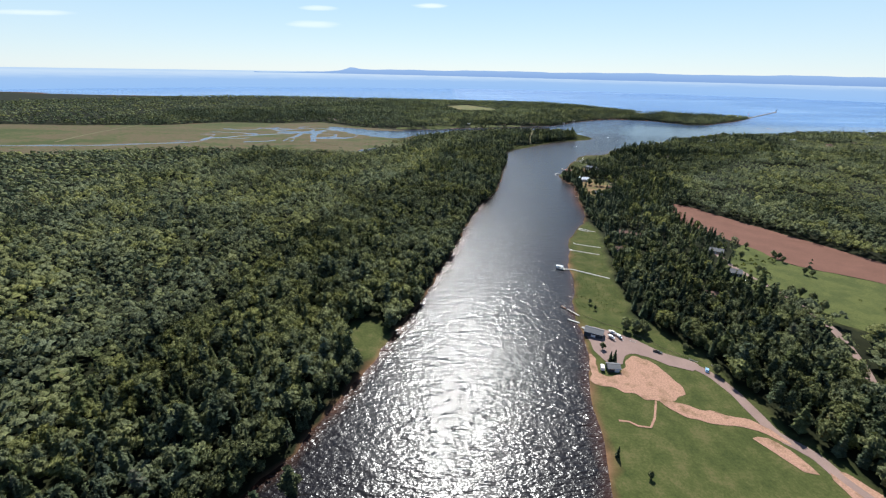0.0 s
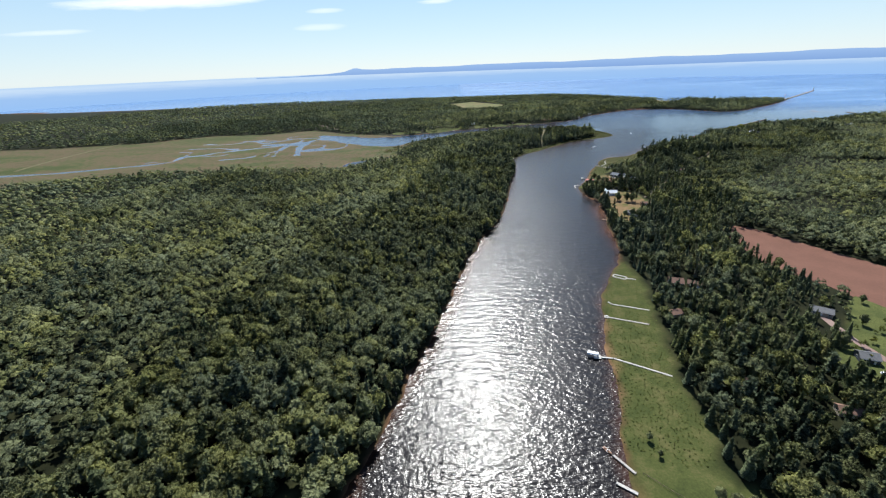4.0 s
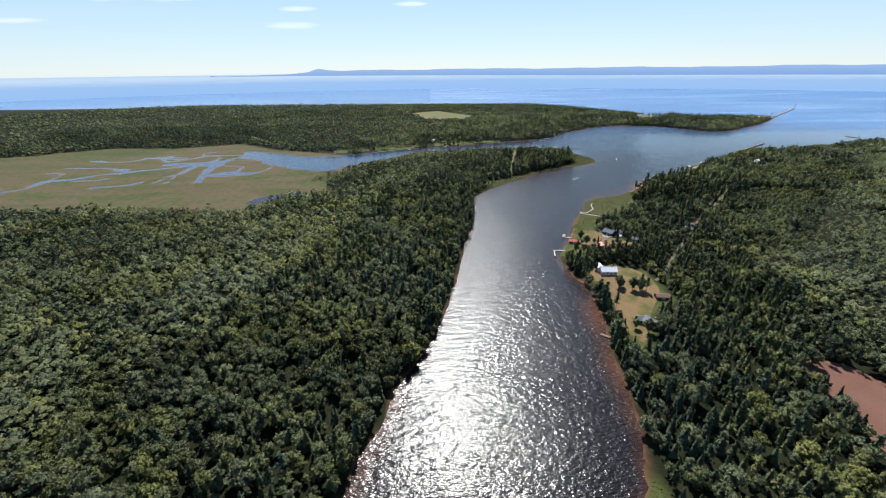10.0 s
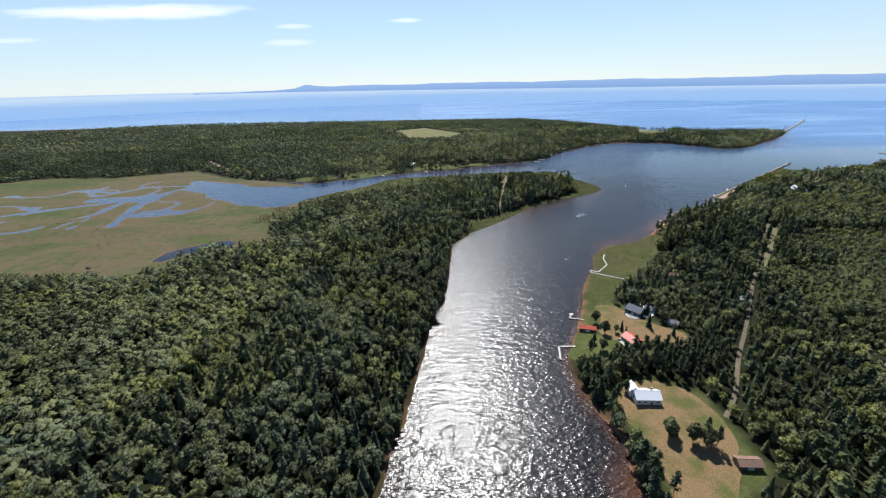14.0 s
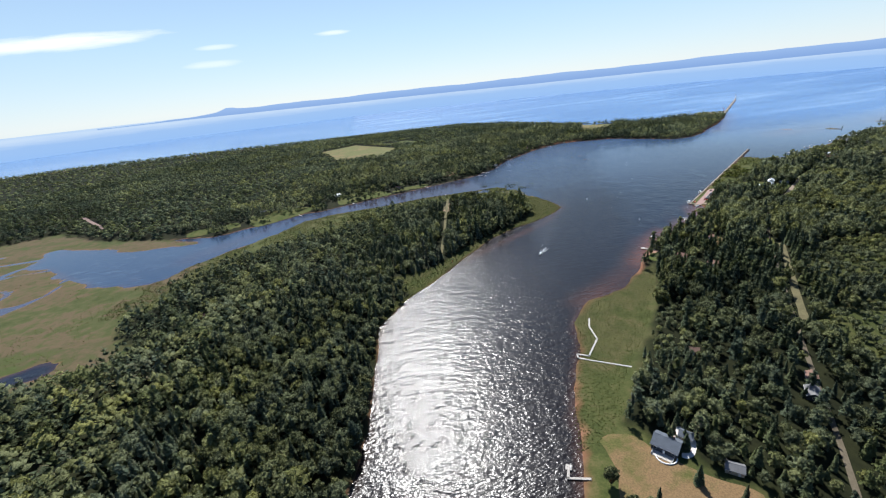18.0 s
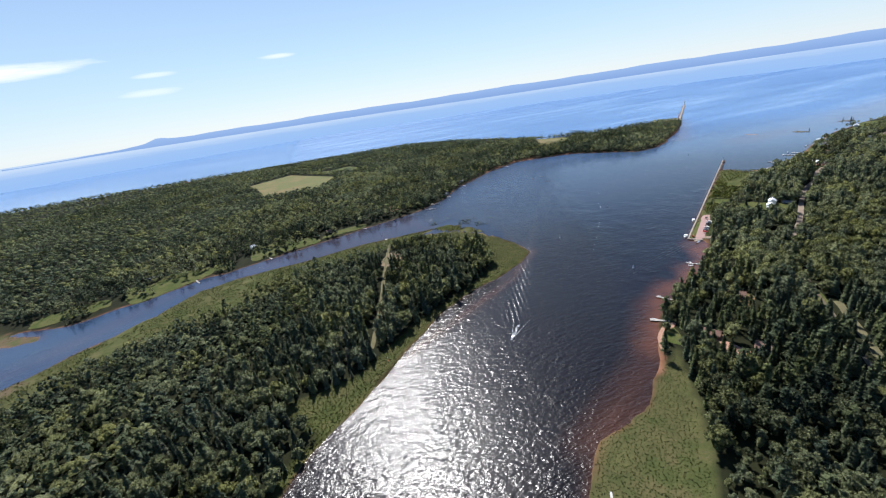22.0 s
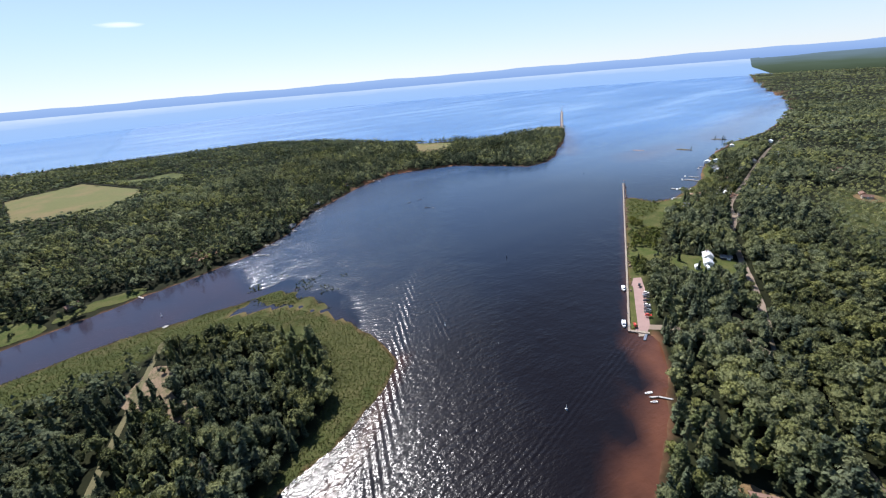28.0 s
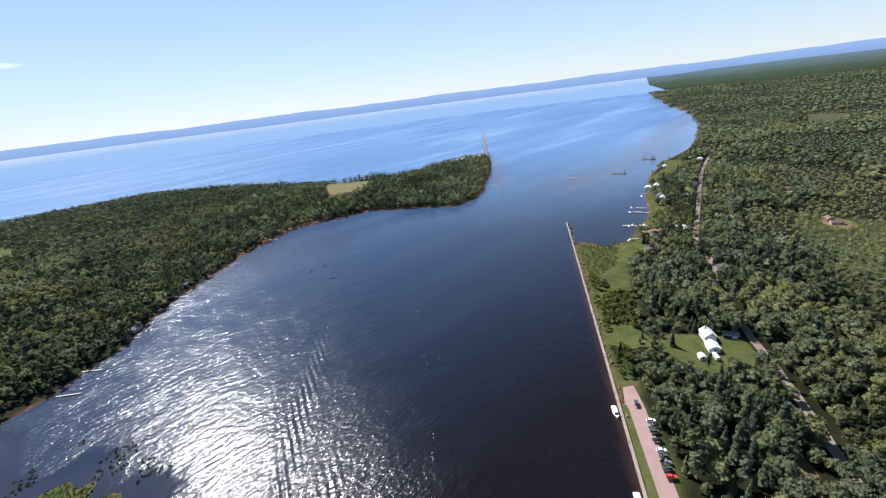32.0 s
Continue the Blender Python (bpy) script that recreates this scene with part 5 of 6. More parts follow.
# ---------------------------------------------------------------- park at the south landing
house(101.8, 236.2, -26, 11.5, 7.0, 3.4, 1.6, DARK_WALL, GREY_ROOF, "dark-walled boat house with a grey shingle roof", "boat_house", category="boathouse", garage=True)
house(101.2, 200.2, -4, 7.0, 5.2, 2.7, 1.2, DARK_WALL, GREY_ROOF, "small dark shed with a grey roof", "shed", category="shed", garage=True)
trailer = thing("box_trailer", "white box trailer parked beside the shed", "trailer", at=spot(95.2, 200.4, 80))
part("box", solid([(0, 0, 0.6, 3.8, 2.1, 2.0)], 0.06), WHITE, trailer)
part("tow_bar", solid([(2.4, 0, 0.55, 1.2, 0.12, 0.12)]), STEEL, trailer)
for s in (-1, 1):
    part("wheel", solid([(0, s * 1.0, 0, 0.7, 0.2, 0.7)], 0.15), RUBBER, trailer)
for x, y, a in ((114.3, 236.2, -52), (111.6, 230.8, -65), (117.0, 231.6, -78)):
    boat(x, y, a, 5.6, WHITE, "white runabout boat on a trailer in the gravel lot", True, 2.35, trailer=True)
car(135.0, 216.0, -30, DARK_WALL, "dark pickup truck in the gravel lot", True)
car(156.2, 199.2, 60, simple("blue_paint", (0.25, 0.42, 0.62), 0.35, 0.5, 0.1), "light blue car at the lot's edge", False)
fence_line = smooth_line([(102.2, 259.3), (111.8, 249.1), (119.7, 243.0), (131.7, 231.0), (139.6, 220.8), (148.1, 213.4), (158.1, 206.6)], 2.6)
fence = thing("fence", "low dark wooden rail fence along the lot", "fence", at=Matrix.Identity(4))
first = None
for a, b in zip(fence_line, fence_line[1:]):
    m = spot(a.x, a.y, math.degrees(math.atan2(b.y - a.y, b.x - a.x)))
    n = (b - a).length
    if first is None:
        first = part("post", rod(0.12, 0.11, -0.4, 1.0, 6), BARK, fence)
        rail = part("rail", solid([(1.3, 0, 0.75, 2.7, 0.10, 0.16)]), BARK, fence)
        first.matrix_local, rail.matrix_local = m, m
    else:
        share("post", first, fence, m), share("rail", rail, fence, m)
for x, y, a, n in ((124.1, 227.1, -35, 4.0), (153.2, 208.6, -35, 5.0), (163.6, 203.0, -40, 5.0)):
    log = thing("log", "pale barked log lying on the grass", "log", at=spot(x, y, a))
    bm = bmesh.new()
    bmesh.ops.create_cone(bm, cap_ends=True, segments=8, radius1=0.28, radius2=0.22, depth=n, matrix=pose(0, 0, 0.25, 0, 90))
    part("trunk", bm, PLANK, log)

# ---------------------------------------------------------------- docks along the east bank
dock([(92.9, 268.5), (98.9, 259.6)], 1.2, label="short grey dock with a moored boat")
boat(91.0, 271.5, -60, 5.0, LOG, "small brown boat moored at the dock end", False)
dock([(89.6, 255.0), (96.0, 250.2)], 1.4, mat=PALE, label="short white boat ramp dock")
dock([(97.0, 244.6), (100.0, 241.6)], 2.4, label="wide grey landing stage beside the boat house")
dock([(107, 338), (116, 336.4), (147.4, 317.2)], 1.2, mat=PALE, label="long white boardwalk dock across the reeds", head=(4, 4))
lift = thing("boat_lift", "covered boat lift with a white canopy at the dock head", "boat lift", at=pose(104.5, 339.0, 0, 0, 0, -20))
part("canopy", prism([(-1.6, 2.6), (1.6, 2.6), (1.2, 3.1), (-1.2, 3.1)], 6.2, "x"), WHITE, lift)
for u in (-2.6, 2.6):
    for s in (-1.4, 1.4):
        part("post", rod(0.09, 0.09, -2.0, 2.6, 6, u, s), STEEL, lift)
for s in (-1, 1):
    part("cradle_beam", solid([(0, s * 0.7, 0.5, 5.0, 0.15, 0.15)]), STEEL, lift)
dock([(126.5, 381.0), (151.2, 371.0)], 1.2, label="grey boardwalk dock through the reeds", head=(3, 3))
dock([(134.4, 400.6), (136.0, 397.4), (159.4, 388.2)], 1.1, mat=PALE, label="long white boardwalk dock through the reeds")
dock([(153.7, 444.6), (161.9, 439.0), (159.4, 435.2), (151.4, 440.6), (153.7, 444.6)], 1.1, mat=PALE, label="white square floating dock frame")
dock([(161, 437), (167.4, 434.6)], 1.1, mat=PALE, label="short white gangway to the bank")
dock([(186.8, 577.7), (191.2, 574.0)], 2.4, mat=LOG, label="small dark plank landing on the bank")
dock([(191.0, 709.0), (194.0, 723.0), (205.0, 722.6)], 1.3, 0.6, PALE, "angled pale dock off the lawn")
dock([(216.3, 764.5), (213.4, 759.2), (223.1, 756.1)], 1.2, mat=PLANK, label="short grey dock beside the red boat house", head=(3, 3))
dock([(289.5, 880.2), (284.3, 870.6), (281.7, 854.9), (266.9, 838.9)], 1.1, mat=PALE, label="long bent white dock round the reed bed")
dock([(267.2, 839.2), (261.0, 843.3), (259.7, 839.4), (265.0, 835.4), (286.0, 821.0)], 1.1, mat=PALE, label="long white boardwalk over the reed bed")
dock([(404.6, 982.6), (411.8, 976.0)], 1.8, label="short wooden dock over red shallows", head=(5, 3.2))
dock([(431.6, 1007.6), (436.4, 998.4)], 1.4, label="narrow grey dock over red shallows", head=(3, 2.4))
dock([(496.0, 1041.5), (500.0, 1039.2), (504.0, 1033.5)], 1.1, mat=PALE, label="white dock with moored boats")
boat(498.6, 1044.2, 160, 4.6, WHITE, "white boat moored beside the white dock", False)
boat(494.8, 1038.4, 150, 4.2, WHITE, "white boat moored on the inner side", False)

# ---------------------------------------------------------------- houses in the east woods
house(193.4, 424.2, -14, 10, 9, 3.0, 2.2, LOG, BROWN_ROOF, "brown house with a brown shingle roof among trees", rows=2)
house(205.6, 420.0, -28, 9, 6, 2.8, 1.6, LOG, BROWN_ROOF, "brown-roofed garage wing among trees", "garage", category="garage", garage=True)
house(172, 380, 10, 8, 6, 2.6, 1.5, TAN, BROWN_ROOF, "small tan cottage with a brown roof", "cottage")
house(268, 379, -35, 12, 8, 2.8, 1.8, TAN, GREY_ROOF, "tan house with a grey roof by the road")
house(255.5, 330.5, -20, 9, 8, 3.0, 2.0, DARK_WALL, GREY_ROOF, "dark farm house with a grey roof on a drive")
house(173.5, 310.0, 30, 8, 6, 2.6, 1.6, TAN, BROWN_ROOF, "small brown-roofed cottage among trees", "cottage")
house(213, 290.4, -18, 11, 6, 2.6, 1.5, TAN, BROWN_ROOF, "long low tan building with a brown roof", "shed", category="shed")
car(254.6, 317.4, -30, WHITE, "white car parked on the farm drive")
house(226.6, 668.0, -5, 13.5, 8.5, 3.6, 2.6, WHITE, WHITE_ROOF, "white house with a white metal roof on the bank", deck=False, chimney=True, porch=True)
house(221.4, 673.6, 85, 6, 4.6, 4.4, 2.0, WHITE, WHITE_ROOF, "tall white cross wing of the white house")
house(221.6, 590.8, 0, 8.5, 6, 2.8, 1.6, DARK_WALL, GREY_ROOF, "grey-roofed house wing on the dry lawn")
house(224.6, 585.6, -58, 8.5, 7, 3.2, 2.6, WHITE, simple("pale_grey_shingles", (0.30, 0.30, 0.30), 0.9, 0.5, 0.1), "house with a steep pale grey roof", chimney=True)
house(252.2, 622.6, -6, 10.5, 5.5, 2.5, 1.2, LOG, BROWN_ROOF, "long low brown shed at the lawn's edge", "shed", category="shed", garage=True)
house(265.2, 761.6, -52, 11.5, 9.5, 3.4, 2.6, DARK_WALL, DARK_ROOF, "dark house with a slate-black roof on a lawn", chimney=True, deck=True)
house(277.4, 763.8, -50, 6, 5, 2.6, 1.4, WHITE, DARK_ROOF, "small white garage with a dark roof", "garage", category="garage", garage=True)
house(220.6, 741.6, -17, 11.0, 4.6, 2.6, 1.2, LOG, RED_ROOF, "boat house with a bright red metal roof", "boat_house", category="boathouse", garage=True)
house(244.6, 723.4, -72, 11, 8.5, 3.0, 2.2, LOG, RED_ROOF, "brown house with a red metal roof and deck", deck=True)
house(275.2, 712.2, -60, 10, 6.5, 2.8, 1.8, LOG, RED_ROOF, "brown cabin with a red metal roof", "cabin")
house(284.5, 742.6, -40, 7, 5, 2.5, 1.4, TAN, GREY_ROOF, "small grey-roofed shed among trees", "shed", category="shed")
house(328, 821, -30, 6, 4.5, 2.4, 1.4, LOG, BROWN_ROOF, "small brown-roofed cabin hidden in trees", "cabin")
house(357.5, 770.5, 48, 9, 6, 2.6, 1.6, DARK_WALL, GREY_ROOF, "dark garage beside the gravel road", "garage", category="garage", garage=True)
house(369, 781, 48, 6, 5, 2.5, 1.3, TAN, BROWN_ROOF, "small tan shed beside the gravel road", "shed", category="shed")
house(475.4, 977.4, -52, 10, 7, 2.8, 1.8, LOG, BROWN_ROOF, "brown house with a brown roof above the shore")
house(419.4, 948.2, -60, 10, 6.5, 2.8, 1.8, LOG, BROWN_ROOF, "brown cottage with a brown roof above the shore", "cottage")
house(432.4, 922.0, -58, 11, 8, 2.8, 1.8, TAN, BROWN_ROOF, "large brown-roofed house among pines")
house(-25, 995, 20, 8, 5, 2.5, 1.4, LOG, BROWN_ROOF, "small brown hut in the west woods", "hut", category="hut")

arc = thing("garden_wall", "low curved white wall round the dark house", "wall", at=spot(262, 757))
for k in range(9):
    a = radians(-200 + 20 * k)
    part("wall_segment", solid([(0, 0, 0, 1.9, 0.5, 0.7)], 0.05), WHITE, arc).matrix_local = pose(-0.4 + 4.6 * math.cos(a) * 1.0, 4.0 * math.sin(a) * 1.15, 0, 0, 0, math.degrees(a) + 90)
patch("white_drive", [(276, 771), (280.5, 770), (280, 760), (273, 753.5), (268, 754.5), (273, 761)], simple("pale_concrete", (0.62, 0.58, 0.53), 0.9, 0.3, 0.12), "pale concrete drive behind the dark house", "drive", 0.3, 3, 0.2)

# ---------------------------------------------------------------- harbour quay
QX, QY, QA = 541.0, 1087.0, math.degrees(math.atan2(1331 - 1087, 863 - 541))
QL = math.hypot(863 - 541, 1331 - 1087)
quay = tagged(thing("quay_wall", "long straight concrete quay wall and jetty", "wall", at=pose(QX, QY, 0, 0, 0, QA)), kind="structure")
step = 9.0
for k in range(int(QL / step) + 1):
    part("wall_section", solid([(k * step + step / 2, 0, -2.5, step - 0.05, 1.5, 3.5 + 0.02 * (k % 3))], 0.06), CONCRETE, quay)
for k in range(7):
    part("wall_section", solid([(1.1, -1.9 * k - 0.5, -2.5, 2.2, 1.85, 3.45)], 0.06), CONCRETE, quay)
for k in range(int(QL / 18)):
    part("bollard", rod(0.22, 0.30, 1.0, 1.6, 8, k * 18 + 6, 0.6), STEEL, quay)
rng = random.Random(4)
ripr = bmesh.new()
bmesh.ops.create_icosphere(ripr, subdivisions=1, radius=1.0)
for v in ripr.verts:
    v.co *= 0.75 + 0.5 * noise.random()
stone = part("stone", ripr, ROCK, quay)
stone.matrix_local = pose(250, -2.6, 0.5)
for k in range(110):
    u = rng.uniform(230, QL - 1) if k < 85 else rng.uniform(60, 230)
    share("stone", stone, quay, Matrix.LocRotScale((u, -1.6 - abs(rng.gauss(0, 1.5)), 0.5 + rng.uniform(-0.2, 0.4)), Euler((rng.random() * 6, rng.random() * 6, rng.random() * 6)), Vector((1, 1, 0.8)) * rng.uniform(0.5, 1.2)))
beacon = thing("harbour_beacon", "small steel beacon at the jetty end", "beacon", at=pose(862, 1329.4, 1.0))
part("mast", rod(0.25, 0.12, 0, 4.5), STEEL, beacon)
part("lantern", rod(0.35, 0.3, 4.5, 5.2), ORANGE, beacon)
ramp_dock = dock([(549.6, 1079.6), (540.6, 1075.2)], 1.6, 0.4, STEEL, "grey metal launch dock beside the ramp")
patch("launch_ramp", [(546.5, 1083.5), (550.6, 1081.0), (545.0, 1077.2), (541.0, 1079.8)], CONCRETE, "pale concrete boat launch ramp", "ramp", 0.3, 3, 0, False)
boat(589.6, 1127.6, 221, 9.5, WHITE, "white cabin cruiser moored at the quay")
boat(546.2, 1095.2, 219, 9.5, WHITE, "long white cabin cruiser moored at the quay")
PAINTS = [WHITE, STEEL, DARK_WALL, simple("black_paint", (0.02, 0.02, 0.022), 0.3, 1, 0.1), WHITE, DARK_WALL, STEEL, simple("dark_green_paint", (0.05, 0.07, 0.06), 0.3, 1, 0.1), simple("red_paint", (0.55, 0.05, 0.03), 0.35, 1, 0.1)]
WORDS = ["white", "silver", "dark grey", "black", "white", "dark grey", "silver", "dark green", "red"]
for k, (x, y) in enumerate(((593.6, 1110.4), (590.6, 1108.2), (587.6, 1106.0), (583.0, 1102.8), (577.9, 1098.8), (575.3, 1096.6), (572.4, 1094.6), (569.4, 1092.8), (566.2, 1089.8))):
    car(x, y, -52 + 180 * (k % 2), PAINTS[k], f"{WORDS[k]} {'pickup truck' if k in (1, 6) else 'car'} parked in the harbour row", k in (1, 6), 1.9)
car(549.0, 1088.4, 40, PAINTS[8], "red car parked on the quay end", False, 1.5)
car(601.4, 1121.6, 30, DARK_WALL, "dark car parked at the end of the lot", False, 1.9)
patch("quay_verge", [(545, 1088.5), (549.5, 1086.2), (598, 1124.5), (598.5, 1128.5)], LAWN, "narrow grass verge along the quay", "lawn", 0.34, 4, 0.1, False)

# ---------------------------------------------------------------- farm house and village
house(689.0, 1114.4, 40, 9, 7, 4.2, 2.4, WHITE, WHITE_ROOF, "white farm house with a white metal roof", chimney=True)
house(678.0, 1108.0, 36, 8, 6.5, 3.0, 1.8, WHITE, WHITE_ROOF, "white wing of the farm house", "house")
house(664.0, 1109.6, 40, 4, 3.4, 2.3, 1.0, WHITE, WHITE_ROOF, "small white garden shed", "shed", category="shed", garage=True)
camper = thing("camper_trailer", "white camper trailer beside the farm house", "trailer", at=spot(669.0, 1103.4, 42))
part("body", solid([(0, 0, 0.6, 6.2, 2.3, 2.3)], 0.3), WHITE, camper)
for s in (-1, 1):
    part("window", solid([(0, s * 1.16, 1.6, 3.5, 0.05, 0.6)]), GLASS, camper)
    part("wheel", solid([(-0.4, s * 1.0, 0, 0.75, 0.22, 0.75)], 0.16), RUBBER, camper)
house(699.6, 1104.2, -65, 9, 5, 2.4, 1.3, DARK_WALL, GREY_ROOF, "long grey shed at the lawn's edge", "shed", category="shed", garage=True)
VIL = [(895, 1208, -63, 22, 10, WHITE, WHITE_ROOF, "long white-roofed marina building"), (818.6, 1204.6, -59, 15, 7, WHITE, GREY_ROOF, "long white house on the shore lawn"),
       (829.4, 1206.0, -60, 8, 6, TAN, RED_ROOF, "tan cottage with a red roof"), (955, 1182.6, -64, 14, 9, WHITE, WHITE_ROOF, "white-roofed village hall by the road"),
       (919.4, 1216.4, -60, 9, 7, TAN, GREY_ROOF, "tan house with a grey roof"), (1062, 1314.4, 20, 10, 8, WHITE, WHITE_ROOF, "white cottage at the water"),
       (1075, 1307.6, 15, 9, 7, WHITE, WHITE_ROOF, "white summer cottage near the water"), (1034.4, 1289.6, 10, 9, 7, WHITE, GREY_ROOF, "white cottage with a grey roof"),
       (1018, 1278, 18, 10, 8, TAN, GREY_ROOF, "tan cottage with a grey roof"), (966, 1240, -30, 10, 8, LOG, BROWN_ROOF, "brown-roofed house among trees"),
       (806.6, 1141.4, -40, 10, 7, TAN, GREY_ROOF, "grey-roofed house by the road"), (780, 1159, -60, 7, 5, WHITE, WHITE_ROOF, "small white shed in the trees"),
       (823, 1150, -50, 7, 5, TAN, GREY_ROOF, "small tan garage by the road"), (1252, 1274, 20, 12, 8, WHITE, WHITE_ROOF, "white-roofed house in the woods"),
       (1219, 1301, 20, 10, 8, TAN, GREY_ROOF, "grey-roofed house by the lake road"), (1366, 1321, 15, 12, 8, WHITE, GREY_ROOF, "white house far along the road"),
       (1218, 1352, 25, 9, 7, WHITE, WHITE_ROOF, "white cottage on the lake shore"), (1103, 1153, -60, 16, 9, TAN, BROWN_ROOF, "tan building in a woods clearing"),
       (974, 1087, -60, 10, 6, TAN, BROWN_ROOF, "brown-roofed house in a sandy clearing"), (984, 1094, 30, 9, 6, LOG, BROWN_ROOF, "brown shed in a sandy clearing"),
       (1009, 1272, 15, 8, 6, WHITE, WHITE_ROOF, "small white cottage above the village shore"), (999, 1262, 15, 8, 6, TAN, BROWN_ROOF, "small tan cottage above the village shore"),
       (862, 1220, -60, 9, 6, TAN, GREY_ROOF, "grey-roofed house by the marina"), (1048, 1301, 15, 8, 6, WHITE, GREY_ROOF, "white cottage close to the water"), (823, 1193, -55, 7, 5, LOG, DARK_ROOF, "dark cottage by the shore lawn"),
       (1290, 1318, 15, 11, 8, WHITE, WHITE_ROOF, "white house beside the lake road"), (1180, 1262, 20, 10, 7, WHITE, WHITE_ROOF, "white-roofed house in the village woods"), (1030, 1248, 20, 9, 7, TAN, GREY_ROOF, "grey-roofed house by the village road"),
       (1100, 1262, 20, 10, 7, WHITE, GREY_ROOF, "white house behind the village"), (1150, 1290, 20, 9, 7, LOG, BROWN_ROOF, "brown house behind the village")]
for x, y, a, n, w, wm, rm, text in VIL:
    house(x, y, a, n, w, 3.0, 1.8, wm, rm, text, category="house")
patch("sandy_clearing", [(960, 1080), (975, 1100), (995, 1096), (990, 1078), (972, 1070)], DRY, "bare sandy clearing in the woods", "ground", 0.3)
patch("sandy_clearing_north", [(1090, 1148), (1102, 1166), (1122, 1158), (1112, 1142)], BARE, "bare sandy clearing in the woods", "ground", 0.3)
patch("marina_yard", [(874, 1238), (888, 1226), (899, 1232), (912, 1214), (902, 1190), (884, 1196), (886, 1214), (870, 1232)], BARE, "pale sandy marina yard", "yard", 0.3, 6)
dock([(881.9, 1267.0), (899.5, 1236.0)], 2.4, mat=PALE, label="long white marina dock with boats", name="marina_dock")
dock([(938.1, 1280), (944, 1262)], 2.0, label="short grey wooden village dock", name="dock")
dock([(958.8, 1286), (962, 1274)], 2.0, mat=PALE, label="short white painted village dock", name="dock")
dock([(938, 1281.6), (945, 1271.5)], 1.8, label="short grey wooden village dock")
dock([(1025, 1309), (1035, 1304.5)], 1.8, label="short grey dock before the white cottages")
dock([(843.9, 1239.6), (849, 1233)], 1.6, label="small grey dock at the shore lawn")
dock([(874.5, 1239), (880, 1230)], 3.0, label="short wide marina dock", name="marina_dock")
for x, y, a in ((884, 1260, 30), (889, 1258, 210), (890, 1249, 30), (895, 1247, 210), (937, 1284, 40), (957, 1291, 30), (840, 1239, 10), (1016, 1304, 20)):
    boat(x, y, a, 7, WHITE, "white boat moored at the village docks", a % 90 == 30)

# ---------------------------------------------------------------- peninsula shore
for x, y, a, wm, rm, text in ((77, 1411, 22, WHITE, WHITE_ROOF, "white cottage on the channel lawn"), (-22, 1389, 20, TAN, GREY_ROOF, "grey-roofed cottage on the channel lawn"),
                              (-44, 1364, 20, DARK_WALL, DARK_ROOF, "dark cottage under trees by the channel"), (298, 1476, 40, TAN, BROWN_ROOF, "tan cottage in a cleared yard by the bay"),
                              (190, 1412, 25, LOG, BROWN_ROOF, "brown cottage near the channel"), (410, 1508, 45, TAN, GREY_ROOF, "cottage above the bay shore"),
                              (470, 1590, 45, WHITE, GREY_ROOF, "white cottage above the bay shore"), (545, 1668, 30, LOG, BROWN_ROOF, "brown cottage above the bay shore")):
    house(x, y, a, 11, 7, 2.8, 1.8, wm, rm, text, "cottage")
patch("bay_yard", [(284, 1462), (292, 1484), (312, 1488), (316, 1470), (300, 1456)], BARE, "bare reddish yard round the bay cottage", "yard", 0.3)
for text, outline in (("broad mown lawn running down to the channel", [(-65, 1344), (-36, 1343), (-26, 1367), (17, 1366), (28, 1363), (36, 1344), (-4, 1314), (-44, 1294)]),
                      ("mown green lawn beside the white channel cottage", [(82, 1426), (98, 1418), (139, 1414), (164, 1399), (171, 1380), (121, 1366), (96, 1356), (80, 1362)]),
                      ("small mown lawn under garden trees by the channel", [(31, 1360), (53, 1376), (58, 1356), (43, 1344)]), ("narrow mown strip along the channel bank", [(178, 1391), (207, 1414), (245, 1419), (243, 1405), (206, 1396)]),
                      ("small mown lawn at the channel mouth", [(-140, 1288), (-105, 1290), (-70, 1300), (-82, 1322), (-144, 1310)])):
    patch("channel_lawn", outline, LAWN, text, "lawn", 0.25, 7, 2.0)
for x, y, a in ((359.6, 1430, 150), (406, 1493, 140), (375, 1456, 145), (459, 1559, 135), (530, 1645, 120), (655, 1699, 95), (605, 1670, 110), (20, 1321, 110), (104, 1355, 110), (300, 1437, 120), (240, 1402, 115)):
    c, s = math.cos(radians(a)), math.sin(radians(a))
    dock([(x - c * 2 + 4, y - s * 2 - 5), (x + c * 9, y + s * 9)], 1.5, mat=PLANK, label="short pale dock on the wooded far shore")

# ---------------------------------------------------------------- entrance pier and light
pier = tagged(thing("entrance_pier", "long low rock and concrete pier into the lake", "pier", at=pose(1277, 1846, 0, 0, 0, math.degrees(math.atan2(352, 372)))), kind="structure")
for k in range(26):
    part("pier_section", solid([(k * 19.5 + 9.5, 0, -2.5, 19.3, 5.0, 4.3 + 0.1 * (k % 2))], 0.1), CONCRETE, pier)
for k in range(70):
    share("stone", stone, pier, Matrix.LocRotScale((rng.uniform(0, 505), rng.choice((-1, 1)) * rng.uniform(2.6, 4.4), 0.4), Euler((rng.random() * 6, rng.random() * 6, 0)), Vector((1, 1, 0.8)) * rng.uniform(1.0, 2.0)))
light = thing("light_tower", "slim pale light tower at the pier end", "lighthouse", at=pose(1277 + 505 * 0.726, 1846 + 505 * 0.687, 1.8))
part("base", rod(3.0, 2.6, 0, 2.5, 8), CONCRETE, light)
part("tower", rod(1.5, 1.0, 2.5, 14, 8), WHITE, light)
part("gallery", rod(1.7, 1.7, 14, 14.4, 10), STEEL, light)
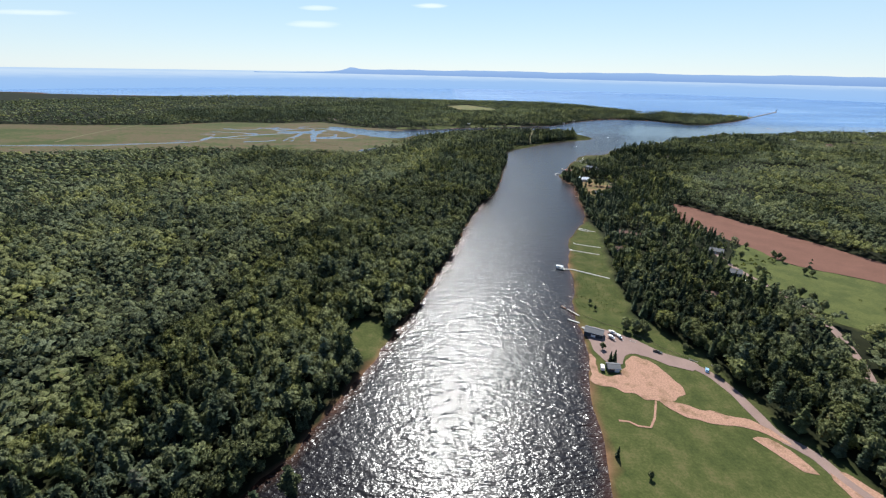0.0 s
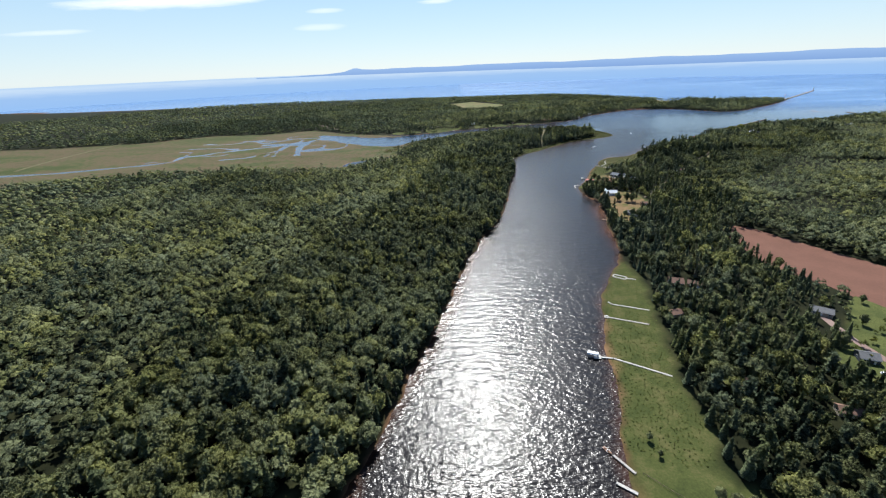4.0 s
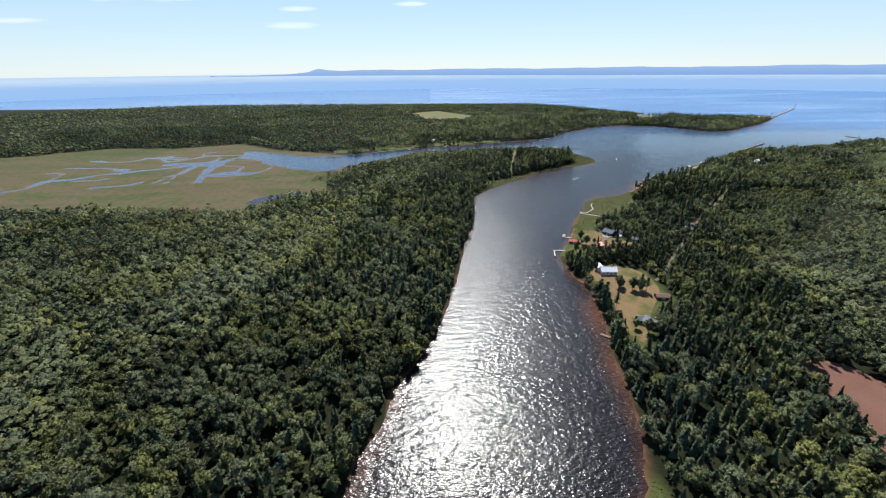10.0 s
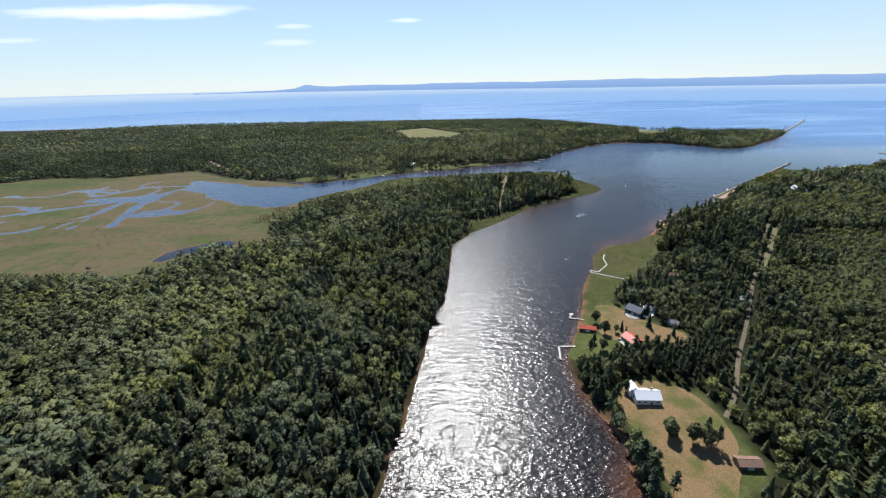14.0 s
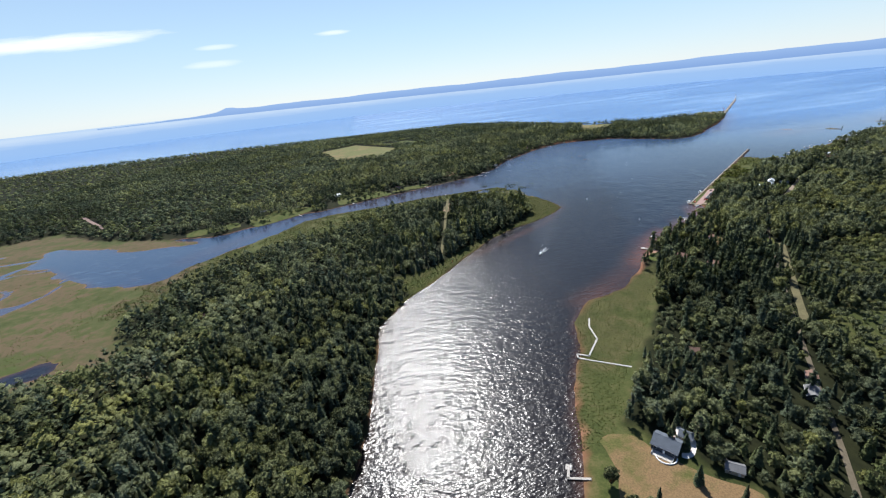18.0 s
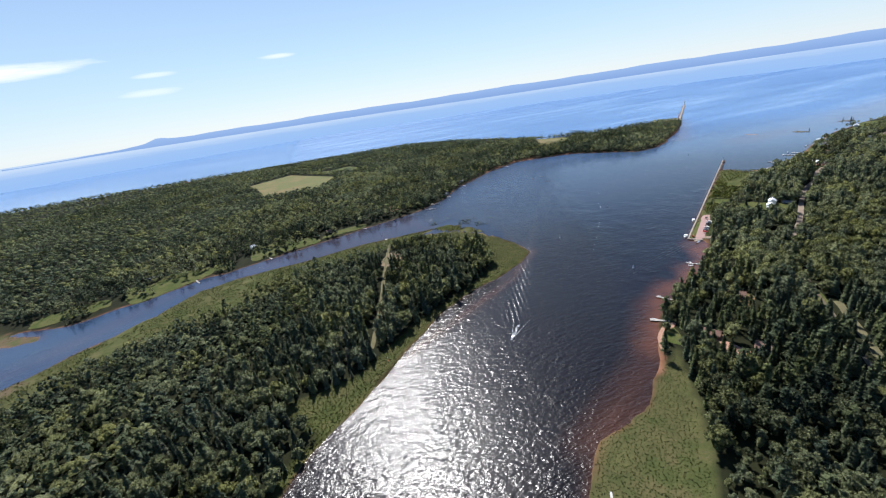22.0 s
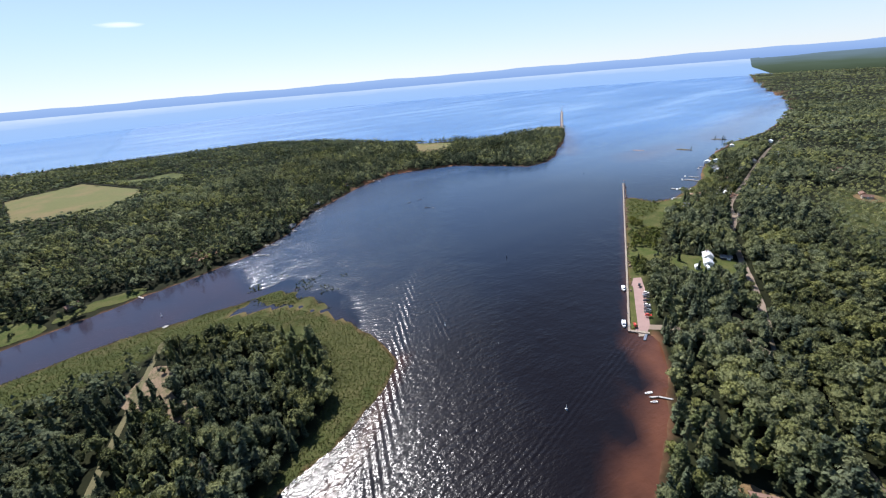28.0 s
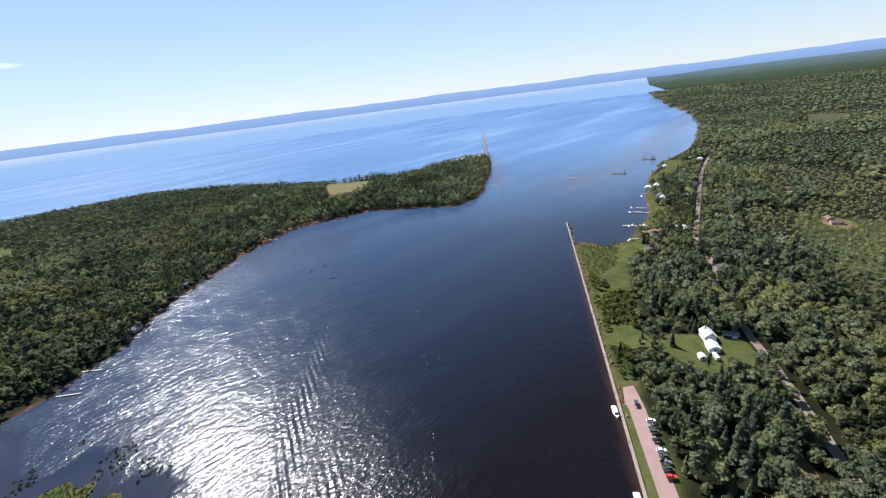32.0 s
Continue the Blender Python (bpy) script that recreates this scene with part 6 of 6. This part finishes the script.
part("lantern_room", rod(1.0, 1.0, 14.4, 16.4, 8), GLASS, light)
part("lantern_roof", rod(1.2, 0.1, 16.4, 17.6, 8), RED_ROOF, light)
mast = thing("signal_mast", "tall thin signal mast on the point", "mast", at=spot(1270, 1842))
part("pole", rod(0.7, 0.35, 0, 20, 6), ORANGE, mast)
part("board", solid([(0, 0, 15, 2.5, 0.4, 3)], 0.05), ORANGE, mast)

# ---------------------------------------------------------------- islets, buoys and the passing boat
SCRUB_ROCK = worn("scrubby_rock", (0.075, 0.080, 0.035), (0.14, 0.10, 0.075), 0.2)
for name, x, y, a, n, w, text in (("islet", 1150, 1406, -78, 38, 12, "low rocky islet with bushes"), ("sand_bar", 1100, 1472, -78, 34, 6, "bare reddish sand bar"), ("islet", 1290, 1412, -70, 34, 12, "low bushy islet off the village shore")):
    bm = bmesh.new()
    bmesh.ops.create_icosphere(bm, subdivisions=3, radius=1)
    for v in bm.verts:
        v.co *= 0.85 + 0.35 * noise.noise(v.co * 2.3 + Vector((x, y, 0)))
        v.co = Vector((v.co.x * n / 2, v.co.y * w / 2, v.co.z * (1.2 if name == "islet" else 0.5) - 0.1))
    isle = thing(name, text, "islet", at=pose(x, y, 0, 0, 0, a))
    part("rock", bm, ROCK if name == "sand_bar" else SCRUB_ROCK, isle)


def buoy(x, y, mat, text):
    b = thing("buoy", text, "buoy", "channel buoys", pose(x, y, 0))
    part("float", rod(0.7, 0.6, -0.3, 0.7, 10), mat, b)
    part("mast", rod(0.28, 0.16, 0.7, 2.6, 8), mat, b)
    part("top_mark", rod(0.35, 0.05, 2.6, 3.2, 8), STEEL, b)


for x, y, m, text in ((453.5, 1062.5, WHITE, "white channel buoy in dark water"), (445.5, 1174.5, WHITE, "white mooring buoy in the bay"), (260, 1343, WHITE, "white buoy in the side channel"),
                      (560, 1240, DARK_WALL, "dark channel buoy in the bay"), (880, 1420, DARK_WALL, "dark channel buoy off the harbour"), (215, 1030, ORANGE, "small orange buoy near the cape")):
    buoy(x, y, m, text)
for x, y, a, n in ((582.1, 1492.9, 20, 7), (588.5, 1450.0, -35, 8), (593.9, 1441.8, 60, 6), (601.2, 1495.3, -10, 6)):
    snag = thing("driftwood", "dark waterlogged log lying in the shallow bay", "driftwood", "drift logs in the bay", pose(x, y, 0.1, 0, 0, a))
    bm = bmesh.new()
    bmesh.ops.create_cone(bm, cap_ends=True, segments=7, radius1=0.4, radius2=0.25, depth=n, matrix=pose(0, 0, 0.15, 0, 90))
    part("trunk", bm, BARK, snag)
    bm = bmesh.new()
    bmesh.ops.create_cone(bm, cap_ends=True, segments=5, radius1=0.16, radius2=0.05, depth=2.2, matrix=pose(n * 0.3, 0.3, 0.9, 25, 10))
    part("branch", bm, BARK, snag)
raft = thing("swim_raft", "small grey raft at the marsh edge", "raft", at=pose(263, 1319, 0, 0, 0, 30))
part("deck", solid([(0, 0, 0.3, 4, 3, 0.3)], 0.04), PLANK, raft)
for s in (-1, 1):
    part("float", solid([(0, s, -0.2, 3.8, 0.7, 0.5)], 0.1), RUBBER, raft)
BX, BY, BA = 306.0, 1012.5, 229.0
boat(BX, BY, BA, 6.5, WHITE, "white motor boat under way with a foaming wake")
wake = bmesh.new()
rng = random.Random(8)
for side in (-1, 1):
    for k in range(46):
        u = -3 - k * 0.55
        w = side * (0.9 + k * 0.12) + rng.uniform(-0.3, 0.3)
        r = rng.uniform(0.10, 0.26) * (1 - k / 60)
        bmesh.ops.create_circle(wake, cap_ends=True, segments=5, radius=r, matrix=Matrix.Translation((u, w, 0.10 + rng.uniform(0, 0.05))) @ Matrix.Diagonal((rng.uniform(1, 2.6), 1, 1, 1)))
for k in range(40):
    bmesh.ops.create_circle(wake, cap_ends=True, segments=6, radius=rng.uniform(0.12, 0.34), matrix=Matrix.Translation((-2.6 - rng.random() ** 1.6 * 16, rng.gauss(0, 0.5), 0.12)) @ Matrix.Diagonal((2.0, 1, 1, 1)))
wk = part("wake_foam", wake, FOAM)
wk.matrix_world = pose(BX, BY, 0, 0, 0, BA)
tagged(wk, "white foam trail of the motor boat", "foam", kind="stuff")
for (ax, ay), (bx, by) in (((430, 1092), (548, 1240)), ((548, 1240), (640, 1380))):
    foam = bmesh.new()
    n = math.hypot(bx - ax, by - ay)
    for k in range(22):
        bmesh.ops.create_circle(foam, cap_ends=True, segments=5, radius=rng.uniform(0.10, 0.26), matrix=Matrix.Translation((rng.random() * n, rng.gauss(0, 0.9), 0.08)) @ Matrix.Diagonal((rng.uniform(1, 3), 0.6, 1, 1)))
    fo = part("foam_line", foam, FOAM)
    fo.matrix_world = pose(ax, ay, 0, 0, 0, math.degrees(math.atan2(by - ay, bx - ax)))
    tagged(fo, "broken white foam line drifting on the bay", "foam", kind="stuff")

# ---------------------------------------------------------------- single trees


def trunk(tall, r, limbs, seed):
    g = random.Random(seed)
    bm = rod(r, r * 0.35, -0.3, tall, 7)
    for k in range(limbs):
        a, z = k * 2.4 + g.random(), tall * (0.45 + 0.5 * k / max(1, limbs))
        bmesh.ops.create_cone(bm, cap_ends=True, segments=5, radius1=r * 0.4, radius2=r * 0.12, depth=tall * 0.3,
                              matrix=Matrix.Translation((0, 0, z)) @ pose(0, 0, 0, 0, 0, math.degrees(a)) @ pose(0, 0, 0, 0, 52) @ Matrix.Translation((0, 0, tall * 0.15)))
    return bm


def tree_master(kind, seed, tint):
    v, f = {"broadleaf": lambda: broadleaf(seed, 9, 210, 0.75), "spruce": lambda: conifer(seed, 11, 7), "pine": lambda: pine(seed, 170, 0.9)}[kind]()
    t = thing(f"{kind}_tree", {"broadleaf": "round-headed broadleaf tree in full summer leaf", "spruce": "pointed dark green spruce tree", "pine": "tall uneven pine tree with layered boughs"}[kind], "tree", "trees on the banks")
    part("trunk", trunk({"broadleaf": 8.5, "spruce": 14, "pine": 16}[kind], 0.24, 6 if kind != "spruce" else 0, seed), BARK, t)
    c = new("crown", mesh_from("crown", v, f, [BROADLEAF if kind == "broadleaf" else NEEDLE], [("tint", np.full(len(v), tint)), ("hue", np.full(len(v), 0.5))], True))
    c.parent = t
    return t


MASTERS = {"b": [tree_master("broadleaf", 50 + k, t) for k, t in enumerate((0.3, 0.55, 0.8))], "s": [tree_master("spruce", 60 + k, t) for k, t in enumerate((0.2, 0.5))], "p": [tree_master("pine", 70 + k, t) for k, t in enumerate((0.3, 0.6))]}
PLANTED = {"b": [(130.7, 243.2, .6), (136.1, 241.2, .65), (126.5, 247, .5), (133, 239.5, .6), (159.6, 197.3, .5), (225.9, 642.8, .85), (235, 637.1, .9), (240.2, 634.3, .9), (222.4, 700, .9), (204.7, 676, .8), (200.9, 697, .9), (207, 639, .75), (207.2, 631, .7), (221.5, 716, .7), (316, 365, .45), (318.3, 333, .5), (322, 329, .45), (277.2, 333, .6), (277.8, 296.2, .6), (286, 284.6, .6), (281, 269, .75), (255, 347, .6), (252, 342, .7), (232.4, 302.3, .6), (219, 577, .85), (226, 575, .9), (213, 583, .6), (230, 751, .8), (231, 736, .8), (239, 736, .5), (225.5, 640, .7), (228, 643, .6), (202, 634, .6), (219, 676, .6), (124, 240, .7), (130, 238, .75), (135, 235, .7), (160, 196, .55), (112, 277, .35), (113, 268, .3),
                 (102, 220, .4), (153, 219, .4), (305, 391, .5), (283, 365, .6), (318, 371, .5), (320, 366, .5), (318, 358, .5), (282, 333, .5), (225, 296, .8), (220, 298, .8), (275, 291, .6), (282, 291, .7), (46, 1370, .9), (98, 1368, .7),
                 (127, 1366, .8), (200, 592, .7), (205, 616, .6), (185, 1392, .7), (91, 128, .3), (850, 1228, .6), (1040, 1296, .8), (980, 1266, .9)],
           "s": [(102, 207, .55), (104.2, 206.6, .65), (244, 738, .6), (244, 731.5, .55), (276.9, 729, .7), (265.4, 741, .8), (81.1, 139.3, .45), (299, 399, .5), (300, 397, .5), (203, 670, .7), (200.7, 591, .7), (203, 580, .8), (667, 1128, .8), (640, 1150, .7),
                 (860, 1212, .9), (872, 1206, .9), (850, 1206, .8), (1164, 1400, .45), (1146, 1410, .3), (1288, 1404, .7), (1284, 1398, .6), (1294, 1422, .5), (259, 357, .7), (265, 354, .7)],
           "p": [(214, 715, .8), (211, 712, .7), (240, 710, .8), (246, 708, .85), (252, 709, .8), (258, 706, .9), (240.5, 636, .7), (243, 640, .7), (237, 638, .6), (245, 634, .7), (202, 622, .7), (205.5, 615, .7), (210.6, 611, .75), (201.4, 601, .8),
                 (200, 583, .85), (195, 573, .8), (190, 570, .75), (199, 608, .75), (200, 628, .7), (206, 664, .7), (210, 668, .7), (206, 676, .75), (203, 682, .7), (212, 684, .75), (208, 692, .8), (201, 690, .8), (216, 694, .8), (222, 690, .85)]}
PLANTED["p"] += [(224 + 7.1 * (k % 10), 690 + 4.3 * (k // 10) + (k * 37 % 5), 0.7 + 0.03 * (k % 7)) for k in range(40) if not 236 < 224 + 7.1 * (k % 10) < 252 or k < 20]
rng = random.Random(5)
for key, rows in PLANTED.items():
    for k, (x, y, s) in enumerate(rows):
        copy_thing(MASTERS[key][k % len(MASTERS[key])], spot(x, y, rng.uniform(0, 360)) @ Matrix.Diagonal((s * rng.uniform(0.9, 1.1), s, s * 1.05, 1)))
bank = [Vector((p[0], p[1])) for line in (WEST[2:19], EAST[17:30]) for p in smooth_line(line, 9.0)]
for k, p in enumerate(bank):
    inward = Vector((-3.6, 0.8)) if k < len(smooth_line(WEST[2:19], 9.0)) else Vector((5.0, -2.0))
    q = np.array([[p.x + inward.x + rng.uniform(-1.5, 1.5), p.y + inward.y + rng.uniform(-2, 2)]])
    if 1.0 < land(q)[0] < 12 and not any(inside(q, c)[0] for c in (PARK, SHORE_GRASS, POND, POINT_MARSH, YARD, YARD_NORTH)):
        key = rng.choice("bbsp")
        s = rng.uniform(0.55, 0.85)
        copy_thing(rng.choice(MASTERS[key]), spot(q[0][0], q[0][1], rng.uniform(0, 360)) @ Matrix.Diagonal((s, s, s, 1)))
for group in MASTERS.values():
    for k, m in enumerate(group):
        m.matrix_world = spot(-60 - 9 * k, 118 - 12 * k, 40)

# ---------------------------------------------------------------- low growth


def tussocks(name, label, p, size, mat, seed, cards=3):
    rng = np.random.default_rng(seed)
    n = len(p)
    if not n:
        return
    p = p + rng.normal(size=p.shape) * size * 1.3
    z = np.maximum(height(p), 0.0)
    c = np.repeat(np.c_[p, z + size * 0.55], cards, 0) + rng.normal(size=(n * cards, 3)) * (size * 0.5, size * 0.5, size * 0.15)
    v = card_cloud(rng, c, unit(rng.normal(size=(n * cards, 3)) * 0.4 + (0, 0.1, 0.9)), np.full(n * cards, size * 0.62))
    tint = np.repeat(np.clip(rng.normal(0.5, 0.25, n), 0, 1), cards * 4)
    v, f = quads(v)
    tagged(new(name, mesh_from(name, v, f, [mat], [("tint", tint), ("hue", np.full(len(v), 0.45))], True)), label, "plants", kind="stuff")


REED = leaf_material("reeds", (0.040, 0.049, 0.015), (0.060, 0.070, 0.022), (0.094, 0.096, 0.033), (0.10, 0.082, 0.040), 0.35)
MEADOW_GRASS = leaf_material("meadow_grass", (0.058, 0.072, 0.021), (0.084, 0.097, 0.030), (0.112, 0.118, 0.041), (0.115, 0.10, 0.05), 0.05)
SHRUB = leaf_material("shrubs", (0.040, 0.056, 0.016), (0.080, 0.095, 0.030), (0.130, 0.135, 0.050), (0.17, 0.14, 0.08))
g = scatter((120, 880), (420, 1340), 1.35, 61)
openings = value_noise(g, 8, 82) * 0.5 + value_noise(g, 21, 83) * 0.5 + np.where(inside(g, TIP), np.clip(0.16 - signed(g, TIP) / 70, -0.05, 0.14), -0.2)
g = g[inside(g, WEST) & (signed(g, CAPE_GROVE) < 0) & (land(g) > np.where(inside(g, TIP), -0.4, -2)) & (openings < 0.68)]
tussocks("cape_reeds", "tangled green reeds and sedge round the cape", g, 0.5, REED, 62, 2)
g = scatter((-130, 1030), (135, 1330), 2.0, 84)
g = g[inside(g, WEST) & (signed(g, CAPE_GROVE) < 0) & (land(g) > 0) & (value_noise(g, 7, 85) * 0.5 + value_noise(g, 24, 86) * 0.5 > 0.40)]
tussocks("fen_sedge", "olive fen sedge with brown gaps behind the cape grove", g, 0.65, REED, 87, 2)
g = scatter((-420, 850), (60, 1340), 5.0, 63)
g = g[(inside(g, MARSH) | (inside(g, WEST) & (g[:, 1] > 1080))) & (signed(g, CAPE_GROVE) < 0) & (land(g) > 0.5) & (value_noise(g, 25, 64) > 0.55)]
tussocks("marsh_sedge", "olive and brown marsh sedge in tussocks", g, 0.6, MEADOW_GRASS, 65, 2)
g = scatter((215, 760), (400, 950), 1.5, 66)
g = g[inside(g, POINT_MARSH) & (land(g) > -2)]
tussocks("point_reeds", "low green reed bed beside the bent dock", g, 0.34, REED, 67, 3)
g = scatter((100, 258), (175, 475), 2.4, 68)
g = g[inside(g, SHORE_GRASS)]
tussocks("bank_grass", "rank green grass of the river bank", g, 0.38, MEADOW_GRASS, 69, 3)
g = scatter((545, 1080), (900, 1290), 4.2, 71)
thick = value_noise(g, 22, 72) + np.clip((off_line(g, [(600, 1118), (640, 1150), (700, 1175)]) < 22) * 0.5, 0, 1)
g = g[inside(g, QUAY) & (signed(g, HOUSE_LAWN) < -2) & (signed(g, QUAY_MEADOW) < 0) & (off_line(g, [(541, 1087), (863, 1331)]) > 5) & (off_line(g, [(549, 1079), (613, 1132)]) > 8) & (thick > 0.46) & (signed(g, [(818, 1240), (849, 1227), (872, 1212), (851, 1198), (812, 1208), (776, 1208), (776, 1220)]) < 0)]
n = len(g)
rg = np.random.default_rng(73)
plant("quay_thicket", "grey-green alder and willow thicket behind the quay", SHRUB, [broadleaf(80 + k, 4, 40, 0.8, 3.6, 7.5, 5, 1) for k in range(4)], g, height(g) - 0.2, rg.uniform(0.45, 0.9, n) * np.where(g[:, 0] > 735, 0.45, 1), rg.uniform(0, 6.28, n), rg.random(n), rg.integers(0, 4, n))
g = scatter((240, 230), (400, 405), 11, 74)
g = g[inside(g, FIELD_GREEN) & (value_noise(g, 30, 75) > 0.68)]
n = len(g)
plant("field_bushes", "dark juniper bushes scattered over the grass field", SHRUB, [broadleaf(90 + k, 4, 40, 0.8, 3.4, 6.5, 5, 1) for k in range(4)], g, height(g) - 0.2, rg.uniform(0.35, 0.75, n), rg.uniform(0, 6.28, n), rg.random(n) * 0.5, rg.integers(0, 4, n))
g = scatter((830, 1180), (1140, 1340), 6.2, 76)
g = g[inside(g, VILLAGE) & (value_noise(g, 24, 77) > np.where(land(g) > 14, 0.22, 0.5)) & (land(g) > 5) & (off_line(g, ROAD_MAIN) > 5)]
g = g[np.min([np.hypot(g[:, 0] - h[0], g[:, 1] - h[1]) for h in VIL], axis=0) > 9]
n = len(g)
plant("village_trees", "garden trees between the village houses", BROADLEAF, [broadleaf(95 + k, 5, 50, 0.95, 4.2, 12.0, 5, 1) for k in range(4)], g, height(g) - 0.2, rg.uniform(0.6, 1.05, n), rg.uniform(0, 6.28, n), rg.random(n) * 0.55, rg.integers(0, 4, n))
g = scatter((830, 1180), (1140, 1340), 8.0, 88)
g = g[inside(g, VILLAGE) & (value_noise(g, 30, 89) > 0.42) & (land(g) > 16) & (off_line(g, ROAD_MAIN) > 5)]
g = g[np.min([np.hypot(g[:, 0] - h[0], g[:, 1] - h[1]) for h in VIL], axis=0) > 8]
n = len(g)
plant("village_spruces", "dark spruces standing among the village gardens", NEEDLE, [conifer(110 + k, 8, 5) for k in range(4)], g, height(g) - 0.2, rg.uniform(0.6, 1.05, n), rg.uniform(0, 6.28, n), rg.random(n) * 0.4, rg.integers(0, 4, n))
g = scatter((330, 1290), (420, 1400), 3.4, 78)
g = g[(land(g) < 1) & (value_noise(g, 13, 79) > 0.60) & (off_line(g, [(360, 1325), (395, 1290)]) < 34)]
tussocks("water_weeds", "floating brownish weed mats off the cape", g, 0.9, REED, 81, 3)
